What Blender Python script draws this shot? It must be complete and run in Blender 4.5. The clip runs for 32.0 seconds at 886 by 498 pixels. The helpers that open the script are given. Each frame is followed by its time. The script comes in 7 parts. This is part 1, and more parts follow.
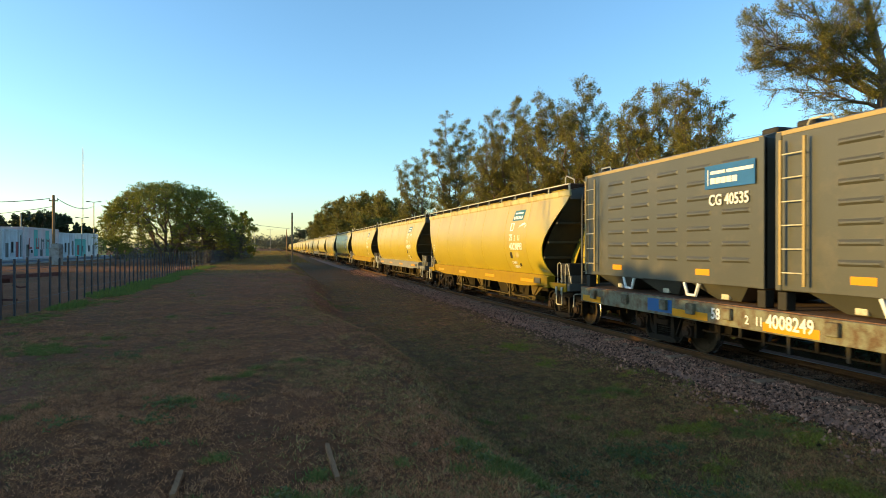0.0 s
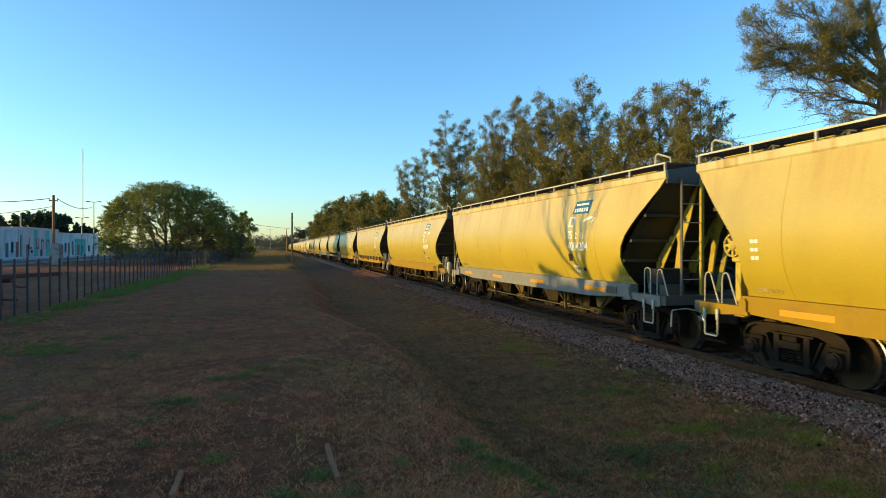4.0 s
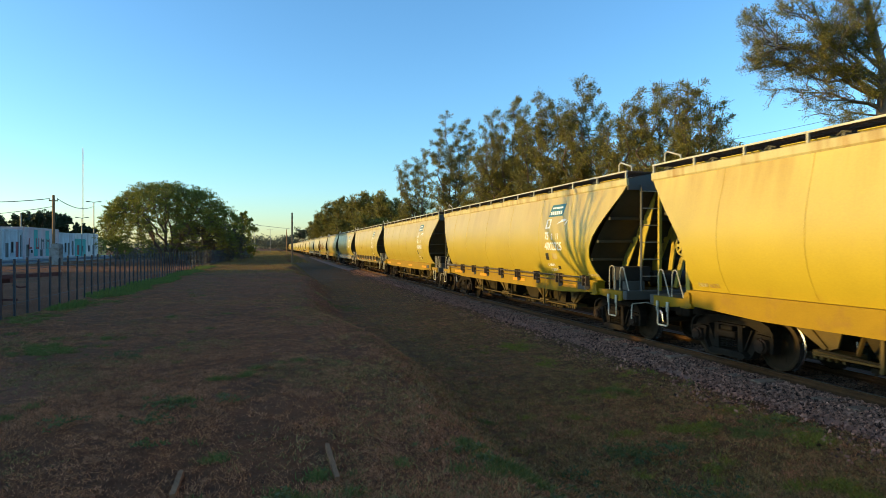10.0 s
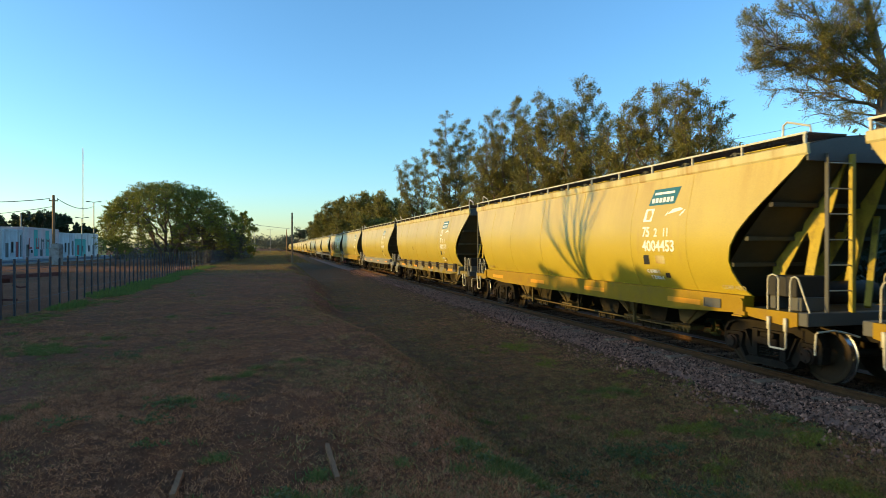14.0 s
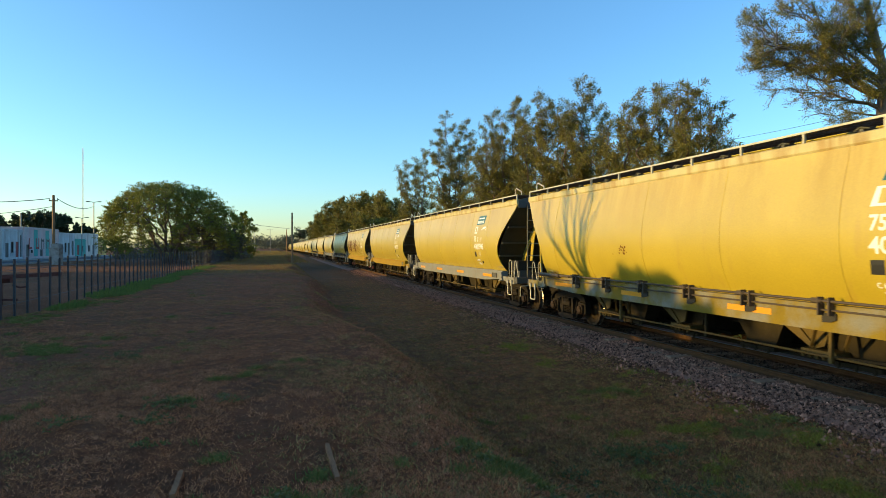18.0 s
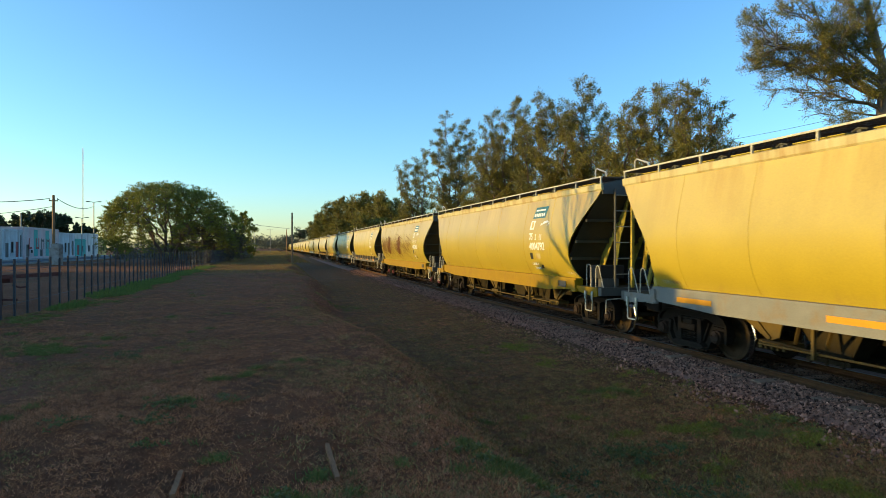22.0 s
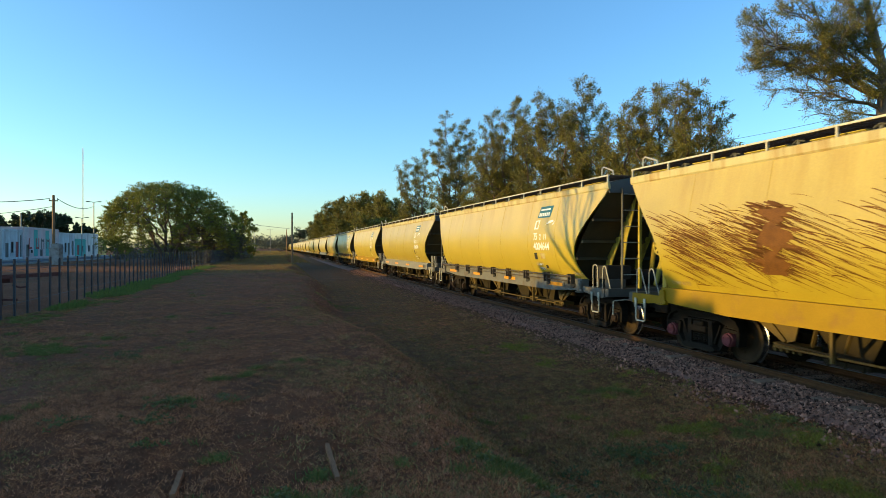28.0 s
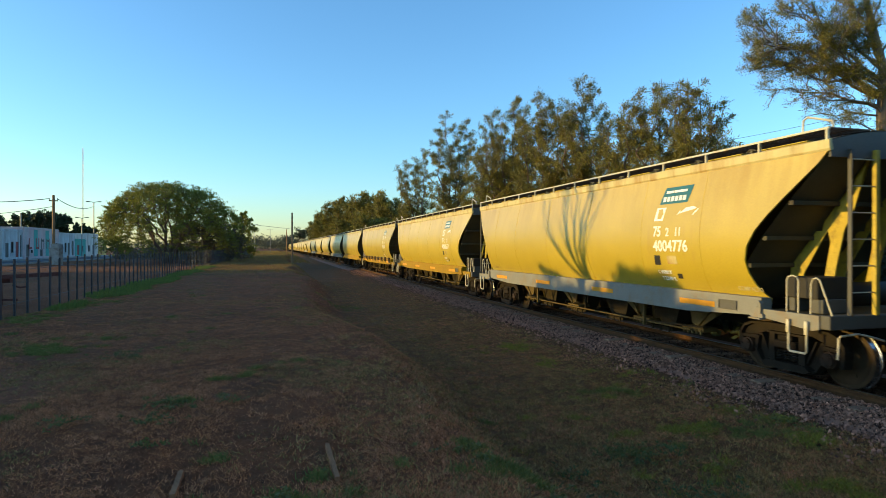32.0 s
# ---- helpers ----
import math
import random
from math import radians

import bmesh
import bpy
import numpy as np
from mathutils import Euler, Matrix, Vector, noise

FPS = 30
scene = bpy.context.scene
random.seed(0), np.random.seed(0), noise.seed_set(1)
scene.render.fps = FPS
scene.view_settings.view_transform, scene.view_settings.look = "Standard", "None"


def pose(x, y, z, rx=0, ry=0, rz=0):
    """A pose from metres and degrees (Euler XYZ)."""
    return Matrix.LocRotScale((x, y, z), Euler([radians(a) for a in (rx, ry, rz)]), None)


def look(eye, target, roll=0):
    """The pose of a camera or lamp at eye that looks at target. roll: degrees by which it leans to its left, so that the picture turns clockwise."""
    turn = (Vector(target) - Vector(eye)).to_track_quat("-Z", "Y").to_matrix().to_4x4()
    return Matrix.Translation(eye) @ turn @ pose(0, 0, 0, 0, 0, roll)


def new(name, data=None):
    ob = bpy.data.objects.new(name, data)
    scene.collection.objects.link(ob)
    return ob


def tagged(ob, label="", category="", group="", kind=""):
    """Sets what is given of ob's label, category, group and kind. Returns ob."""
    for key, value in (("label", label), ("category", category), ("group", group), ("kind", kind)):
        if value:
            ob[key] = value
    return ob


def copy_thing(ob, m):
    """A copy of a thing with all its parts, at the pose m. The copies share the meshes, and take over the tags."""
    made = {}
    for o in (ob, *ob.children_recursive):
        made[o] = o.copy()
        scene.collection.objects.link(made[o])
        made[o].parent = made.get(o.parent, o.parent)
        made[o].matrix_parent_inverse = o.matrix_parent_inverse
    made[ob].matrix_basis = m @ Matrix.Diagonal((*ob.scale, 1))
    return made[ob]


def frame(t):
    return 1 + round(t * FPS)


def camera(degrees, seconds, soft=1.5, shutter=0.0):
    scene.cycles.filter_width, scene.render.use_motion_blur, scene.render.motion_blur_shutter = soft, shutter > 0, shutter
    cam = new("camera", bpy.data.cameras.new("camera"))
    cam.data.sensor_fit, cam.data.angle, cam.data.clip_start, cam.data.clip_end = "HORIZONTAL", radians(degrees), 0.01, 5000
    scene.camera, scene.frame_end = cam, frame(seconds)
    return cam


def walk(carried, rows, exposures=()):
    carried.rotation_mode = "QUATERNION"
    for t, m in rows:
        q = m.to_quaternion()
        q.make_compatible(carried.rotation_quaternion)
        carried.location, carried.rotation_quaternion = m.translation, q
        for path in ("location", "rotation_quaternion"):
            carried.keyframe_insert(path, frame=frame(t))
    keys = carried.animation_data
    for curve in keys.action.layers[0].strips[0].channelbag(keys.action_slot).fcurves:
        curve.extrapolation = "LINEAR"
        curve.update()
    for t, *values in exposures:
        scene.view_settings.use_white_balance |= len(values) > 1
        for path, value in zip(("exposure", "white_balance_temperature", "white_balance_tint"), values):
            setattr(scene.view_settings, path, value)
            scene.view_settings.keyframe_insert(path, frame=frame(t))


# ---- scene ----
# The camera stands still beside the line, 2.2 m above the rails.
CAM_Z = 2.23
cam = camera(72.46, 32.0, soft=0.6, shutter=0.2)
EYE = (0.0, 0.0, CAM_Z)
VIEW = look(EYE, (math.sin(radians(15.51)), math.cos(radians(15.51)), CAM_Z - 0.0028))
walk(cam, [(0.0, VIEW), (32.0, VIEW)], exposures=[(0.0, 1.75, 6900, 6), (1.0, 1.70, 6700, 5), (2.0, 1.62, 6220, 4), (3.5, 1.55, 6050, 4), (32.0, 1.52, 6050, 4)])

# ---- light: a low evening sun from across the street, clear sky ----
SUN_EL, SUN_TILT = 6.0, 0.15
sun_dir = Vector((-1.0, SUN_TILT, 0.0)).normalized() * math.cos(radians(SUN_EL)) + Vector((0, 0, math.sin(radians(SUN_EL))))
world = bpy.data.worlds.new("world")
scene.world = world
world.use_nodes = True
wn = world.node_tree.nodes
sky = wn.new("ShaderNodeTexSky")
sky.sky_type = "NISHITA"
sky.sun_disc = False
sky.sun_elevation = radians(SUN_EL)
sky.sun_rotation = math.atan2(sun_dir.x, sun_dir.y)
sky.air_density, sky.dust_density, sky.ozone_density = 1.0, 0.5, 3.3
world.node_tree.links.new(sky.outputs[0], wn["Background"].inputs[0])
wn["Background"].inputs[1].default_value = 0.162
lamp = bpy.data.lights.new("sun", "SUN")
lamp.energy, lamp.angle, lamp.color = 2.0, radians(0.5), (1.0, 0.66, 0.19)
sun = new("sun", lamp)
sun.matrix_world = look(tuple(sun_dir * 80), (0, 0, 0))


# ---- materials ----
def material(name, color, rough=0.6, metal=0.0, vary=0.12, scale=3.0, fine=60.0, bump=0.15, dist=0.01, stain=None, stain_amount=0.3,
             stain_scale=1.5, streak=False, islands=0.0, objects=0.0, coat=0.0, translucent=0.0, sheen_drips=None, spec=0.5):
    """A painted, stained or grained surface: colour varied at two scales, an optional second stain colour, fine relief."""
    m = bpy.data.materials.new(name)
    m.use_nodes = True
    nt = m.node_tree
    n, l = nt.nodes, nt.links
    bs = n["Principled BSDF"]
    bs.inputs["Roughness"].default_value = rough
    bs.inputs["Metallic"].default_value = metal
    bs.inputs["Specular IOR Level"].default_value = spec
    if coat:
        bs.inputs["Coat Weight"].default_value = coat
        bs.inputs["Coat Roughness"].default_value = 0.5
    tc = n.new("ShaderNodeTexCoord")
    big = n.new("ShaderNodeTexNoise")
    big.inputs["Scale"].default_value, big.inputs["Detail"].default_value = scale, 6
    l.new(tc.outputs["Object"], big.inputs["Vector"])
    small = n.new("ShaderNodeTexNoise")
    small.inputs["Scale"].default_value, small.inputs["Detail"].default_value = fine, 4
    l.new(tc.outputs["Object"], small.inputs["Vector"])
    add = n.new("ShaderNodeMath")
    add.operation = "ADD"
    l.new(big.outputs[0], add.inputs[0])
    l.new(small.outputs[0], add.inputs[1])
    last = add
    for amount, source, socket in ((islands, "ShaderNodeNewGeometry", "Random Per Island"), (objects, "ShaderNodeObjectInfo", "Random")):
        if amount:
            g = n.new(source)
            mul = n.new("ShaderNodeMath")
            mul.operation = "MULTIPLY_ADD"
            mul.inputs[1].default_value = amount * 2
            l.new(g.outputs[socket], mul.inputs[0])
            l.new(last.outputs[0], mul.inputs[2])
            sub = n.new("ShaderNodeMath")
            sub.operation = "SUBTRACT"
            sub.inputs[1].default_value = amount
            l.new(mul.outputs[0], sub.inputs[0])
            last = sub
    rng = n.new("ShaderNodeMapRange")
    rng.inputs["From Min"].default_value, rng.inputs["From Max"].default_value = 0.5, 1.5
    rng.inputs["To Min"].default_value, rng.inputs["To Max"].default_value = 1 - vary * 2, 1 + vary * 2
    rng.clamp = False
    l.new(last.outputs[0], rng.inputs[0])
    base = n.new("ShaderNodeMix")
    base.data_type = "RGBA"
    base.inputs["Factor"].default_value = 0.0
    base.inputs["A"].default_value = (*color, 1)
    if stain:
        base.inputs["B"].default_value = (*stain, 1)
        mp = n.new("ShaderNodeMapping")
        mp.inputs["Scale"].default_value = (1, 1, 0.12) if streak else (1, 1, 1)
        l.new(tc.outputs["Object"], mp.inputs[0])
        sn = n.new("ShaderNodeTexNoise")
        sn.inputs["Scale"].default_value, sn.inputs["Detail"].default_value = stain_scale, 8
        sn.inputs["Roughness"].default_value = 0.62
        l.new(mp.outputs[0], sn.inputs["Vector"])
        ramp = n.new("ShaderNodeMapRange")
        ramp.inputs["From Min"].default_value, ramp.inputs["From Max"].default_value = 0.62 - stain_amount * 0.4, 0.78 - stain_amount * 0.3
        ramp.inputs["To Max"].default_value = 0.85
        l.new(sn.outputs[0], ramp.inputs[0])
        l.new(ramp.outputs[0], base.inputs["Factor"])
    under = base.outputs["Result"]
    if sheen_drips:
        # pale upper half, sky sheen put into the paint, and rust run down from the top rail, fading out below
        color2, top, bottom = sheen_drips
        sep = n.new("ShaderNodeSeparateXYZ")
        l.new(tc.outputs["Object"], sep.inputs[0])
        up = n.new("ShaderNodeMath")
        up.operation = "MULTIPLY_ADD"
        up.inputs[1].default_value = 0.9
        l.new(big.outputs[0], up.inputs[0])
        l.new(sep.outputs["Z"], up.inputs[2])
        sky_sheen = n.new("ShaderNodeMapRange")
        sky_sheen.interpolation_type = "SMOOTHSTEP"
        sky_sheen.inputs["From Min"].default_value, sky_sheen.inputs["From Max"].default_value, sky_sheen.inputs["To Max"].default_value = 2.7, 4.0, 0.65
        l.new(up.outputs[0], sky_sheen.inputs[0])
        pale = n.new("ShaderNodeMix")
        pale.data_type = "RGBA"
        l.new(sky_sheen.outputs[0], pale.inputs["Factor"])
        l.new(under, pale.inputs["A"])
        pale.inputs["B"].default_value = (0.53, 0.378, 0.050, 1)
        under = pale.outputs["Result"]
        fade = n.new("ShaderNodeMapRange")
        fade.inputs["From Min"].default_value, fade.inputs["From Max"].default_value = bottom, top
        l.new(sep.outputs["Z"], fade.inputs[0])
        mp2 = n.new("ShaderNodeMapping")
        mp2.inputs["Scale"].default_value = (0.6, 1.3, 0.16)
        oi = n.new("ShaderNodeObjectInfo")
        sh = n.new("ShaderNodeVectorMath")
        sh.operation = "SCALE"
        sh.inputs[0].default_value = (0, 40, 0)
        l.new(oi.outputs["Random"], sh.inputs["Scale"])
        l.new(sh.outputs[0], mp2.inputs["Location"])
        l.new(tc.outputs["Object"], mp2.inputs[0])
        dn = n.new("ShaderNodeTexNoise")
        dn.inputs["Scale"].default_value, dn.inputs["Detail"].default_value, dn.inputs["Roughness"].default_value = 1.0, 9, 0.68
        l.new(mp2.outputs[0], dn.inputs["Vector"])
        dr = n.new("ShaderNodeMapRange")
        dr.inputs["From Min"].default_value, dr.inputs["From Max"].default_value = 0.44, 0.64
        l.new(dn.outputs[0], dr.inputs[0])
        dm = n.new("ShaderNodeMath")
        dm.operation = "MULTIPLY"
        l.new(fade.outputs[0], dm.inputs[0])
        l.new(dr.outputs[0], dm.inputs[1])
        dx = n.new("ShaderNodeMix")
        dx.data_type = "RGBA"
        l.new(dm.outputs[0], dx.inputs["Factor"])
        l.new(under, dx.inputs["A"])
        dx.inputs["B"].default_value = (*color2, 1)
        under = dx.outputs["Result"]
    mulc = n.new("ShaderNodeMix")
    mulc.data_type, mulc.blend_type = "RGBA", "MULTIPLY"
    mulc.inputs["Factor"].default_value = 1.0
    l.new(under, mulc.inputs["A"])
    l.new(rng.outputs[0], mulc.inputs["B"])
    l.new(mulc.outputs["Result"], bs.inputs["Base Color"])
    if bump:
        b = n.new("ShaderNodeBump")
        b.inputs["Strength"].default_value, b.inputs["Distance"].default_value = bump, dist
        l.new(small.outputs[0], b.inputs["Height"])
        l.new(b.outputs[0], bs.inputs["Normal"])
    if translucent:
        tr = n.new("ShaderNodeBsdfTranslucent")
        l.new(mulc.outputs["Result"], tr.inputs[0])
        mx = n.new("ShaderNodeMixShader")
        mx.inputs[0].default_value = translucent
        l.new(bs.outputs[0], mx.inputs[1])
        l.new(tr.outputs[0], mx.inputs[2])
        l.new(mx.outputs[0], n["Material Output"].inputs[0])
    return m


M = {}


def mat(name, *args, **kw):
    M[name] = material(name, *args, **kw)
    return M[name]


mat("hopper_cream", (0.43, 0.308, 0.014), 0.38, vary=0.07, scale=0.9, fine=35, bump=0.04, stain=(0.38, 0.25, 0.03), stain_amount=0.12, stain_scale=2.6, streak=True, objects=0.3, coat=0.65, sheen_drips=((0.39, 0.245, 0.003), 3.72, 2.5))
mat("band_white", (0.50, 0.42, 0.19), 0.5, vary=0.1, stain=(0.34, 0.20, 0.05), stain_amount=0.4, stain_scale=3, streak=True, spec=0.30)
mat("sill_yellow", (0.29, 0.170, 0.002), 0.62, vary=0.08, stain=(0.24, 0.13, 0.02), stain_amount=0.2, stain_scale=2.5, bump=0.06, spec=0.20)
mat("sill_dull", (0.15, 0.14, 0.112), 0.6, vary=0.1, stain=(0.12, 0.08, 0.04), stain_amount=0.3, stain_scale=2.5, bump=0.06, spec=0.2)
mat("sill_grey", (0.21, 0.20, 0.165), 0.6, vary=0.08, stain=(0.22, 0.16, 0.09), stain_amount=0.25, stain_scale=2.5, bump=0.06, spec=0.20)
mat("sill_olive", (0.20, 0.135, 0.006), 0.55, vary=0.1, stain=(0.21, 0.20, 0.16), stain_amount=0.5, stain_scale=1.6, bump=0.06, spec=0.2)
mat("patch_orange", (0.62, 0.27, 0.01), 0.4, vary=0.08, spec=0.30)
# wagon ends: the dark of their sunless side is put into the colour
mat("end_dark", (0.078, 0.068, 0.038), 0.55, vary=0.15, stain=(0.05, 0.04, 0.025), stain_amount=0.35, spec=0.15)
mat("frame_yellow", (0.46, 0.34, 0.045), 0.5, vary=0.1, stain=(0.16, 0.11, 0.04), stain_amount=0.25, stain_scale=4, spec=0.25)
mat("sheet_dirty", (0.115, 0.078, 0.022), 0.6, vary=0.12, stain=(0.08, 0.05, 0.02), stain_amount=0.4, stain_scale=3, spec=0.15)
# dirty chutes, coloured darker still for the shade under the wagon
mat("chute_dirty", (0.034, 0.026, 0.014), 0.9, vary=0.15, stain=(0.05, 0.036, 0.018), stain_amount=0.4, stain_scale=4, spec=0.10)
mat("roof_grey", (0.105, 0.098, 0.082), 0.55, vary=0.12, spec=0.30)
mat("grating", (0.13, 0.085, 0.055), 0.8, 0.0, vary=0.2, spec=0.10)
mat("rail_white", (0.52, 0.47, 0.33), 0.45, vary=0.1, stain=(0.3, 0.18, 0.08), stain_amount=0.2, stain_scale=9)
mat("bogie_iron", (0.021, 0.016, 0.010), 0.8, 0.0, vary=0.25, scale=6, stain=(0.024, 0.016, 0.01), stain_amount=0.35, stain_scale=5, spec=0.12)
mat("axle_red", (0.15, 0.04, 0.042), 0.6, 0.0, vary=0.15, scale=6, stain=(0.05, 0.03, 0.02), stain_amount=0.35, spec=0.2)
mat("axle_rust", (0.036, 0.022, 0.013), 0.7, 0.1, vary=0.2, scale=6, spec=0.15)
mat("wheel_rust", (0.055, 0.036, 0.018), 0.75, 0.0, vary=0.2, scale=6, spec=0.15)
mat("wheel_tread", (0.45, 0.43, 0.40), 0.25, 0.95, vary=0.1)
mat("box_dark", (0.035, 0.03, 0.022), 0.6, vary=0.15, spec=0.20)
mat("box_grey", (0.10, 0.093, 0.075), 0.5, vary=0.1, spec=0.20)
mat("pipe_steel", (0.085, 0.062, 0.04), 0.55, 0.1, vary=0.15, spec=0.25)
mat("mark_white", (0.80, 0.78, 0.70), 0.5, vary=0.06)
mat("mark_black", (0.02, 0.02, 0.02), 0.5)
mat("mark_teal", (0.02, 0.12, 0.14), 0.45, vary=0.08)
mat("mark_blue", (0.008, 0.10, 0.27), 0.4, vary=0.08)
mat("container_grey", (0.070, 0.068, 0.050), 0.42, vary=0.08, scale=1.2, stain=(0.12, 0.10, 0.065), stain_amount=0.2, stain_scale=1.4, bump=0.05)
mat("container_rail", (0.34, 0.235, 0.08), 0.5, vary=0.1)
mat("rust_dark", (0.12, 0.05, 0.04), 0.9, vary=0.25, scale=5, spec=0.10)
mat("rust", (0.16, 0.075, 0.035), 0.85, vary=0.25, scale=5, stain=(0.07, 0.04, 0.025), stain_amount=0.4, stain_scale=6)
mat("flat_sill", (0.185, 0.180, 0.115), 0.6, vary=0.2, stain=(0.10, 0.048, 0.02), stain_amount=0.5, stain_scale=4.5, spec=0.2)
mat("graffiti_brown", (0.135, 0.052, 0.007), 0.65, vary=0.25, scale=5, spec=0.2)
mat("rail_rust", (0.095, 0.046, 0.018), 0.75, 0.0, vary=0.2, scale=8, spec=0.15)
mat("rail_shine", (0.32, 0.28, 0.24), 0.3, 1.0, vary=0.1)
mat("sleeper_concrete", (0.27, 0.155, 0.09), 0.9, vary=0.2, scale=4, objects=0.2, bump=0.4)
mat("ballast_shaded", (0.10, 0.058, 0.036), 0.9, vary=0.24, scale=5, islands=0.9, bump=0.3, spec=0.15)
mat("ballast", (0.275, 0.138, 0.088), 0.9, vary=0.24, scale=5, islands=0.9, bump=0.3, spec=0.20)
mat("fence_steel", (0.035, 0.036, 0.042), 0.6, 0.3, vary=0.2, objects=0.2)
mat("bark", (0.115, 0.075, 0.05), 0.9, vary=0.3, scale=4, bump=0.6, dist=0.03)
mat("bark_pale", (0.20, 0.15, 0.11), 0.9, vary=0.25, scale=4, bump=0.5, dist=0.02)
mat("leaf_needle", (0.175, 0.150, 0.020), 0.6, vary=0.2, islands=0.75, bump=0, translucent=0.3)
mat("leaf_olive", (0.185, 0.19, 0.02), 0.6, vary=0.15, islands=0.6, bump=0, translucent=0.4)
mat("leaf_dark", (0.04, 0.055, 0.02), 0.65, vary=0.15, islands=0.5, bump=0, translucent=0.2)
mat("leaf_grey", (0.11, 0.095, 0.05), 0.65, vary=0.15, islands=0.6, bump=0, translucent=0.3)
mat("leaf_green", (0.06, 0.115, 0.025), 0.6, vary=0.15, islands=0.5, bump=0, translucent=0.25)
mat("dry_grass", (0.47, 0.187, 0.072), 0.85, vary=0.2, islands=0.9, bump=0, translucent=0.2)
mat("tuft_grass", (0.42, 0.175, 0.075), 0.85, vary=0.25, islands=0.9, bump=0, translucent=0.2)
mat("lime_grass", (0.22, 0.215, 0.02), 0.8, vary=0.15, islands=0.6, bump=0, translucent=0.2)
mat("green_grass", (0.15, 0.16, 0.03), 0.8, vary=0.15, islands=0.6, bump=0, translucent=0.2)
mat("fence_grass", (0.115, 0.165, 0.025), 0.75, vary=0.15, islands=0.7, bump=0, translucent=0.25)
mat("olive_grass", (0.275, 0.178, 0.055), 0.85, vary=0.2, islands=0.95, bump=0, translucent=0.2)
mat("bank_grass", (0.25, 0.17, 0.045), 0.85, vary=0.15, islands=0.6, bump=0, translucent=0.25)
mat("weed_lime", (0.20, 0.185, 0.015), 0.6, vary=0.15, islands=0.7, bump=0, translucent=0.2)
mat("weed_dark", (0.085, 0.115, 0.03), 0.6, vary=0.15, islands=0.7, bump=0, translucent=0.15)
mat("weed_leaf", (0.125, 0.125, 0.028), 0.6, vary=0.15, islands=0.6, bump=0, translucent=0.15)
mat("wood_pole", (0.26, 0.145, 0.065), 0.85, vary=0.2, scale=5, bump=0.3)
mat("timber", (0.24, 0.12, 0.06), 0.9, vary=0.2, scale=5, bump=0.4, spec=0.10)
mat("cable", (0.02, 0.02, 0.02), 0.6)
mat("metal_pole", (0.22, 0.22, 0.21), 0.5, 0.5, vary=0.1)
mat("plaster_white", (0.55, 0.52, 0.48), 0.85, vary=0.16, scale=0.9, stain=(0.34, 0.30, 0.26), stain_amount=0.45, stain_scale=0.9, streak=True)
mat("plaster_blue", (0.42, 0.45, 0.47), 0.85, vary=0.16, scale=0.9, stain=(0.28, 0.27, 0.26), stain_amount=0.45, stain_scale=0.9, streak=True)
mat("pillar_grey", (0.36, 0.34, 0.31), 0.9, vary=0.18, scale=2, stain=(0.16, 0.13, 0.10), stain_amount=0.5, stain_scale=2.0)
mat("plaster_pink", (0.48, 0.34, 0.33), 0.85, vary=0.16, scale=0.9, stain=(0.38, 0.36, 0.35), stain_amount=0.55, stain_scale=0.9, streak=True)
mat("plaster_teal", (0.08, 0.30, 0.26), 0.85, vary=0.1, scale=0.7)
mat("plaster_yellow", (0.55, 0.34, 0.10), 0.85, vary=0.1, scale=0.7)
mat("plaster_red", (0.25, 0.06, 0.05), 0.85, vary=0.1, scale=0.7)
mat("door_dark", (0.06, 0.055, 0.05), 0.6, vary=0.15, objects=0.3)
mat("window_glass", (0.03, 0.035, 0.04), 0.12, vary=0.1, bump=0)
mat("asphalt", (0.055, 0.055, 0.06), 0.9, vary=0.2, scale=1, bump=0.3)
mat("kerb", (0.28, 0.26, 0.23), 0.9, vary=0.15)
mat("tree_far", (0.05, 0.055, 0.03), 0.8, vary=0.15, islands=0.5, bump=0)


BARE = (-4.15, 8.6)          # middle of the bare patch
WORN = [(0.22, 5.2), (0.02, 6.6), (-0.35, 8.0)]   # a trodden strip without grass


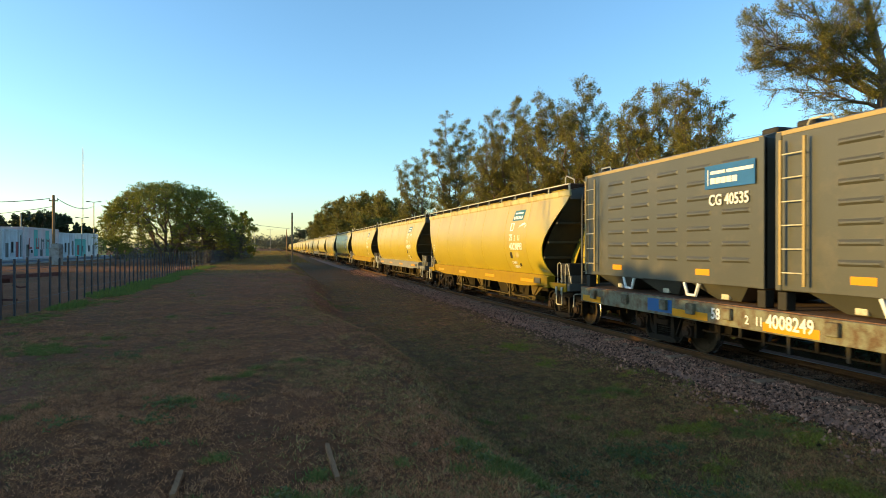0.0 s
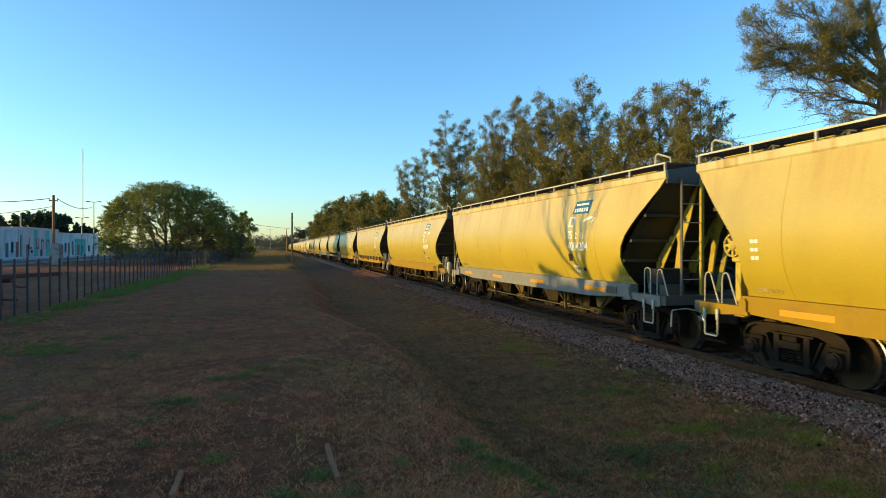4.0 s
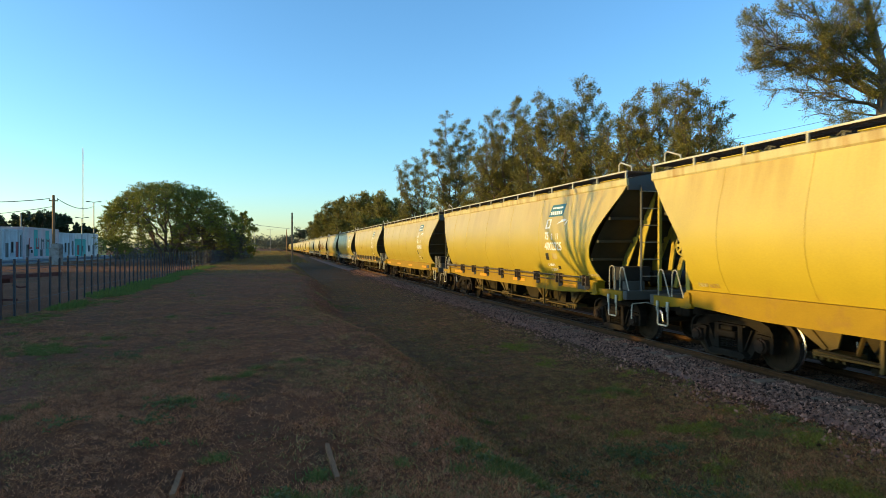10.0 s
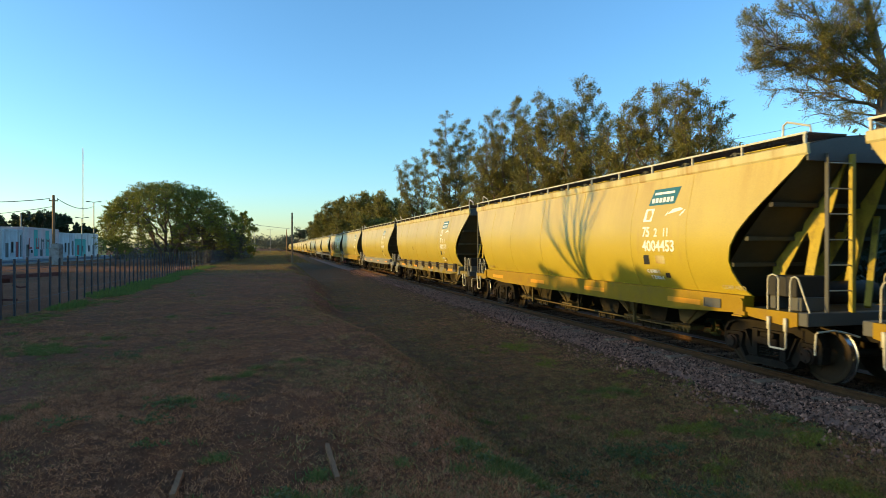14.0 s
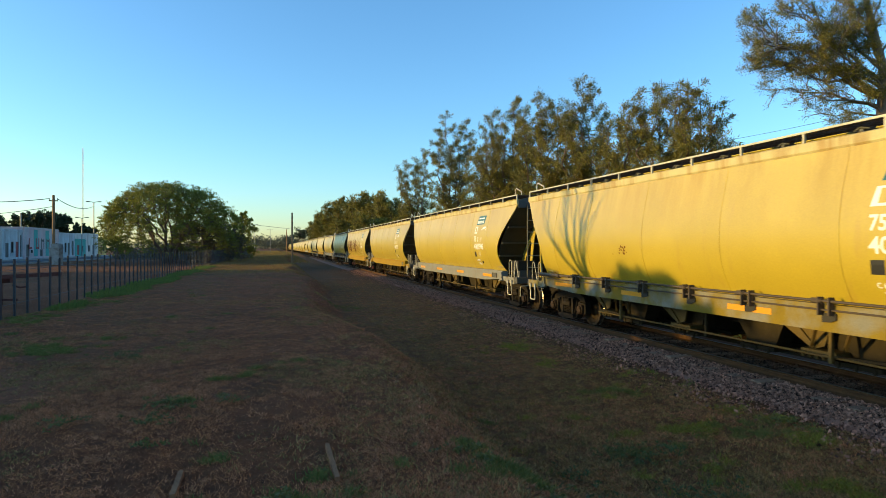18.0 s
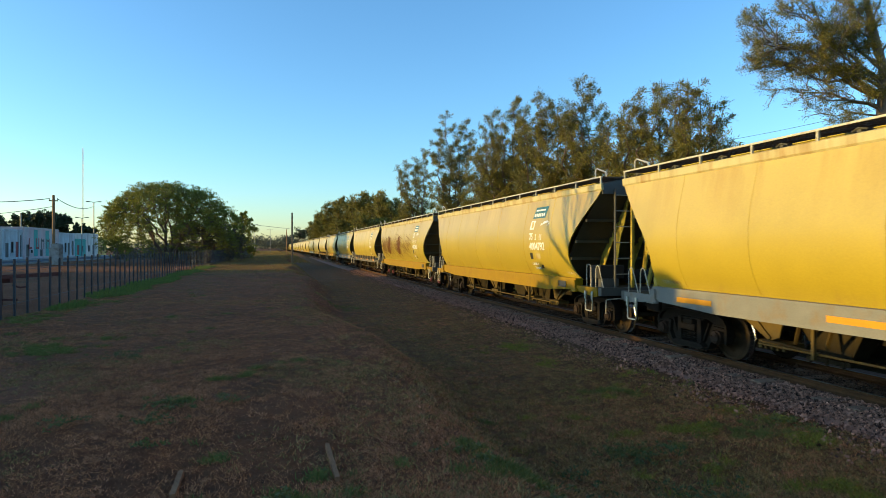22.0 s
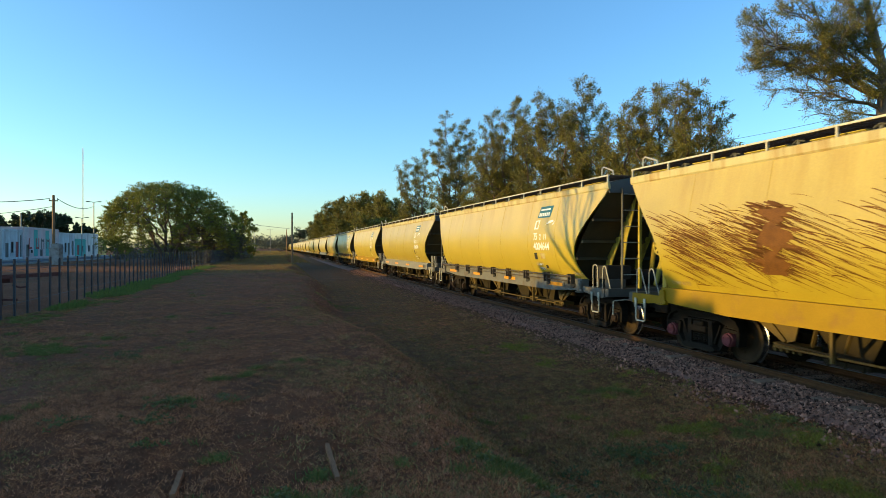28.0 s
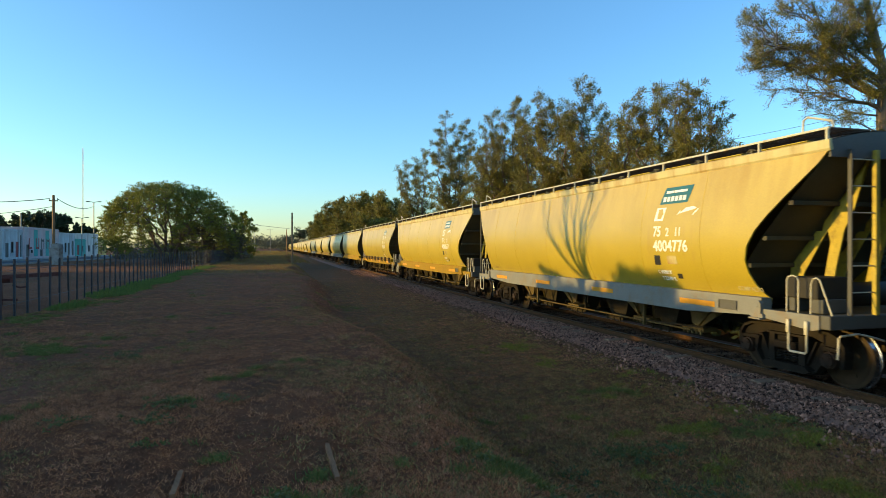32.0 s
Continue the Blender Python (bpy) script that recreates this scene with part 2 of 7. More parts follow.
def ground_material():
    m = bpy.data.materials.new("ground")
    m.use_nodes = True
    n, l = m.node_tree.nodes, m.node_tree.links
    bs = n["Principled BSDF"]
    bs.inputs["Roughness"].default_value = 0.95
    bs.inputs["Specular IOR Level"].default_value = 0.15
    tc = n.new("ShaderNodeTexCoord")

    def nz(scale, detail, rough=0.6):
        t = n.new("ShaderNodeTexNoise")
        t.inputs["Scale"].default_value, t.inputs["Detail"].default_value, t.inputs["Roughness"].default_value = scale, detail, rough
        l.new(tc.outputs["Object"], t.inputs["Vector"])
        return t

    def blend(fac, lo, hi, a, b):
        r = n.new("ShaderNodeMapRange")
        r.inputs["From Min"].default_value, r.inputs["From Max"].default_value = lo, hi
        l.new(fac, r.inputs[0])
        x = n.new("ShaderNodeMix")
        x.data_type = "RGBA"
        l.new(r.outputs[0], x.inputs["Factor"])
        for s, v in (("A", a), ("B", b)):
            if isinstance(v, tuple):
                x.inputs[s].default_value = (*v, 1)
            else:
                l.new(v, x.inputs[s])
        return x.outputs["Result"]

    patch, mid, fine, grain = nz(0.16, 6), nz(0.9, 8), nz(9, 8, 0.7), nz(55, 6, 0.7)
    c = blend(mid.outputs[0], 0.35, 0.65, (0.145, 0.052, 0.020), (0.24, 0.085, 0.032))
    c = blend(fine.outputs[0], 0.45, 0.75, c, (0.25, 0.11, 0.045))
    c = blend(patch.outputs[0], 0.54, 0.66, c, (0.11, 0.066, 0.018))
    # moister olive soil in the ditch beside the bank
    sep = n.new("ShaderNodeSeparateXYZ")
    l.new(tc.outputs["Object"], sep.inputs[0])
    wob = n.new("ShaderNodeMath")
    wob.operation = "MULTIPLY_ADD"
    wob.inputs[1].default_value = 2.2
    l.new(mid.outputs[0], wob.inputs[0])
    l.new(sep.outputs["X"], wob.inputs[2])
    low = n.new("ShaderNodeMapRange")
    low.inputs["From Min"].default_value, low.inputs["From Max"].default_value, low.inputs["To Max"].default_value = 2.4, 4.2, 0.75
    l.new(wob.outputs[0], low.inputs[0])
    c = blend(low.outputs[0], 0.0, 1.0, c, (0.118, 0.074, 0.030))
    # a worn reddish bare patch on the bank near the fence
    away = n.new("ShaderNodeVectorMath")
    away.operation = "DISTANCE"
    away.inputs[1].default_value = (BARE[0], BARE[1], 0.45)
    l.new(tc.outputs["Object"], away.inputs[0])
    wear = n.new("ShaderNodeMath")
    wear.operation = "MULTIPLY_ADD"
    wear.inputs[1].default_value = 2.6
    l.new(mid.outputs[0], wear.inputs[0])
    l.new(away.outputs["Value"], wear.inputs[2])
    c = blend(wear.outputs[0], 3.1, 2.0, c, (0.33, 0.125, 0.062))
    mott = nz(3.4, 10, 0.75)
    c = blend(mott.outputs[0], 0.5, 0.72, c, (0.10, 0.038, 0.017))
    c = blend(grain.outputs[0], 0.52, 0.72, c, (0.075, 0.030, 0.014))
    l.new(c, bs.inputs["Base Color"])
    b = n.new("ShaderNodeBump")
    b.inputs["Strength"].default_value, b.inputs["Distance"].default_value = 1.0, 0.055
    h = n.new("ShaderNodeMath")
    h.operation = "ADD"
    l.new(fine.outputs[0], h.inputs[0])
    l.new(grain.outputs[0], h.inputs[1])
    l.new(h.outputs[0], b.inputs["Height"])
    l.new(b.outputs[0], bs.inputs["Normal"])
    return m


M["ground"] = ground_material()


# ---- mesh helpers ----
class Geo:
    """Gathers faces for one mesh."""

    def __init__(self):
        self.v, self.f = [], []

    def add(self, verts, faces):
        o = len(self.v)
        self.v.extend(tuple(p) for p in verts)
        self.f.extend(tuple(i + o for i in q) for q in faces)
        return self

    def box(self, x0, x1, y0, y1, z0, z1, cut=0.0):
        if not cut:
            vs = [(x, y, z) for x in (x0, x1) for y in (y0, y1) for z in (z0, z1)]
            return self.add(vs, [(0, 1, 3, 2), (4, 6, 7, 5), (0, 4, 5, 1), (2, 3, 7, 6), (0, 2, 6, 4), (1, 5, 7, 3)])
        bm = bmesh.new()
        bmesh.ops.create_cube(bm, size=1.0, matrix=Matrix.Translation(((x0 + x1) / 2, (y0 + y1) / 2, (z0 + z1) / 2)) @ Matrix.Diagonal((x1 - x0, y1 - y0, z1 - z0, 1)))
        bmesh.ops.bevel(bm, geom=bm.edges[:], offset=cut, segments=1, affect="EDGES")
        bm.verts.index_update()
        self.add([p.co for p in bm.verts], [[p.index for p in q.verts] for q in bm.faces])
        bm.free()
        return self

    def beam(self, p, q, w, h, up=(0, 0, 1)):
        """A rectangular bar from p to q."""
        p, q = Vector(p), Vector(q)
        d = (q - p).normalized()
        s = d.cross(Vector(up))
        if s.length < 1e-4:
            s = d.cross(Vector((1, 0, 0)))
        s.normalize()
        t = s.cross(d)
        vs = [e + s * a * w / 2 + t * b * h / 2 for e in (p, q) for a, b in ((-1, -1), (1, -1), (1, 1), (-1, 1))]
        return self.add(vs, [(3, 2, 1, 0), (4, 5, 6, 7), (0, 1, 5, 4), (1, 2, 6, 5), (2, 3, 7, 6), (3, 0, 4, 7)])

    def tube(self, pts, radii, n=8, cap=True):
        """A round bar along points; radii one number or one for each point."""
        pts = [Vector(p) for p in pts]
        if not isinstance(radii, (list, tuple)):
            radii = [radii] * len(pts)
        o = len(self.v)
        ref = Vector((0.3, 0.2, 1)).normalized()
        for i, p in enumerate(pts):
            d = (pts[min(i + 1, len(pts) - 1)] - pts[max(i - 1, 0)]).normalized()
            if abs(d.dot(ref)) > 0.95:
                ref = Vector((1, 0.1, 0.2)).normalized()
            s = d.cross(ref).normalized()
            t = s.cross(d)
            for k in range(n):
                a = 2 * math.pi * k / n
                self.v.append(tuple(p + (s * math.cos(a) + t * math.sin(a)) * radii[i]))
        for i in range(len(pts) - 1):
            for k in range(n):
                a, b = o + i * n + k, o + i * n + (k + 1) % n
                self.f.append((a, b, b + n, a + n))
        if cap:
            self.f.append(tuple(o + k for k in reversed(range(n))))
            e = o + (len(pts) - 1) * n
            self.f.append(tuple(e + k for k in range(n)))
        return self

    def prism(self, outline, axis, a, b):
        """A flat outline (2D points) pushed from a to b along an axis; the outline lies in the other two axes, in order."""
        n = len(outline)

        def at(p, d):
            return {"x": (d, p[0], p[1]), "y": (p[0], d, p[1]), "z": (p[0], p[1], d)}[axis]
        vs = [at(p, a) for p in outline] + [at(p, b) for p in outline]
        fs = [tuple(range(n))[::-1], tuple(range(n, 2 * n))] + [(i, (i + 1) % n, (i + 1) % n + n, i + n) for i in range(n)]
        return self.add(vs, fs)

    def lathe(self, profile, n=24, center=(0, 0, 0)):
        """A profile of (x, radius) turned about the x axis."""
        o = len(self.v)
        for x, r in profile:
            for k in range(n):
                a = 2 * math.pi * k / n
                self.v.append((center[0] + x, center[1] + r * math.cos(a), center[2] + r * math.sin(a)))
        for i in range(len(profile) - 1):
            for k in range(n):
                a, b = o + i * n + k, o + i * n + (k + 1) % n
                self.f.append((a, b, b + n, a + n))
        return self

    def strip(self, rows):
        """Quads between rows of points of equal length."""
        w = len(rows[0])
        vs = [p for r in rows for p in r]
        fs = [(i * w + j, i * w + j + 1, (i + 1) * w + j + 1, (i + 1) * w + j) for i in range(len(rows) - 1) for j in range(w - 1)]
        return self.add(vs, fs)

    def mesh(self, name, mats, smooth=None):
        me = bpy.data.meshes.new(name)
        me.from_pydata(self.v, [], self.f)
        for m in mats if isinstance(mats, (list, tuple)) else [mats]:
            me.materials.append(M[m])
        bm = bmesh.new()
        bm.from_mesh(me)
        if len(self.f) < 60000:
            bmesh.ops.recalc_face_normals(bm, faces=bm.faces)
        bm.to_mesh(me)
        bm.free()
        if smooth is not None:
            me.shade_smooth()
            me.set_sharp_from_angle(angle=radians(smooth))
        return me


def part(name, g, material, parent=None, label="", smooth=None, at=None, slot=None):
    """Links g (a Geo or a mesh) as one mesh object under a thing or part."""
    me = g if isinstance(g, bpy.types.Mesh) else g.mesh(name, material, smooth)
    ob = new(name, me)
    if at is not None:
        ob.matrix_basis = at
    if parent is not None:
        ob.parent = parent
    if label:
        ob["label"] = label
    return ob


def thing(name, label, category, m=None, group="", kind=""):
    ob = tagged(new(name), label, category, group, kind)
    if m is not None:
        ob.matrix_basis = m
    return ob


def text_mesh(body, height, material, squeeze=1.0):
    """Flat lettering as a mesh in the xy plane, left end and base line at the origin."""
    cu = bpy.data.curves.new("lettering", "FONT")
    cu.body, cu.size, cu.extrude = body, height / 0.7, 0.002
    cu.offset = height * 0.028
    cu.resolution_u = 3
    ob = bpy.data.objects.new("lettering", cu)
    me = bpy.data.meshes.new_from_object(ob)
    bpy.data.objects.remove(ob)
    bpy.data.curves.remove(cu)
    me.transform(Matrix.Diagonal((squeeze, 1, 1, 1)))
    me.materials.clear()
    me.materials.append(M[material])
    return me

# ---- the train ----
TRACK_X = 9.2              # middle of the wagons
RAIL_L, RAIL_R = -0.46, 0.85  # the two rails, from there
BED = (RAIL_L + RAIL_R) / 2
WAGON = 16.8
FIRST_Y = 14.78
CACHE = {}


def shared(name, build, material, smooth=None):
    """One mesh for all alike pieces."""
    key = (name, material)
    if key not in CACHE:
        g = Geo()
        build(g)
        CACHE[key] = g.mesh(name, material, smooth)
    return CACHE[key]


PROFILE = [(1.36, 1.17), (1.48, 1.245), (1.62, 1.32), (1.8, 1.395), (2.0, 1.45), (2.25, 1.485), (2.5, 1.49), (2.75, 1.47), (3.0, 1.43), (3.25, 1.375), (3.5, 1.315), (3.7, 1.285)]


def half_width(z):
    """How far the bulging side sheet stands from the wagon's middle at height z."""
    for (z0, w0), (z1, w1) in zip(PROFILE, PROFILE[1:]):
        if z <= z1:
            return w0 + (w1 - w0) * max(0.0, (z - z0) / (z1 - z0))
    return PROFILE[-1][1]


def set_back(z, end=0):
    """How far the end of the side sheet lies behind the top corner at height z; the rear edge is the steeper one."""
    if end:
        return set_back(z) * (0.85 if z > 1.7 else 0.85 + 0.12 * (1.7 - z) / 0.34)
    pts = [(1.36, 1.2), (1.5, 1.36), (1.75, 1.47), (2.0, 1.50), (2.2, 1.46), (2.4, 1.34), (2.6, 1.17), (3.62, 0.04), (3.66, 0.0), (4.0, 0.0)]
    for (z0, w0), (z1, w1) in zip(pts, pts[1:]):
        if z <= z1:
            return w0 + (w1 - w0) * max(0.0, (z - z0) / (z1 - z0))
    return 0.0


END = 0.5


def slope_y(z):
    return END + 0.04 + (3.62 - z) * 0.87


def side_geo(side):
    """One bulging side sheet, 3 cm thick, welded into a closed shell."""
    def build(g):
        cols = 22
        outer, inner = [], []
        for z, w in PROFILE:
            a, b = END + set_back(z), WAGON - END - set_back(z, 1)
            outer.append([(side * w, a + (b - a) * i / cols, z) for i in range(cols + 1)])
            inner.append([(side * (w - 0.03), a + (b - a) * i / cols, z) for i in range(cols + 1)])
        n, m = len(PROFILE), cols + 1
        g.strip(outer).strip(inner)
        k = n * m
        g.f += [(i * m, (i + 1) * m, k + (i + 1) * m, k + i * m) for i in range(n - 1)]
        g.f += [(i * m + cols, (i + 1) * m + cols, k + (i + 1) * m + cols, k + i * m + cols) for i in range(n - 1)]
        g.f += [(j, j + 1, k + j + 1, k + j) for j in range(cols)]
        o = (n - 1) * m
        g.f += [(o + j, o + j + 1, k + o + j + 1, k + o + j) for j in range(cols)]
    return build


def seam_geo(y):
    def build(g):
        g.tube([(-(half_width(z) + 0.001), y, z) for z, w in PROFILE if END + set_back(z) < min(y, WAGON - y) - 0.02], 0.007, 5)
    return build


def band_geo(side):
    def build(g):
        s = side
        g.prism([(s * 1.289, 3.665), (s * 1.312, 3.70), (s * 1.318, 3.83), (s * 1.27, 3.85), (s * 1.24, 3.68)], "y", END - 0.02, WAGON - END + 0.02)
    return build


def roof_geo(g):
    arc = [(x, 3.83 + 0.19 * (1 - (x / 1.27) ** 2)) for x in [1.27 - 2.54 * i / 12 for i in range(13)]]
    g.strip([[(x, y, z) for x, z in arc] for y in (END, WAGON * 0.25, WAGON * 0.5, WAGON * 0.75, WAGON - END)])


def gable_geo(y0, y1):
    def build(g):
        arc = [(x, 3.82 + 0.19 * (1 - (x / 1.27) ** 2)) for x in [1.25 - 2.5 * i / 12 for i in range(13)]]
        g.prism(arc + [(-1.25, 3.58), (1.25, 3.58)], "y", y0, y1)
    return build


def flip(y, end):
    return WAGON - y if end else y


def slope_geo(end):
    def build(g):
        rows = []
        for z in (3.62, 3.2, 2.8, 2.4, 2.0, 1.6, 1.3):
            w = half_width(max(z, 1.36)) - 0.035
            rows.append([(-w, flip(slope_y(z), end), z), (w, flip(slope_y(z), end), z)])
        g.strip(rows)
        g.strip([[(x, y + (0.02 if not end else -0.02), z) for x, y, z in r] for r in rows])
    return build


def slope_rib_geo(z, end):
    def build(g):
        w = half_width(z) - 0.05
        y = flip(slope_y(z) - 0.045, end)
        g.beam((-w, y, z), (w, y, z), 0.09, 0.07)
    return build


def plate_geo(x, end):
    def build(g):
        def pr(pts):
            g.prism([(flip(y, end), z) for y, z in pts], "x", x - 0.012, x + 0.012)
        pr([(0.60, 3.6), (0.72, 3.1), (0.80, 2.85), (0.98, 2.5), (1.38, 2.5), (slope_y(2.65) - 0.05, 2.65), (slope_y(3.58) - 0.02, 3.58)])
        pr([(0.98, 2.5), (1.26, 1.3), (1.42, 1.3), (1.22, 2.32), (1.27, 2.5)])
        pr([(1.27, 2.5), (1.34, 2.42), (1.74, 1.78), (1.80, 1.36), (2.05, 1.36), (slope_y(1.9) - 0.03, 1.9), (slope_y(2.5) - 0.03, 2.5)])
    return build


def diagonal_geo(x, end):
    def build(g):
        g.beam((x * 0.2, flip(0.72, end), 1.25), (x, flip(slope_y(2.75) - 0.12, end), 2.75), 0.09, 0.09)
    return build


def board_geo(side, fine):
    """The roof's walkway: a frame with a grid of thin bars."""
    def build(g):
        x0, x1 = sorted((side * 0.52, side * 1.24))
        for x in (x0, (x0 + x1) / 2, x1):
            g.box(x - 0.012, x + 0.012, END, WAGON - END, 3.985, 4.02)
        for i in range(8 if fine else 2):
            x = x0 + (x1 - x0) * (i + 0.5) / 8
            g.box(x - 0.006, x + 0.006, END, WAGON - END, 3.99, 4.015)
        n = 150 if fine else 30
        for i in range(n + 1):
            y = END + (WAGON - 2 * END) * i / n
            g.box(x0, x1, y - 0.014, y + 0.014, 3.988, 4.012)
    return build


def board_edge_geo(side):
    def build(g):
        g.box(side * 1.285 - 0.02, side * 1.285 + 0.02, END, WAGON - END, 3.99, 4.022)
    return build


def post_geo(g):
    g.box(-0.022, 0.022, -0.019, 0.019, 3.83, 4.0, 0.004)


def sill_geo(side):
    def build(g):
        L = WAGON
        out = [(1.72, 1.37), (1.72, 1.09), (2.5, 1.05), (3.6, 0.985), (L - 3.6, 0.985), (L - 2.5, 1.05), (L - 1.72, 1.09), (L - 1.72, 1.37)]
        a, b = sorted((side * 1.36, side * 1.15))
        g.prism(out, "x", a, b)
        g.box(a, b, 1.72, L - 1.72, 1.37, 1.385)
    return build


def platform_geo(end, s):
    def build(g):
        g.prism([(flip(0.62, end), 1.2), (flip(0.62, end), 0.99), (flip(0.75, end), 0.96), (flip(1.72, end), 1.06), (flip(1.72, end), 1.2)], "x", s * 1.31 - 0.04, s * 1.31 + 0.04)
    return build


def deck_geo(end):
    def build(g):
        y0, y1 = sorted((flip(0.62, end), flip(1.72, end)))
        g.box(-1.27, 1.27, y0, y1, 1.165, 1.195)
    return build


def end_beam_geo(end):
    def build(g):
        y0, y1 = sorted((flip(0.45, end), flip(0.62, end)))
        g.box(-1.33, 1.33, y0, y1, 1.0, 1.21, 0.012)
    return build


def stile_geo(wide):
    def build(g):
        g.box(-wide / 2, wide / 2, -0.035, 0.035, 0, 2.5, 0.006)
    return build


def rung_geo(g):
    g.tube([(-0.25, 0, 0), (0.25, 0, 0)], 0.011, 6)


def hand_loop_geo(g):
    g.tube([(0, -0.11, 0), (0, -0.11, 0.5), (0, -0.085, 0.56), (0, 0, 0.585), (0, 0.085, 0.56), (0, 0.11, 0.5), (0, 0.11, 0)], 0.0125, 8)


def hand_slope_geo(g):
    g.tube([(0, 0.16, 0), (0, 0.15, 0.46), (0, 0.12, 0.54), (0, 0.06, 0.565), (0, 0.0, 0.53), (0, -0.22, 0)], 0.0125, 8)


def roof_grab_geo(g):
    g.tube([(0, -0.3, 0), (0, -0.28, 0.12), (0, 0.16, 0.26), (0, 0.24, 0.22), (0, 0.25, 0)], 0.018, 7)


def step_geo(g):
    g.tube([(0, -0.17, 0.0), (0, -0.17, -0.40), (0, -0.14, -0.43), (0, 0.14, -0.43), (0, 0.17, -0.40), (0, 0.17, 0.0)], 0.018, 7)
    g.box(-0.03, 0.01, -0.20, -0.14, -0.14, 0.07, 0.008)
    g.box(-0.03, 0.01, 0.14, 0.20, -0.14, 0.07, 0.008)


def uncouple_geo(g):
    g.tube([(0, 0, -0.35), (0, -0.02, -0.03), (0.02, -0.03, 0.0), (0.35, -0.03, 0.02), (0.6, -0.03, -0.03), (0.85, -0.03, -0.1)], 0.016, 6)


def jack_geo(g):
    g.prism([(-0.13, -0.17), (0.13, -0.17), (0.13, -0.11), (0.085, -0.09), (0.085, 0.07), (0.05, 0.12), (-0.05, 0.12), (-0.085, 0.07), (-0.085, -0.09), (-0.13, -0.11)], "x", -0.05, 0.02)
    g.box(-0.10, 0.02, -0.12, 0.12, -0.19, -0.165)
    g.tube([(-0.055, 0, 0.03), (-0.045, 0, 0.03)], 0.03, 8)


def tank_geo(g):
    g.lathe([(-0.55, 0.0), (-0.55, 0.16), (-0.5, 0.2), (0.5, 0.2), (0.55, 0.16), (0.55, 0.0)], 16)


def chute_geo(g):
    """A discharge hopper under the body."""
    for s in (-1, 1):
        a, b = sorted((s * 0.66, s * 0.12))
        g.add([(a, -0.72, 1.15), (b, -0.72, 1.15), (b, 0.72, 1.15), (a, 0.72, 1.15),
               (a + 0.12, -0.30, 0.44), (b - 0.12, -0.30, 0.44), (b - 0.12, 0.30, 0.44), (a + 0.12, 0.30, 0.44)],
              [(0, 1, 5, 4), (1, 2, 6, 5), (2, 3, 7, 6), (3, 0, 4, 7), (4, 5, 6, 7)])


def corner_sheet_geo(g):
    """The slanted sheet that closes the hopper behind a bogie, with a stiffener and a toothed foot; y runs towards the bogie."""
    g.prism([(0.58, 1.06), (-0.62, 1.06), (-0.50, 0.66), (-0.28, 0.58)], "x", -0.80, -0.77)
    g.beam((-0.82, 0.12, 1.02), (-0.82, -0.32, 0.62), 0.03, 0.06)
    g.box(-0.86, -0.5, -0.75, -0.10, 0.50, 0.59, 0.008)
    for i in range(5):
        g.box(-0.88, -0.84, -0.70 + i * 0.13, -0.65 + i * 0.13, 0.45, 0.55)


def gate_geo(g):
    for s in (-1, 1):
        a, b = sorted((s * 0.68, s * 0.16))
        g.box(a, b, -0.40, 0.40, 0.36, 0.44, 0.01)
        for i in range(3):
            y = -0.3 + i * 0.3
            g.box(s * 0.69 - 0.015, s * 0.69 + 0.015, y - 0.02, y + 0.02, 0.34, 0.44)


def brace_geo(sign):
    def build(g):
        g.beam((-1.08, -0.06, 1.02), (-0.82, 0.28, 0.62), 0.045, 0.05)
    return build


def drop_post_geo(g):
    g.box(-0.03, 0.03, -0.03, 0.03, 0.46, 1.08, 0.005)


def brake_pipe_geo(g):
    g.tube([(-0.9, 3.7, 0.62), (-0.9, 6.0, 0.52), (-0.9, WAGON - 6, 0.52), (-0.9, WAGON - 4.3, 0.60)], 0.022, 6)


def centre_sill_geo(g):
    g.box(-0.22, 0.22, 0.6, WAGON - 0.6, 0.72, 1.12)


def coupler_geo(end):
    def build(g):
        a, b = sorted((flip(0.0, end), flip(0.7, end)))
        g.box(-0.08, 0.08, a, b, 0.72, 0.90, 0.01)
        h0, h1 = sorted((flip(-0.02, end), flip(0.26, end)))
        g.box(-0.17, 0.15, h0, h1, 0.64, 0.97, 0.03)
        s0 = flip(0.3, end)
        g.tube([(0.3, flip(0.45, end), 0.85), (0.32, flip(0.2, end), 0.55), (0.2, s0 * 0 + flip(0.0, end), 0.42)], 0.028, 7)
    return build


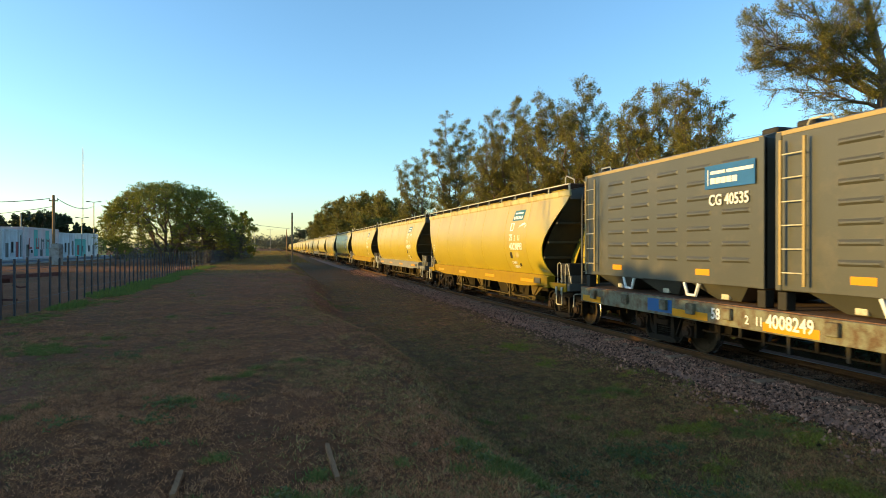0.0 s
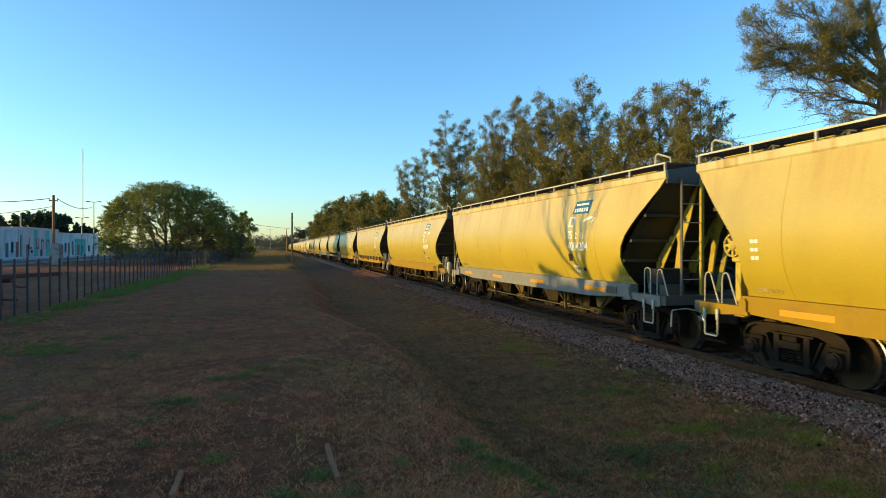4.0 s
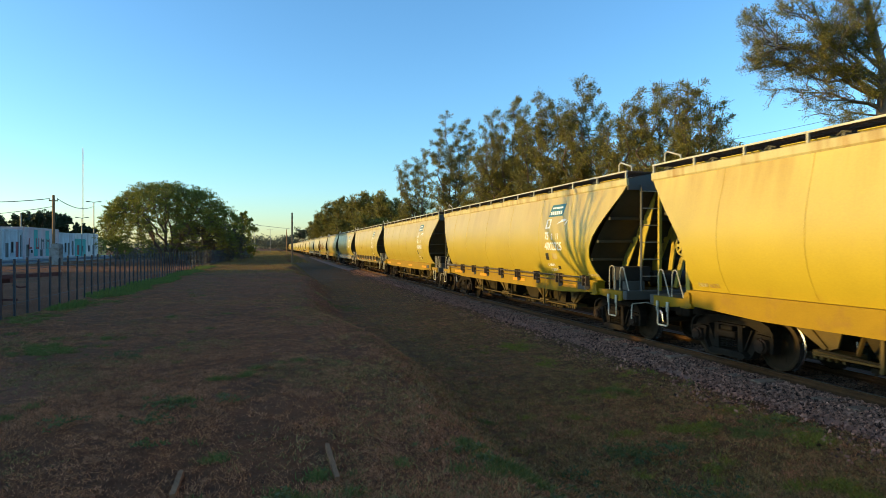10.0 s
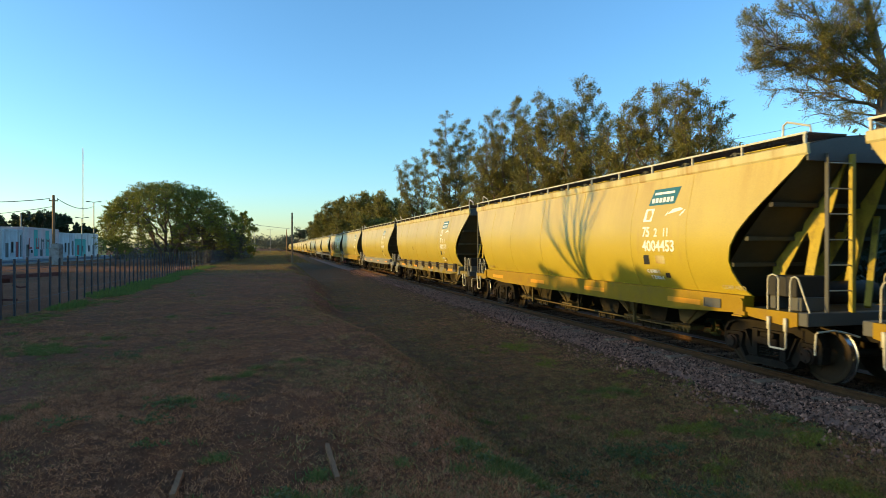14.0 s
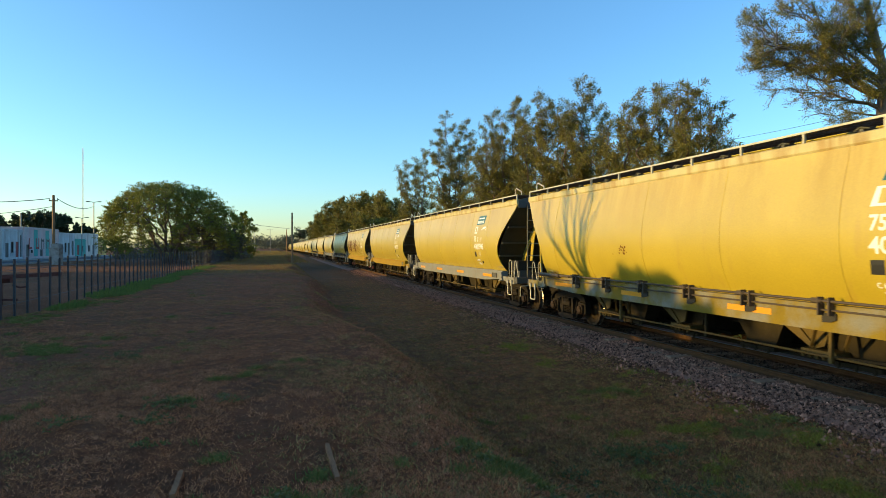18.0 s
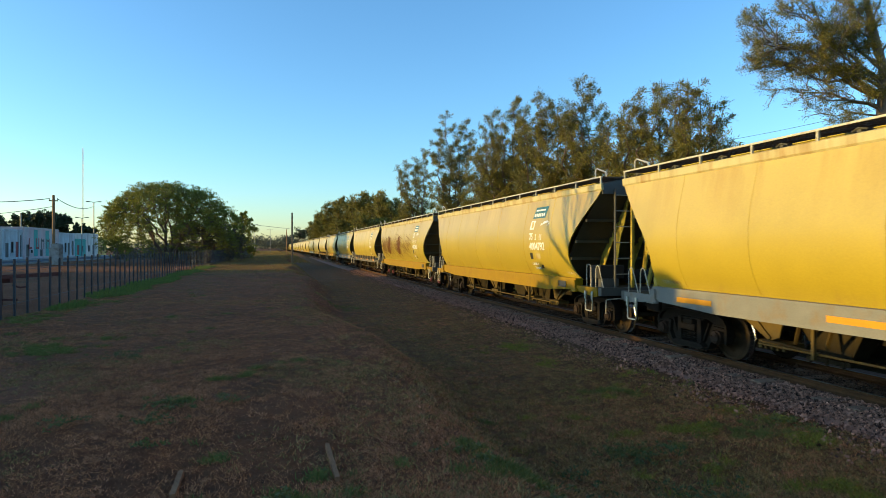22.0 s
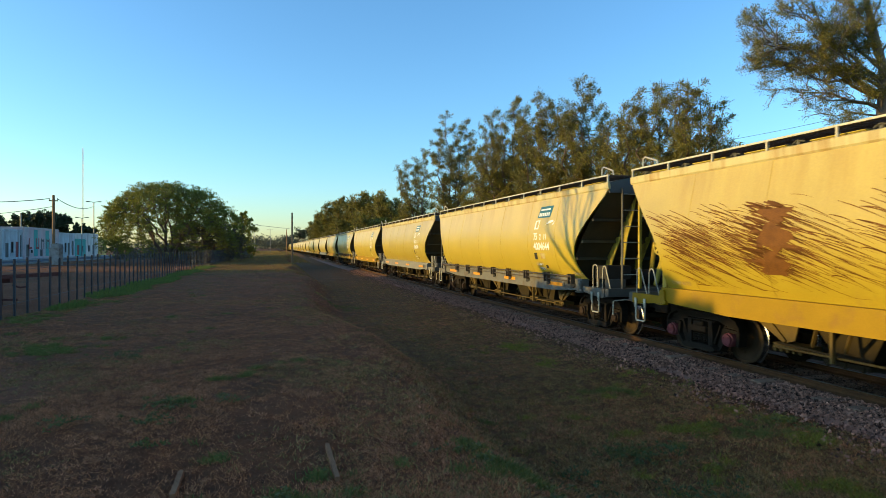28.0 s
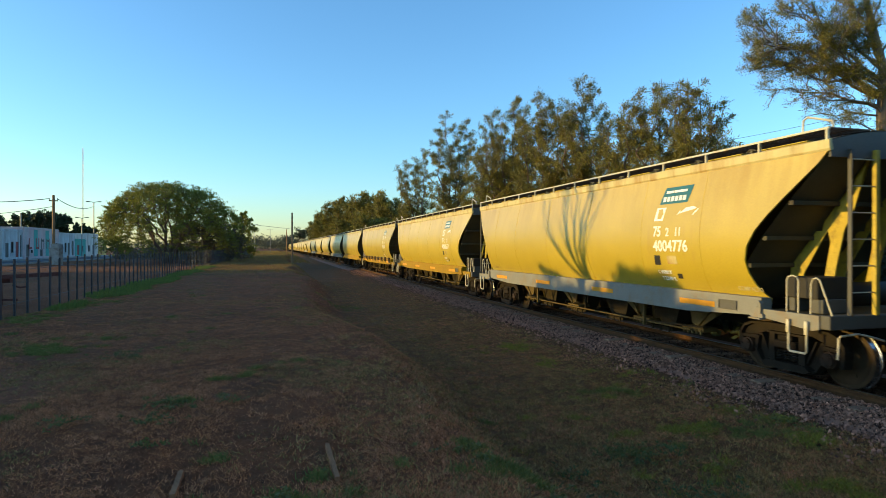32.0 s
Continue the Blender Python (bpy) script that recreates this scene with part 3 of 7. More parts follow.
def side_frame_geo(side):
    """A cast bogie side frame: a thin web with three openings, thick flanges round its edges, jaws over the axle boxes and a spring basket."""
    def build(g):
        def pr(pts, x0=0.68, x1=0.76):
            a, b = sorted((side * x0, side * x1))
            g.prism(pts, "x", a, b)

        def flange(line, t, x1=0.84):
            for (y0, z0), (y1, z1) in zip(line, line[1:]):
                d = Vector((y1 - y0, z1 - z0)).normalized() * t
                pr([(y0, z0), (y1, z1), (y1 + d.y, z1 - d.x), (y0 + d.y, z0 - d.x)], 0.66, x1)
        top = [(-1.09, 0.46), (-1.07, 0.66), (-0.98, 0.78), (-0.80, 0.85), (-0.45, 0.87), (0.45, 0.87), (0.80, 0.85), (0.98, 0.78), (1.07, 0.66), (1.09, 0.46)]
        pr(top + [(0.82, 0.60), (0.42, 0.73), (-0.42, 0.73), (-0.82, 0.60)])
        flange(top, 0.045)
        flange([(-0.42, 0.73), (0.42, 0.73)], 0.035)
        for s in (-1, 1):
            pr([(s * 0.78, 0.62), (s * 0.60, 0.66), (s * 0.38, 0.24), (s * 0.52, 0.17)])
            lean = [(s * 0.80, 0.58), (s * 0.54, 0.19), (s * 0.42, 0.15)]
            flange(lean if s < 0 else lean[::-1], 0.04)
            inner = [(s * 0.58, 0.66), (s * 0.40, 0.27)]
            flange(inner[::-1] if s < 0 else inner, 0.03, 0.82)
            pr([(s * 0.25, 0.73), (s * 0.36, 0.73), (s * 0.38, 0.20), (s * 0.25, 0.20)], 0.66, 0.85)
            pr([(s * 1.09, 0.58), (s * 1.0, 0.60), (s * 0.99, 0.31), (s * 1.06, 0.31)], 0.66, 0.83)
            pr([(s * 0.70, 0.62), (s * 0.62, 0.60), (s * 0.66, 0.34), (s * 0.72, 0.34)], 0.66, 0.83)
            pr([(s * 1.02, 0.60), (s * 0.68, 0.62), (s * 0.70, 0.55), (s * 1.0, 0.55)], 0.66, 0.83)
        pr([(-0.50, 0.17), (-0.40, 0.12), (0.40, 0.12), (0.50, 0.17), (0.40, 0.24), (-0.40, 0.24)], 0.64, 0.90)
    return build


def axle_box_geo(side):
    def build(g):
        prof = [(0.0, 0.14), (side * 0.10, 0.135), (side * 0.11, 0.11), (side * 0.15, 0.11), (side * 0.155, 0.07), (side * 0.155, 0.0)]
        g.lathe(prof, 16, (side * 0.78, 0, 0.42))
        for k in range(3):
            a = 2 * math.pi * k / 3 + 0.4
            g.box(*sorted((side * 0.93, side * 0.95)), 0.075 * math.cos(a) - 0.015, 0.075 * math.cos(a) + 0.015, 0.405 + 0.075 * math.sin(a), 0.435 + 0.075 * math.sin(a))
    return build


def spring_geo(side):
    def build(g):
        for y in (-0.15, 0.0, 0.15):
            pts = []
            for i in range(41):
                t = i / 40
                ang = t * 2 * math.pi * 4.5
                pts.append((side * 0.80 + 0.055 * math.cos(ang), y + 0.055 * math.sin(ang), 0.27 + t * 0.2))
            g.tube(pts, 0.016, 5)
        a, b = sorted((side * 0.66, side * 0.90))
        g.box(a, b, -0.22, 0.22, 0.47, 0.60, 0.02)
        g.box(a, b - 0.03 if side > 0 else b, -0.15, 0.15, 0.60, 0.70, 0.02)
    return build


def bolster_geo(g):
    g.box(-0.68, 1.05, -0.2, 0.2, 0.5, 0.72, 0.02)


def wheelset_mesh(n):
    """Two wheels on an axle, n sides round; the running surfaces are bright steel."""
    key = "wheelset%d" % n
    if key in CACHE:
        return CACHE[key]
    g = Geo()
    r = 0.462
    for s, c in ((-1, RAIL_L + 0.035), (1, RAIL_R - 0.035)):
        g.lathe([(c + s * 0.075, 0.0), (c + s * 0.085, 0.09), (c + s * 0.085, 0.12), (c + s * 0.03, 0.17), (c + s * 0.015, 0.26), (c + s * 0.02, 0.34), (c + s * 0.05, 0.385), (c + s * 0.068, 0.40), (c + s * 0.068, r - 0.02),
                 (c + s * 0.06, r - 0.004), (c - s * 0.035, r), (c - s * 0.045, r + 0.022), (c - s * 0.06, r + 0.027), (c - s * 0.07, r + 0.01), (c - s * 0.07, 0.40), (c - s * 0.03, 0.35), (c - s * 0.03, 0.1)], n)
    g.lathe([(-0.80, 0.0), (-0.80, 0.065), (1.17, 0.065), (1.17, 0.0)], 10)
    for s, c in ((-1, RAIL_L + 0.035), (1, RAIL_R - 0.035)):
        for k in range(3):
            a = 2 * math.pi * k / 3
            g.box(c + s * 0.02 - 0.012, c + s * 0.02 + 0.012, 0.27 * math.cos(a) - 0.02, 0.27 * math.cos(a) + 0.02, 0.27 * math.sin(a) - 0.02, 0.27 * math.sin(a) + 0.02)
    me = g.mesh("wheelset", ["wheel_rust", "wheel_tread"], 35)
    for p in me.polygons:
        if math.hypot(p.center.y, p.center.z) > r - 0.012:
            p.material_index = 1
    CACHE[key] = me
    return me


WHEELS = []


def bogie(parent, y, full=True):
    b = part("bogie", shared("bolster", bolster_geo, "bogie_iron"), "", parent, at=pose(0, y, 0.042))
    for s in (-1, 1):
        shift = 2 * BED if s > 0 else 0.0
        part("side_frame", shared("side_frame%d" % s, side_frame_geo(s), "bogie_iron"), "", b, at=pose(shift, 0, 0))
        if full:
            for e in (-1, 1):
                part("axle_box", shared("axle_box%d" % s, axle_box_geo(s), "axle_rust", 40), "", b, at=pose(shift, e * 0.84, 0))
            part("spring", shared("spring%d" % s, spring_geo(s), "bogie_iron"), "", b, at=pose(shift, 0, 0))
    for s in (-1, 1):
        w = part("wheelset", wheelset_mesh(30 if full else 14), "", b, at=pose(0, s * 0.84, 0.42))
        if full:
            WHEELS.append(w)
    return b


def on_side(me, y0, z0, lift=0.006):
    """Bends flat lettering onto the side sheet that faces the path: x runs along the wagon, y upwards."""
    for v in me.vertices:
        z = z0 + v.co.y
        v.co = (-(half_width(z) + lift + v.co.z), y0 - v.co.x, z)
    return me


def patch(name, y0, z0, outline, material, parent, label="", lift=0.005):
    g = Geo()
    n = 6
    # the outline is cut into bands so that it follows the bulge
    zs = [p[1] for p in outline]
    lo, hi = min(zs), max(zs)
    rows = []
    for i in range(n + 1):
        h = lo + (hi - lo) * i / n
        xs = []
        for (xa, za), (xb, zb) in zip(outline, outline[1:] + outline[:1]):
            if za != zb and min(za, zb) - 1e-6 <= h <= max(za, zb) + 1e-6:
                xs.append(xa + (xb - xa) * (h - za) / (zb - za))
        z = z0 + h
        rows.append([(-(half_width(z) + lift), y0 - min(xs), z), (-(half_width(z) + lift), y0 - max(xs), z)])
    g.strip(rows)
    return part(name, g, material, parent, label)


def bars(name, y0, z0, widths, height, material, parent, label=""):
    """A line of writing that cannot be read."""
    g = Geo()
    x = 0
    for w in widths:
        z1 = z0 + height
        g.strip([[(-(half_width(z0) + 0.006), y0 - x, z0), (-(half_width(z0) + 0.006), y0 - x - w, z0)], [(-(half_width(z1) + 0.006), y0 - x, z1), (-(half_width(z1) + 0.006), y0 - x - w, z1)]])
        x += w + height * 0.35
    return part(name, g, material, parent, label)


def markings(w, number, emblem="mark_teal"):
    y = 4.55
    patch("emblem_panel", y - 0.12, 3.12, [(0, 0), (0.88, 0), (1.0, 0.34), (0.12, 0.34)], emblem, w, "teal operator panel")
    bars("panel_bar", y - 0.22, 3.17, [0.09, 0.09, 0.09, 0.09, 0.09, 0.09], 0.10, "mark_white", w)
    bars("panel_bar", y - 0.28, 3.34, [0.24, 0.40], 0.05, "mark_white", w)
    patch("logo_square", y, 2.78, [(0, 0), (0.30, 0), (0.37, 0.27), (0.07, 0.27)], "mark_white", w)
    patch("logo_disc", y - 0.08, 2.82, [(0.03, 0.0), (0.16, 0.0), (0.22, 0.1), (0.19, 0.2), (0.06, 0.2)], "hopper_cream", w, lift=0.008)
    patch("logo_streak", y - 0.80, 2.90, [(0, 0.0), (0.1, 0.02), (0.40, 0.06), (0.52, 0.09), (0.40, 0.13), (0.2, 0.12), (0.12, 0.07)], "mark_white", w)
    for body, yy, zz in (("75", y, 2.46), ("2", y - 0.42, 2.46), ("11", y - 0.70, 2.46)):
        h = 0.21 if body == "75" else 0.17
        part("lettering", on_side(text_mesh(body, h, "mark_white", 0.9), yy, zz), "", w, "white stencilled figures")
    part("lettering", on_side(text_mesh(number, 0.225, "mark_white", 0.98), y, 2.15), "", w, "white stencilled wagon number")
    patch("black_square", y + 0.02, 1.86, [(0, 0), (0.2, 0), (0.22, 0.2), (0.02, 0.2)], "mark_black", w)
    patch("notice_panel", y - 0.42, 1.89, [(0, 0), (0.3, 0), (0.3, 0.17), (0, 0.17)], "band_white", w)
    for body, yy, zz, h in (("C 65000 K", y - 0.02, 1.68, 0.075), ("T 22900 K", y - 0.1, 1.55, 0.075), ("COMP ALTO", y - 2.2, 1.47, 0.075), ("COMP ALTO", WAGON - 1.95, 1.47, 0.075)):
        key = ("small lettering", body, zz, yy)
        if key not in CACHE:
            CACHE[key] = on_side(text_mesh(body, h, "band_white" if "ALTO" in body else "mark_white", 0.95), yy, zz)
        part("lettering", CACHE[key], "", w, "small white stencilled lettering")
    for zz in (2.02, 2.16, 2.30) if number == "4003893" else ():
        bars("notice_line", WAGON - 2.05, zz, [0.07, 0.07], 0.06, "mark_white", w)
    patch("black_square", y - 0.62, 1.60, [(0, 0), (0.15, 0), (0.16, 0.10), (0.01, 0.10)], "box_dark", w)
    for k, (dx, dz, wd) in enumerate(((-0.06, -0.02, 0.08), (0.40, -0.04, 0.08), (0.47, 0.0, 0.07))):
        patch("logo_streak", y - 0.80 - dx, 2.90 + dz, [(0, 0.0), (0.035, 0.0), (0.035 + wd, 0.08), (wd, 0.08)], "mark_white", w)


def hopper_wagon(sill="sill_yellow", pipe=False, number="", full=True, reflect=True, label="", band="band_white", seams=True):
    """A covered grain hopper wagon, its front coupler at the origin, on the rails at z = 0."""
    w = thing("hopper_wagon", label, "hopper wagon", group="hopper wagons of the train")
    part("roof", shared("roof", roof_geo, "roof_grey", 40), "", w)
    for s in (-1, 1):
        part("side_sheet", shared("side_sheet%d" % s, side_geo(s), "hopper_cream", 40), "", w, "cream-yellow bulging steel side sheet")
        part("top_rail", shared("band%d" % s, band_geo(s), band), "", w)
        part("side_sill", shared("sill%d" % s, sill_geo(s), sill), "", w)
        part("roof_walkway", shared("board%d%d" % (s, full), board_geo(s, full), "grating"), "", w)
        part("walkway_edge", shared("edge%d" % s, board_edge_geo(s), "rail_white"), "", w)
    for e in (0, 1):
        y0, y1 = sorted((flip(END + 0.01, e), flip(END + 0.05, e)))
        part("gable", shared("gable%d" % e, gable_geo(y0, y1), "roof_grey"), "", w)
        part("slope_sheet", shared("slope%d" % e, slope_geo(e), "end_dark"), "", w, "sloping end sheet with its shade put into the dark colour")
        for s in (-1, 1):
            part("platform_edge", shared("platform%d%d" % (e, s), platform_geo(e, s), sill), "", w)
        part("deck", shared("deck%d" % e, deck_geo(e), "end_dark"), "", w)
        # the beam's grey also holds the shade on its end face
        part("end_beam", shared("end_beam%d" % e, end_beam_geo(e), "box_grey"), "", w)
        bogie(w, 1.72 if not e else WAGON - 2.26, full)
    for y in (5.4, 7.4, 9.4, 11.4):
        part("discharge_hopper", shared("chute", chute_geo, "chute_dirty"), "", w, at=pose(0, y, 0))
    n = 12
    for i in range(n + 1):
        if full or i % 3 == 0:
            y = END + 0.04 + (WAGON - 2 * END - 0.08) * i / n
            for s in ((-1, 1) if full else (-1,)):
                part("walkway_post", shared("post", post_geo, "rail_white"), "", w, at=pose(s * 1.285, y, 0))
    part("centre_sill", shared("centre_sill", centre_sill_geo, "bogie_iron"), "", w)
    for y in (3.1, 5.0, 7.4, 9.8, 12.2, 14.1) if seams else ():
        part("weld_seam", shared("seam%.1f" % y, seam_geo(y), "hopper_cream", 60), "", w)
    for e in (0, 1):
        for x in (-0.45, 0.45):
            part("end_gusset", shared("plate%d%.2f" % (e, x), plate_geo(x, e), "frame_yellow"), "", w, "yellow lightened gusset plate")
        part("ladder_stile", shared("stile_thin", stile_geo(0.03), "box_grey"), "", w, at=pose((-1 if not e else 1) * 0.93, flip(0.47, e), 1.2))
        part("ladder_stile", shared("stile_wide", stile_geo(0.075), "frame_yellow"), "", w, at=pose((-1 if not e else 1) * 0.43, flip(0.47, e), 1.2))
        for i in range(6):
            part("rung", shared("rung", rung_geo, "rail_white"), "", w, at=pose((-1 if not e else 1) * 0.68, flip(0.47, e), 1.55 + i * 0.40))
    if not full:
        return w
    for e in (0, 1):
        for z in (2.93, 2.38, 1.92):
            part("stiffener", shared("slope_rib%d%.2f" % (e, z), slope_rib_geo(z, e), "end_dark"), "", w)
        for x in (0.95 if not e else -0.95,):
            part("end_brace", shared("diag%d%.2f" % (e, x), diagonal_geo(x, e), "frame_yellow"), "", w)
        part("coupler", shared("coupler%d" % e, coupler_geo(e), "bogie_iron"), "", w)
        part("roof_grab", shared("roof_grab", roof_grab_geo, "rail_white", 50), "", w, at=pose(-1.1, flip(0.9, e), 4.02))
        part("roof_grab", shared("roof_grab", roof_grab_geo, "rail_white", 50), "", w, at=pose(0.5, flip(0.7, e), 4.02, rz=90))
        for s in (-1, 1):
            turn = 0 if not e else 180
            if e == 0:
                part("handrail", shared("hand_loop", hand_loop_geo, "rail_white", 50), "", w, at=pose(s * 1.27, 1.18, 1.2))
                part("handrail", shared("hand_slope", hand_slope_geo, "rail_white", 50), "", w, at=pose(s * 1.25, 0.70, 1.2))
            else:
                for yy in (0.82, 1.28):
                    part("handrail", shared("hand_slope", hand_slope_geo, "rail_white", 50), "", w, at=pose(s * 1.26, WAGON - yy, 1.2))
            part("step", shared("step", step_geo, "rail_white", 50), "", w, at=pose(s * 1.38, flip(0.98, e), 1.03))
            part("jacking_pad", shared("jack", jack_geo, sill), "", w, at=pose(s * 1.36, flip(1.78, e), 1.22, rz=0 if s < 0 else 180))
        part("uncoupling_lever", shared("uncouple", uncouple_geo, "rail_white", 50), "", w, at=pose(-1.22 if not e else 1.22, flip(0.42, e), 0.92, rz=0 if not e else 180))
    # brake gear on the front platform
    hatch = shared("hatch_side", lambda g: g.box(-1.12, -0.96, -0.46, 0.46, 3.85, 3.915, 0.012).tube([(-1.14, -0.46, 3.90), (-1.14, 0.46, 3.90)], 0.012, 5), "frame_yellow")
    clamp = shared("hatch_clamp", lambda g: g.box(-1.15, -1.05, -0.035, 0.035, 3.87, 3.93, 0.01).tube([(-1.13, -0.12, 3.91), (-1.16, 0.0, 3.94), (-1.13, 0.12, 3.90)], 0.014, 5), "box_grey")
    for i in range(11):
        part("hatch", hatch, "", w, at=pose(0, 1.5 + i * 1.38, 0))
        part("hatch_clamp", clamp, "", w, at=pose(0, 2.19 + i * 1.38, 0))
    part("data_plate", Geo().box(-1.372, -1.36, 2.29, 2.70, 1.13, 1.28, 0.004).box(-1.385, -1.372, 2.27, 2.72, 1.12, 1.14).box(-1.385, -1.372, 2.27, 2.72, 1.27, 1.29).box(-1.385, -1.372, 2.27, 2.29, 1.14, 1.27).box(-1.385, -1.372, 2.70, 2.72, 1.14, 1.27), "box_grey", w, "grey framed data plate")
    part("equipment_box", Geo().box(-1.12, -0.42, 0.86, 1.44, 1.42, 1.76, 0.012), "box_dark", w)
    part("brake_cylinder", Geo().tube([(-0.78, 1.44, 1.58), (-0.78, 1.56, 1.58), (-0.78, 1.60, 1.58)], [0.15, 0.15, 0.10], 14), "box_dark", w, smooth=40)
    part("valve_cabinet", Geo().box(-1.1, -0.62, 0.78, 1.0, 1.2, 1.42, 0.01), "box_grey", w)
    part("valve_cabinet", Geo().box(-1.1, -0.8, 1.3, 1.42, 1.2, 1.42, 0.01), "box_grey", w)
    part("air_tank", shared("tank", tank_geo, "box_dark", 40), "", w, at=pose(0.45, 1.3, 1.45))
    # hand brake at the rear
    wheel = Geo()
    n = 28
    ring = [(0, 0.21 * math.cos(2 * math.pi * k / n), 0.21 * math.sin(2 * math.pi * k / n)) for k in range(n + 1)]
    wheel.tube(ring, 0.022, 6, cap=False)
    wheel.lathe([(-0.03, 0.0), (-0.03, 0.09), (0.0, 0.11), (0.02, 0.0)], 14)
    for k in range(8):
        a = 2 * math.pi * k / 8
        wheel.beam((0, 0.08 * math.cos(a), 0.08 * math.sin(a)), (0, 0.20 * math.cos(a), 0.20 * math.sin(a)), 0.05, 0.014, up=(1, 0, 0))
    if "brake_wheel" not in CACHE:
        CACHE["brake_wheel"] = wheel.mesh("brake_wheel", "frame_yellow", 50)
    stand = Geo().box(-0.72, -0.58, WAGON - 0.98, WAGON - 0.84, 1.2, 1.95, 0.01).box(-0.76, -0.5, WAGON - 1.04, WAGON - 0.78, 1.95, 2.32, 0.02)
    part("brake_stand", stand, "frame_yellow", w)
    part("brake_wheel", CACHE["brake_wheel"], "", w, "yellow cast brake wheel", at=pose(-0.80, WAGON - 0.86, 2.27))
    part("brake_pipe", shared("brake_pipe", brake_pipe_geo, "chute_dirty"), "", w)
    for y in (5.4, 7.4, 9.4, 11.4):
        part("discharge_gate", shared("gate", gate_geo, "chute_dirty"), "", w, at=pose(0, y, 0))
    for e in (0, 1):
        part("corner_sheet", shared("corner_sheet", corner_sheet_geo, "sheet_dirty"), "", w, at=pose(0, 3.68 if not e else WAGON - 4.06, 0) @ (Matrix.Diagonal((1, -1, 1, 1)) if not e else Matrix.Identity(4)))
        for k in (-1, 1):
            part("chute_brace", shared("brace%d" % k, brace_geo(k), "sheet_dirty"), "", w, at=pose(0, flip(5.5, e) + 0.3 * k, 0))
        part("gear_post", shared("drop_post", drop_post_geo, "sheet_dirty"), "", w, at=pose(-1.06, flip(5.5, e), 0))
    for y in (6.35, 9.75):
        part("hopper_sheet", shared("corner_sheet", corner_sheet_geo, "sheet_dirty"), "", w, at=pose(0, y, 0))
    part("gear_post", shared("drop_post_dark", drop_post_geo, "chute_dirty"), "", w, at=pose(-0.95, 8.4, 0))
    part("gate_shaft", Geo().tube([(-0.98, 4.0, 0.54), (-0.98, WAGON - 4.3, 0.54)], 0.02, 8), "sheet_dirty", w)
    if pipe:
        part("operating_shaft", Geo().tube([(-1.43, 2.1, 1.44), (-1.43, WAGON - 2.1, 1.44)], 0.023, 8), "pipe_steel", w, smooth=50)
        part("operating_rod", Geo().tube([(-1.42, 2.1, 1.31), (-1.42, WAGON - 2.1, 1.31)], 0.016, 6), "pipe_steel", w, smooth=50)
        part("actuator", Geo().tube([(-1.42, WAGON - 1.6, 1.42), (-1.42, WAGON - 2.9, 1.42)], 0.055, 10).tube([(-1.42, WAGON - 2.9, 1.42), (-1.42, WAGON - 3.5, 1.42)], 0.03, 8), "pipe_steel", w, smooth=50)
        for i in range(8):
            y = WAGON - 3.85 - i * 1.53
            part("shaft_bracket", shared("bracket", lambda g: g.box(-1.48, -1.36, -0.13, -0.10, 1.23, 1.50, 0.005).box(-1.48, -1.36, 0.05, 0.08, 1.23, 1.50, 0.005).tube([(-1.43, 0.02, 1.44), (-1.43, 0.2, 1.44)], 0.042, 8), "pipe_steel"), "", w, at=pose(0, y, 0))
        drop = shared("drop_plate", lambda g: g.prism([(-0.12, 1.26), (0.12, 1.26), (0.12, 1.12), (-0.02, 1.13), (-0.12, 1.17)], "x", -1.385, -1.37), "box_dark")
        for i in range(8):
            part("drop_plate", drop, "", w, at=pose(0, WAGON - 3.9 - i * 1.53, 0))
    if reflect:
        for y in (3.34, 6.84, 10.3, 13.75):
            part("reflector_patch", shared("reflector", lambda g: g.box(-1.366, -1.358, -0.50, 0.50, 1.155, 1.255), "patch_orange"), "", w, at=pose(0, y, -0.03))
    if number:
        markings(w, number)
    return w


TRAIN = []          # (thing, y at the start)


def place(w, y):
    w.matrix_basis = pose(TRACK_X, y, 0)
    TRAIN.append((w, y))
    return w


L_YEL = "cream grain hopper wagon with yellow side sill on rails"
L_GRY = "cream grain hopper wagon with grey side sill on rails"
L_PIPE = "cream grain hopper wagon with long operating shaft along its sill"
near = [
    ("sill_yellow", False, "4003893", True, L_YEL), ("sill_grey", False, "4004204", True, L_GRY), ("sill_yellow", False, "4002408", False, L_YEL),
    ("sill_yellow", True, "4002325", True, L_PIPE), ("sill_yellow", False, "4004453", True, L_YEL), ("sill_olive", True, "4001111", True, L_PIPE),
    ("sill_grey", False, "4001996", True, L_GRY), ("sill_yellow", False, "4004792", False, L_YEL), ("sill_yellow", False, "4000842", False, "cream grain hopper wagon scrawled with brown paint, yellow sill"),
    ("sill_dull", True, "4004644", True, L_PIPE), ("sill_grey", False, "4004776", True, L_GRY), ("sill_yellow", False, "4004517", True, L_YEL), ("sill_yellow", True, "4003340", True, L_PIPE)]
WAGONS = []
for i, (sill, pipe, number, reflect, label) in enumerate(near):
    w = hopper_wagon(sill, pipe, number, True, reflect, label)
    place(w, FIRST_Y + i * WAGON)
    WAGONS.append(w)
far_kinds = [hopper_wagon("sill_yellow", full=False, label=L_YEL), hopper_wagon("sill_grey", full=False, label=L_GRY)]
for i in range(len(near), 50):
    k = 0 if (i * 7) % 5 < 3 else 1
    w = far_kinds[k] if i < len(near) + 2 and i - len(near) == k else copy_thing(far_kinds[k], pose(0, 0, 0))
    place(w, FIRST_Y + i * WAGON)
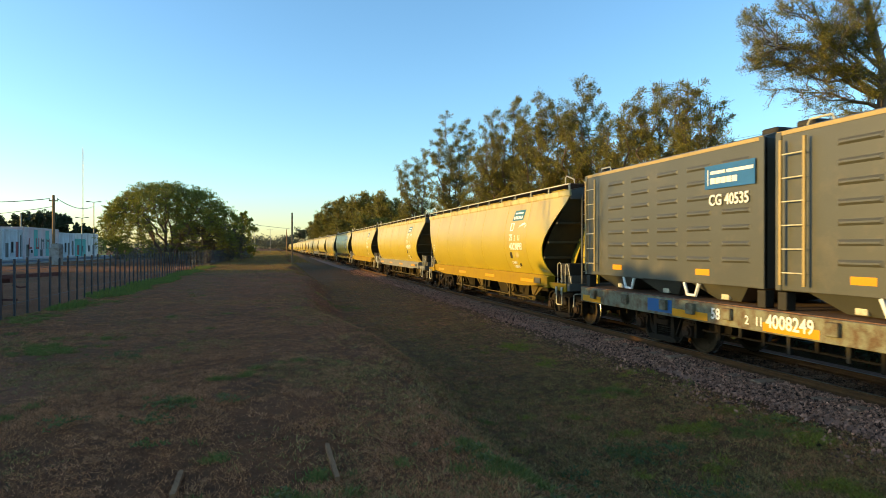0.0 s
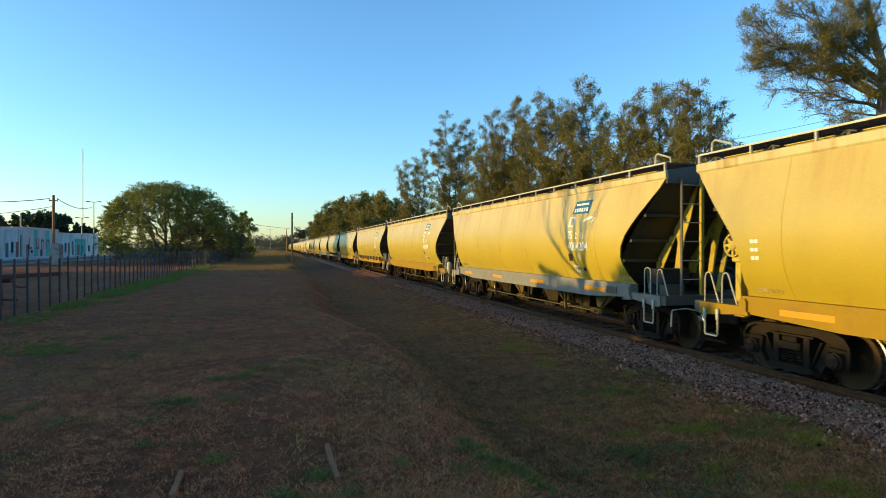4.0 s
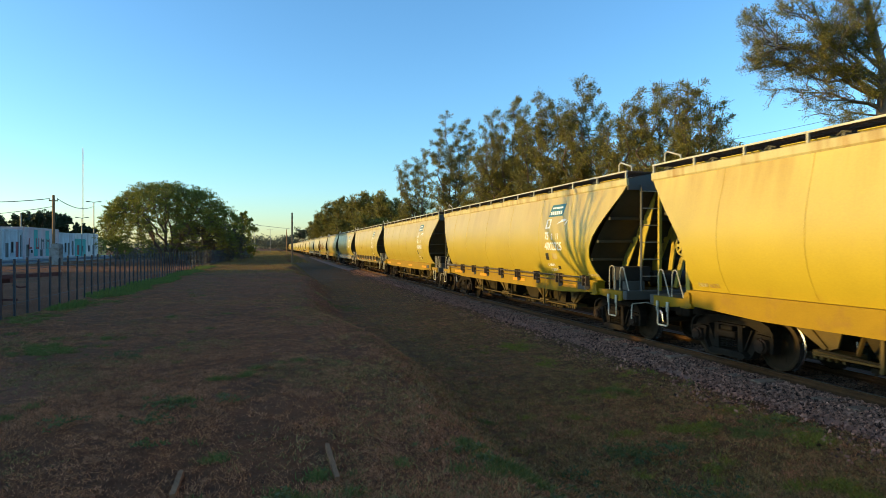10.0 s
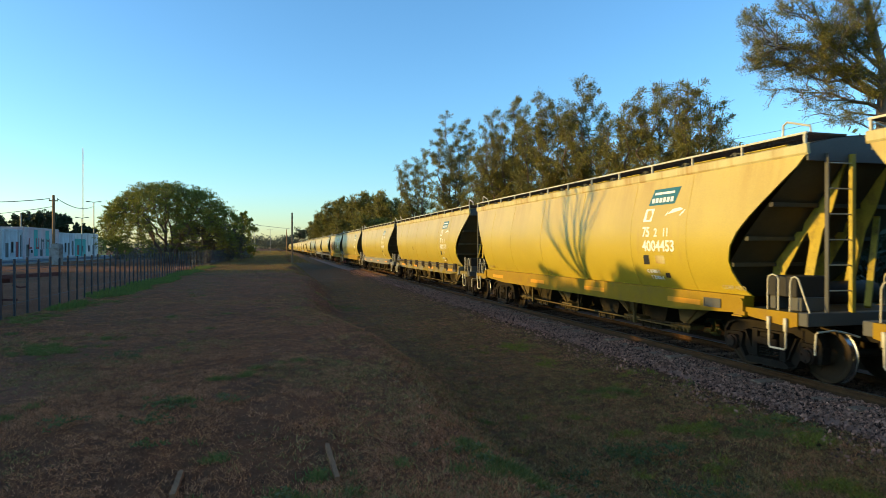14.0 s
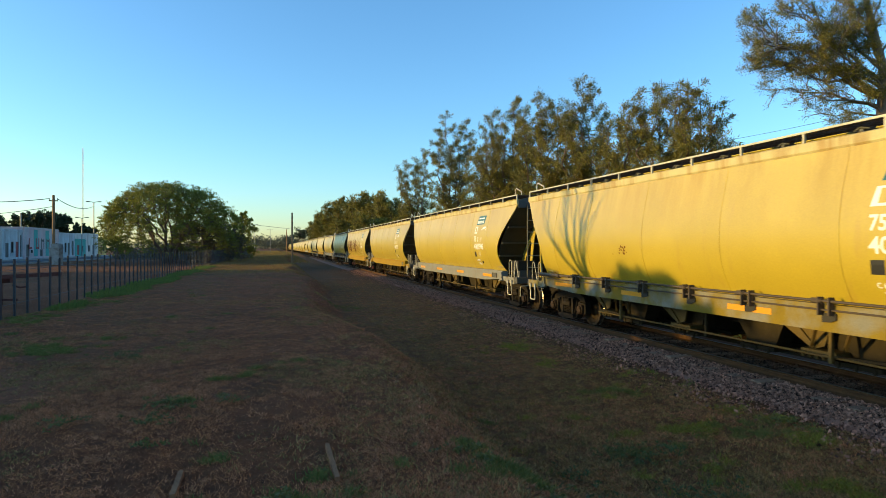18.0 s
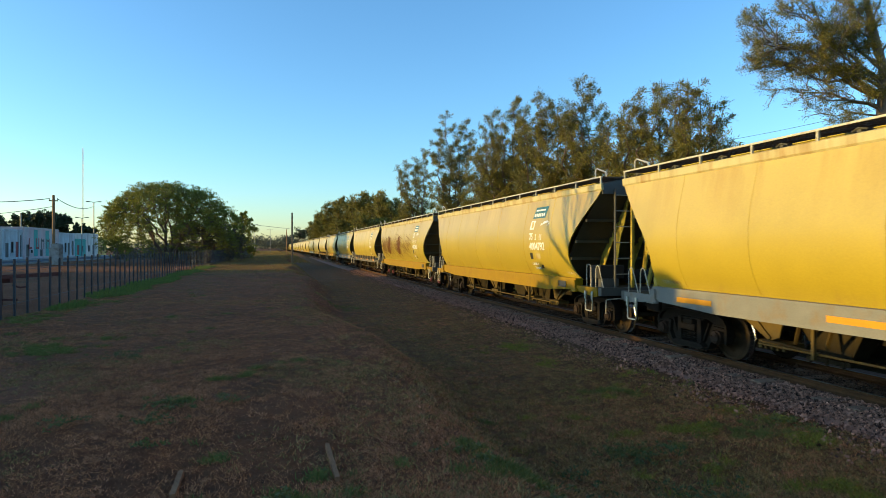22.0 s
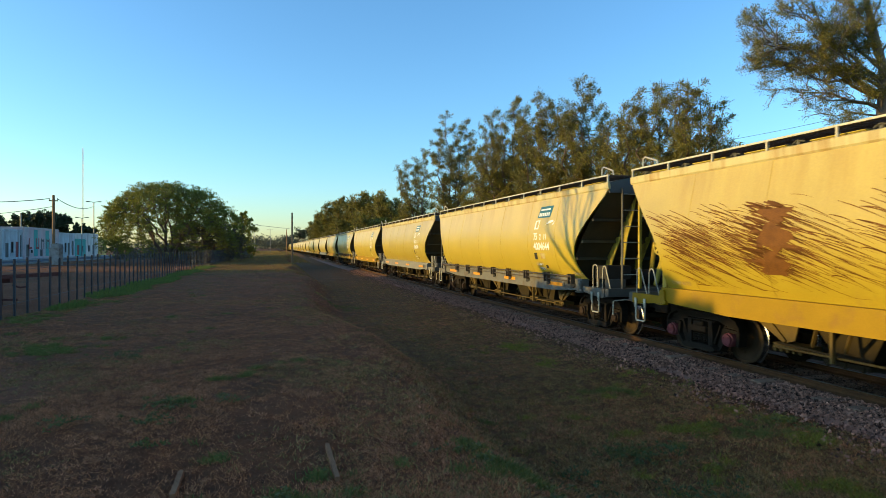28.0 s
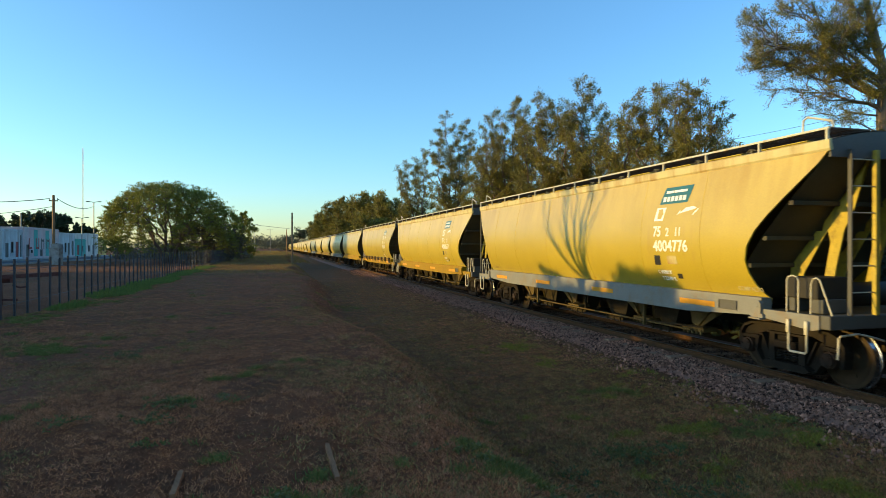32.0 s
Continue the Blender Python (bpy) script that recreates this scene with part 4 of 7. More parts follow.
for w in far_kinds:
    if w not in [t for t, _ in TRAIN]:
        place(w, FIRST_Y + (50 + far_kinds.index(w)) * WAGON)


def scrawl(w):
    """Brown paint strokes and two blots on the side of one wagon."""
    rnd = random.Random(5)
    g = Geo()

    def stroke(y, z, dy, dz, wd):
        rows = []
        for i in range(6):
            t = i / 5
            ww = wd * (0.25 + 0.75 * math.sin(math.pi * min(1, t + 0.15)))
            zz = min(3.5, max(1.5, z + dz * t + 0.02 * math.sin(3 * t)))
            rows.append([(-(half_width(zz) + 0.007), y + dy * t, zz), (-(half_width(zz + ww) + 0.007), y + dy * t, zz + ww)])
        g.strip(rows)
    for i in range(850):
        c = rnd.choice((12.7, 9.4, 9.9, 12.4, 14.6, 14.9, 14.2, 6.5))
        y = c + rnd.gauss(0, 0.8)
        z = 2.38 + rnd.gauss(0, 0.30)
        lim = END + set_back(z) + 0.06
        dy = -rnd.uniform(0.3, 1.2)
        if y > WAGON - END - set_back(z, 1) - 0.08 or y + dy < lim + 2.5:
            continue
        stroke(y, z, dy, dy * 0.36 + rnd.gauss(0, 0.04), rnd.uniform(0.005, 0.019))
    for yc in (12.0, 8.6):
        for i in range(90):
            z = rnd.uniform(1.8, 2.85)
            stroke(yc + rnd.uniform(0.1, 0.75), z + 0.15, -rnd.uniform(0.5, 1.1), -rnd.uniform(0.15, 0.38), rnd.uniform(0.012, 0.045))
    part("scrawl", g, "graffiti_brown", w, "brown scrawled paint strokes")
    for yc in (12.0, 8.6):
        gb = Geo()
        rows = []
        for i in range(17):
            z = 1.78 + 1.08 * i / 16
            a = 0.20 + 0.12 * math.sin(i * 0.9) + rnd.uniform(-0.12, 0.14)
            b = 0.20 + 0.10 * math.sin(i * 0.7 + 2) + rnd.uniform(-0.12, 0.14)
            rows.append([(-(half_width(z) + 0.009), yc + a, z), (-(half_width(z) + 0.009), yc - b, z)])
        gb.strip(rows)
        part("paint_blot", gb, "graffiti_brown", w, "dark brown paint blot")


def rust_spots(w, y, z, n, seed):
    """A few small flakes of rust on the side sheet."""
    rnd = random.Random(seed)
    g = Geo()
    for i in range(n):
        a, b, r = y + rnd.gauss(0, 0.10), z + rnd.gauss(0, 0.06), rnd.uniform(0.012, 0.035)
        g.add([(-(half_width(b + r * math.sin(t)) + 0.006), a + r * rnd.uniform(0.6, 1.3) * math.cos(t), b + r * math.sin(t)) for t in [2 * math.pi * k / 7 for k in range(7)]], [tuple(range(7))])
    part("rust_spot", g, "graffiti_brown", w, "flaked rust spots")


rust_spots(WAGONS[5], 10.5, 2.16, 12, 1)
rust_spots(WAGONS[5], 10.77, 2.11, 2, 2)
scrawl(WAGONS[8])
for o in WAGONS[8].children_recursive:
    if o.name.startswith("axle_box"):
        side = -1 if o.data == shared("axle_box-1", axle_box_geo(-1), "axle_rust", 40) else 1
        o.data = shared("axle_box_red%d" % side, axle_box_geo(side), "axle_red", 40)

# a plastic bag that hangs on the third wagon's front rail
bag = Geo()
rnd = random.Random(3)
rows = []
for i in range(9):
    z = 0.56 - 0.56 * i / 8
    r = 0.03 + 0.11 * math.sin(math.pi * min(1, 0.12 + i / 9.5))
    rows.append([(r * math.cos(a) * (0.8 + 0.3 * rnd.random()), r * 1.2 * math.sin(a) * (0.8 + 0.3 * rnd.random()), z) for a in [2 * math.pi * k / 10 for k in range(10)]])
for r in rows:
    r.append(r[0])
bag.strip(rows)
mat("bag_plastic", (0.55, 0.50, 0.40), 0.4, vary=0.25, scale=12, translucent=0.25)
bag_thing = tagged(part("plastic_bag", bag, "bag_plastic", smooth=60), "crumpled translucent plastic bag hanging on a wagon handrail", "bag")
TRAIN.append((bag_thing, FIRST_Y + 2 * WAGON))
BAG_AT = (-1.2, 0.40, 0.98)


# ---- the flat wagon with two grain containers at the head of the view ----
FLAT = 13.4


def container(front):
    c = thing("grain_container", "dark grey ribbed steel grain container on a flat wagon", "container", group="grain containers")
    half, length, z0, z1 = 1.22, 6.12, 1.52, 4.11
    part("shell", Geo().box(-half, half, 0, length, z0, z1, 0.015), "container_grey", c)
    part("roof_edge", Geo().box(-half - 0.012, -half + 0.05, 0.02, length - 0.02, z1 - 0.055, z1 + 0.012), "container_rail", c, "tan top edge strip")
    part("roof_edge", Geo().box(half - 0.05, half + 0.012, 0.02, length - 0.02, z1 - 0.055, z1 + 0.012), "container_rail", c)
    roof = Geo()
    roof.prism([(-half, z1), (half, z1), (half - 0.3, z1 + 0.1), (-half + 0.3, z1 + 0.1)], "y", 0.03, length - 0.03)
    part("roof", roof, "container_grey", c)
    for y in (0.25, length - 0.25):
        part("roof_hatch", Geo().box(-0.9, -0.5, y - 0.18, y + 0.18, z1 + 0.08, z1 + 0.2, 0.03), "box_dark", c)
    part("roof_grab", Geo().tube([(-1.0, length - 0.9, z1 + 0.05), (-1.0, length - 0.85, z1 + 0.16), (-1.0, length - 0.45, z1 + 0.16), (-1.0, length - 0.4, z1 + 0.05)], 0.018, 6), "rail_white", c)
    for y in (0.06, length - 0.06):
        part("corner_post", Geo().box(-half - 0.02, -half + 0.06, y - 0.06, y + 0.06, z0, z1, 0.008), "container_grey", c)
    rib = shared("container_rib", lambda g: g.add([(-half + 0.004, -0.36, -0.055), (-half - 0.03, -0.31, -0.015), (-half - 0.03, 0.31, -0.015), (-half + 0.004, 0.36, -0.055), (-half + 0.004, -0.36, 0.055), (-half - 0.028, -0.31, 0.012), (-half - 0.028, 0.31, 0.012), (-half + 0.004, 0.36, 0.055)],
                                                        [(0, 1, 2, 3), (1, 5, 6, 2), (5, 4, 7, 6), (0, 4, 5, 1), (3, 2, 6, 7)]), "container_grey")
    for row in range(7):
        for col in range(5):
            part("rib", rib, "", c, at=pose(0, 0.67 + col * 0.99, 2.0 + row * 0.296))
    # ladder, feet, chutes
    yl = length - 0.42
    for dy in (-0.23, 0.23):
        part("ladder_stile", Geo().box(-half - 0.12, -half - 0.09, yl + dy - 0.025, yl + dy + 0.025, z0 + 0.1, z1 - 0.15), "container_rail", c)
    for i in range(6):
        part("rung", shared("cont_rung", lambda g: g.tube([(-half - 0.105, -0.23, 0), (-half - 0.105, 0.23, 0)], 0.012, 6), "rail_white"), "", c, at=pose(0, yl, z0 + 0.3 + i * 0.38))
    for y in (1.55, 4.575):
        part("marker_patch", Geo().box(-half - 0.006, -half - 0.002, y - 0.2, y + 0.2, 1.69, 1.81), "patch_orange", c, "yellow marker patch")
    for y in (1.2, 3.0, 4.8):
        g = Geo()
        g.add([(-1.15, y - 0.75, z0), (1.15, y - 0.75, z0), (1.15, y + 0.75, z0), (-1.15, y + 0.75, z0), (-0.9, y - 0.3, 1.22), (0.9, y - 0.3, 1.22), (0.9, y + 0.3, 1.22), (-0.9, y + 0.3, 1.22)],
              [(0, 1, 5, 4), (1, 2, 6, 5), (2, 3, 7, 6), (3, 0, 4, 7), (4, 5, 6, 7)])
        part("chute", g, "container_grey", c)
        part("latch", Geo().box(-1.0, -0.92, y - 0.1, y + 0.1, 1.24, 1.36, 0.01), "rail_white", c)
    for y in (1.89, 4.11):
        g = Geo()
        g.tube([(-half + 0.02, y - 0.22, z0), (-half + 0.02, y - 0.12, 1.28), (-half + 0.02, y + 0.12, 1.28), (-half + 0.02, y + 0.22, z0)], 0.035, 6)
        part("lift_loop", g, "mark_white", c, "white lifting loop")
    for y in (0.1, length - 0.1):
        for s in (-1.1, 1.1):
            part("corner_foot", Geo().box(s - 0.1, s + 0.1, y - 0.09, y + 0.09, 1.2, 1.5, 0.01), "box_dark", c)
    # panel and number
    g = Geo().box(-half - 0.036, -half - 0.032, 0.18, 1.44, 3.33, 3.77)
    part("operator_panel", g, "mark_blue", c, "blue operator panel with white bars")
    for a, b, lo, hi in ((0.08, 0.46, 3.60, 3.66), (0.50, 1.14, 3.60, 3.66), (0.08, 0.20, 3.42, 3.53), (0.22, 0.34, 3.42, 3.53), (0.36, 0.48, 3.42, 3.53), (0.50, 0.62, 3.42, 3.53), (0.64, 0.76, 3.42, 3.53), (0.0, 0.02, 3.40, 3.70)):
        part("panel_bar", Geo().box(-half - 0.041, -half - 0.037, 1.36 - b, 1.36 - a, lo, hi), "mark_white", c)
    me = text_mesh("CG 40535" if front == 0 else "CG 40512", 0.20, "mark_white", 0.84)
    for v in me.vertices:
        v.co = (-half - 0.036 - v.co.z, 1.33 - v.co.x, 3.02 + v.co.y)
    part("lettering", me, "", c, "white stencilled container number")
    return c


def flat_wagon():
    w = thing("flat_wagon", "rusty flat wagon with patched yellow and grey sill", "flat wagon")
    part("deck", Geo().box(-1.25, 1.25, 0.2, FLAT - 0.2, 1.12, 1.19), "rust", w)
    for s in (-1, 1):
        part("side_sill", Geo().box(s * 1.28 - 0.04, s * 1.28 + 0.04, 0.2, FLAT - 0.2, 0.80, 1.17, 0.01), "flat_sill", w)
    for e in (0, 1):
        y = 0.2 if e == 0 else FLAT - 0.2
        part("end_beam", Geo().box(-1.3, 1.3, y - 0.06, y + 0.06, 0.78, 1.18, 0.01), "rust", w)
        part("coupler", Geo().box(-0.09, 0.09, -0.02 if e == 0 else FLAT - 0.5, 0.5 if e == 0 else FLAT + 0.02, 0.72, 0.9, 0.01).box(-0.17, 0.16, -0.02 if e == 0 else FLAT - 0.24, 0.24 if e == 0 else FLAT + 0.02, 0.64, 0.97, 0.03), "bogie_iron", w)
        bogie(w, 3.1 if e == 0 else FLAT - 3.1)
    part("centre_sill", Geo().box(-0.25, 0.25, 0.3, FLAT - 0.3, 0.62, 1.1), "bogie_iron", w)
    for y0, y1 in ((FLAT - 1.2, FLAT - 0.3), (FLAT - 5.1, FLAT - 4.05), (FLAT - 7.55, FLAT - 6.45), (1.5, 3.0)):
        part("sill_patch", Geo().box(-1.326, -1.321, y0, y1, 0.83, 0.98), "patch_orange", w, "yellow painted sill patch")
    part("sill_panel", Geo().box(-1.327, -1.322, FLAT - 4.03, FLAT - 3.2, 0.86, 1.13), "mark_blue", w, "small blue operator panel")
    for i in range(9):
        y = 0.9 + i * (FLAT - 1.8) / 8
        y += {3: 0.35, 4: 1.05, 5: 0.6}.get(i, 0.0)
        part("stake_pocket", Geo().box(-1.40, -1.32, y - 0.11, y + 0.11, 0.92, 1.13, 0.012), "flat_sill", w)
    for body, yy, h in (("58", FLAT - 5.2, 0.2), ("2", FLAT - 6.05, 0.15), ("11", FLAT - 6.28, 0.15), ("4008249", FLAT - 6.52, 0.22)):
        me = text_mesh(body, h, "mark_white", 0.85)
        for v in me.vertices:
            v.co = (-1.33 - v.co.z, yy - v.co.x, 0.90 + v.co.y)
        part("lettering", me, "", w, "white stencilled figures")
    for i in range(7):
        y = 5.2 + i * 0.55
        part("brake_rigging", Geo().box(-0.9, -0.82, y - 0.04, y + 0.04, 0.42 + 0.06 * (i % 3), 0.82, 0.008), "box_dark" if i % 2 else "bogie_iron", w)
    part("brake_rod", Geo().tube([(-0.86, 4.4, 0.55), (-0.86, FLAT - 4.4, 0.55)], 0.02, 6), "bogie_iron", w)
    part("brake_cylinder", Geo().lathe([(-0.3, 0), (-0.3, 0.15), (0.3, 0.15), (0.3, 0)], 14, (-0.5, FLAT - 5.0, 0.66)), "bogie_iron", w, smooth=40)
    return w


place(flat_wagon(), FIRST_Y - FLAT)
place(container(0), FIRST_Y - 6.38)
place(container(1), FIRST_Y - 12.74)


# ---- ground ----
def smooth(a, b, x):
    t = min(1.0, max(0.0, (x - a) / (b - a)))
    return t * t * (3 - 2 * t)


def ground_z(x, y):
    """Height of the ground: a flat grassy bank, a shallow ditch, the ballast foot and beyond."""
    edge = 1.55 + 0.35 * math.sin(y * 0.21) + 0.2 * math.sin(y * 0.53 + 1.0)
    bank = 0.44 + 0.06 * noise.noise((x * 0.25, y * 0.2, 0.0)) + 0.028 * noise.noise((x * 1.1, y * 1.1, 3.0)) + 0.012 * noise.noise((x * 3.1, y * 3.1, 13.0))
    ditch = -0.30 + 0.05 * noise.noise((x * 0.4, y * 0.3, 5.0)) + 0.03 * noise.noise((x * 1.3, y * 1.3, 8.0)) + 0.014 * noise.noise((x * 3.1, y * 3.1, 11.0))
    far = smooth(90, 200, y)
    z = bank + (ditch - bank) * smooth(edge - 0.25, edge + 1.25, x) * (1 - 0.6 * far)
    z += 0.16 * smooth(5.4, 7.6, x)
    z -= 0.30 * smooth(7.15, 7.6, x) * (1 - smooth(11.2, 12.2, x))
    if x > 11.0:
        z += 0.25 * smooth(11.5, 15, x)
    if x < -7.2:
        z -= 0.10 * smooth(-7.2, -9.5, x)
    return z


def axis(points):
    out = []
    for (a, b, step) in points:
        n = max(1, round((b - a) / step))
        out += [a + (b - a) * i / n for i in range(n)]
    return out + [points[-1][1]]


xs = axis([(-3000, -300, 450), (-300, -40, 30), (-40, -12, 2.0), (-12, 8, 0.22), (8, 12, 0.8), (12, 40, 3), (40, 300, 40), (300, 3000, 450)])
ys = axis([(-300, -30, 30), (-30, 2, 2.0), (2, 22, 0.22), (22, 60, 0.6), (60, 140, 3), (140, 400, 20), (400, 3600, 400)])
g = Geo()
g.strip([[(x, y, ground_z(x, y)) for x in xs] for y in ys])
me = bpy.data.meshes.new("ground")
me.from_pydata(g.v, [], [q[::-1] for q in g.f])
me.materials.append(M["ground"])
me.shade_smooth()
if me.polygons[0].normal.z < 0:
    me.flip_normals()
ground = tagged(new("ground", me), "dry brown mown grass bank with bare earth patches", "ground", kind="structure")


# ---- track ----
track = thing("railway_track", "rusty rails on concrete sleepers in ballast", "railway track", kind="structure")
bed = Geo()
prof = [(-2.55, -0.55), (-2.0, -0.31), (-1.7, -0.225), (-1.3, -0.175), (-0.9, -0.155), (-0.64, -0.155), (0.64, -0.155), (0.9, -0.155), (1.3, -0.175), (1.75, -0.22), (2.35, -0.30), (2.8, -0.50)]
bys = axis([(-60, 60, 3), (60, 700, 40)])
bed.strip([[(TRACK_X + BED + x + 0.06 * noise.noise((y, x, 0)), y, z + (0.0 if abs(x) > 2 else 0.02 * noise.noise((y * 2, x, 1)))) for x, z in prof] for y in bys])
bm_ = part("ballast_bed", bed, ["ballast", "ballast_shaded"], track, "grey-purple crushed stone ballast, darkened between the rails for the train's shade")
# the bed between the rails is coloured darker for the shade under the train
for q in bm_.data.polygons:
    if abs(q.center.x - TRACK_X - BED) < 0.8:
        q.material_index = 1
for x in (RAIL_L, RAIL_R):
    rail = Geo()
    rail.prism([(x - 0.065, -0.14), (x + 0.065, -0.14), (x + 0.065, -0.125), (x + 0.012, -0.10), (x + 0.012, -0.045), (x + 0.035, -0.03), (x + 0.035, -0.006), (x - 0.035, -0.006), (x - 0.035, -0.03), (x - 0.012, -0.045), (x - 0.012, -0.10), (x - 0.065, -0.125)], "y", -60, 900)
    r = part("rail", rail, "rail_rust", track, at=pose(TRACK_X, 0, 0))
    part("rail_head", Geo().box(x - 0.027, x + 0.027, -60, 900, -0.006, 0.0), "rail_shine", track, at=pose(TRACK_X, 0, 0), label="worn shiny rail head")


def stones(n, place_one, material, name, seed, label, category):
    """Loose angular stones, one joined mesh."""
    rnd = np.random.RandomState(seed)
    base = np.array([(1, 0, 0), (-1, 0, 0), (0, 1, 0), (0, -1, 0), (0, 0, 1), (0, 0, -1)], float)
    tri = np.array([(0, 2, 4), (2, 1, 4), (1, 3, 4), (3, 0, 4), (2, 0, 5), (1, 2, 5), (3, 1, 5), (0, 3, 5)])
    pos, size = place_one(rnd, n)
    n = len(pos)
    v = base[None] * (0.6 + 0.6 * rnd.rand(n, 6, 1)) + 0.25 * rnd.randn(n, 6, 3)
    v *= (size[:, None] * (0.65 + 0.5 * rnd.rand(n, 3)))[:, None, :]
    q = rnd.randn(n, 4)
    w, x, y, z = (q / np.linalg.norm(q, axis=1)[:, None]).T
    turn = np.stack([1 - 2 * (y * y + z * z), 2 * (x * y - w * z), 2 * (x * z + w * y), 2 * (x * y + w * z), 1 - 2 * (x * x + z * z), 2 * (y * z - w * x), 2 * (x * z - w * y), 2 * (y * z + w * x), 1 - 2 * (x * x + y * y)], 1).reshape(n, 3, 3)
    v = np.einsum("nij,nkj->nki", turn, v)
    v += pos[:, None, :]
    f = (tri[None] + (np.arange(n) * 6)[:, None, None]).reshape(-1, 3)
    me = bpy.data.meshes.new(name)
    me.from_pydata(v.reshape(-1, 3).tolist(), [], f.tolist())
    for m in material:
        me.materials.append(M[m])
    return me


def bed_z(x):
    for (x0, z0), (x1, z1) in zip(prof, prof[1:]):
        if x <= x1:
            return z0 + (z1 - z0) * (x - x0) / (x1 - x0)
    return -0.45


def ballast_places(rnd, n):
    """Stones over the bed, thinning out in tongues and pockets over the foot of the slope."""
    y = np.where(rnd.rand(n) < 0.08, rnd.uniform(-9, 3, n), 3 + 62 * rnd.rand(n) ** 2.2)
    x = np.where(rnd.rand(n) < 0.78, rnd.uniform(-3.1, -0.6, n), rnd.uniform(-0.6, 1.1, n))
    keep = []
    for a, b, k in zip(x, y, rnd.rand(n)):
        edge = -2.1 + 0.5 * noise.noise((b * 0.55, 0.0, 3.0)) + 0.5 * noise.noise((a * 1.4, b * 1.4, 7.0))
        keep.append((a > edge and k < 0.35 + 3.0 * (a - edge)) or k < 0.34 * math.exp((a - edge) * 1.9))
    x, y = x[keep], y[keep]
    for c in (RAIL_L - BED, RAIL_R - BED):
        near_rail = np.abs(x - c) < 0.085
        x[near_rail] -= 0.2
    z = np.array([max(bed_z(a), ground_z(a + TRACK_X + BED, b)) if a < -1.9 else bed_z(a) for a, b in zip(x, y)])
    z += 0.006 + 0.02 * rnd.rand(len(x))
    return np.stack([x + TRACK_X + BED, y, z], 1), 0.016 + 0.022 * rnd.rand(len(x)) ** 1.6


b = new("ballast_stone", stones(105000, ballast_places, ("ballast", "ballast_shaded"), "ballast_stone", 4, "", ""))
b.parent = track
# stones inside the near rail get the same painted shade
for q in b.data.polygons:
    if q.center.x > TRACK_X + RAIL_L + 0.08:
        q.material_index = 1
tagged(b, "loose crushed ballast stones", kind="stuff")

# sleepers, their ends showing through the stones
sleeper = shared("sleeper", lambda g: g.box(-1.25, 1.25, -0.12, 0.12, -0.34, -0.135, 0.015), "sleeper_concrete")
for i in range(200):
    y = -3 + i * 0.62
    part("sleeper", sleeper, "", track, at=pose(TRACK_X + BED, y, 0.012 * math.sin(i * 1.7), ry=0.6 * math.sin(i * 3.1), rz=0.5 * math.sin(i * 2.3)))
rnd = random.Random(8)
chair = shared("rail_clip", lambda g: g.box(-0.11, 0.11, -0.06, 0.06, -0.142, -0.115, 0.01), "rail_rust")
for i in range(60):
    for x in (RAIL_L, RAIL_R):
        part("rail_clip", chair, "", track, at=pose(TRACK_X + x, -3 + i * 0.62, 0))


# ---- trees ----
def leaf_cloud(name, centers, radii, counts, size, material, seed, droop=0.3, aspect=2.6, flat=1.0):
    """Many small two-sided leaves or needle tufts round twig ends: one mesh."""
    rnd = np.random.RandomState(seed)
    c = np.repeat(np.array(centers, float), counts, axis=0)
    r = np.repeat(np.array(radii, float), counts)
    n = len(c)
    d = rnd.randn(n, 3)
    d /= np.linalg.norm(d, axis=1)[:, None]
    p = c + d * (r * rnd.rand(n) ** 0.5)[:, None] * np.array([1, 1, flat])
    a = rnd.randn(n, 3)
    a[:, 2] -= droop * 2
    a /= np.linalg.norm(a, axis=1)[:, None]
    b = np.cross(a, rnd.randn(n, 3))
    b /= np.linalg.norm(b, axis=1)[:, None]
    s = size * (0.6 + 0.8 * rnd.rand(n))[:, None]
    v = np.stack([p - a * s * 0.5, p + b * s / aspect * 0.5, p + a * s * 0.5, p - b * s / aspect * 0.5], 1)
    me = bpy.data.meshes.new(name)
    me.vertices.add(n * 4)
    me.vertices.foreach_set("co", v.reshape(-1))
    me.loops.add(n * 4)
    me.loops.foreach_set("vertex_index", np.arange(n * 4))
    me.polygons.add(n)
    me.polygons.foreach_set("loop_start", np.arange(n) * 4)
    me.update(calc_edges=True)
    me.validate()
    me.materials.append(M[material])
    return me


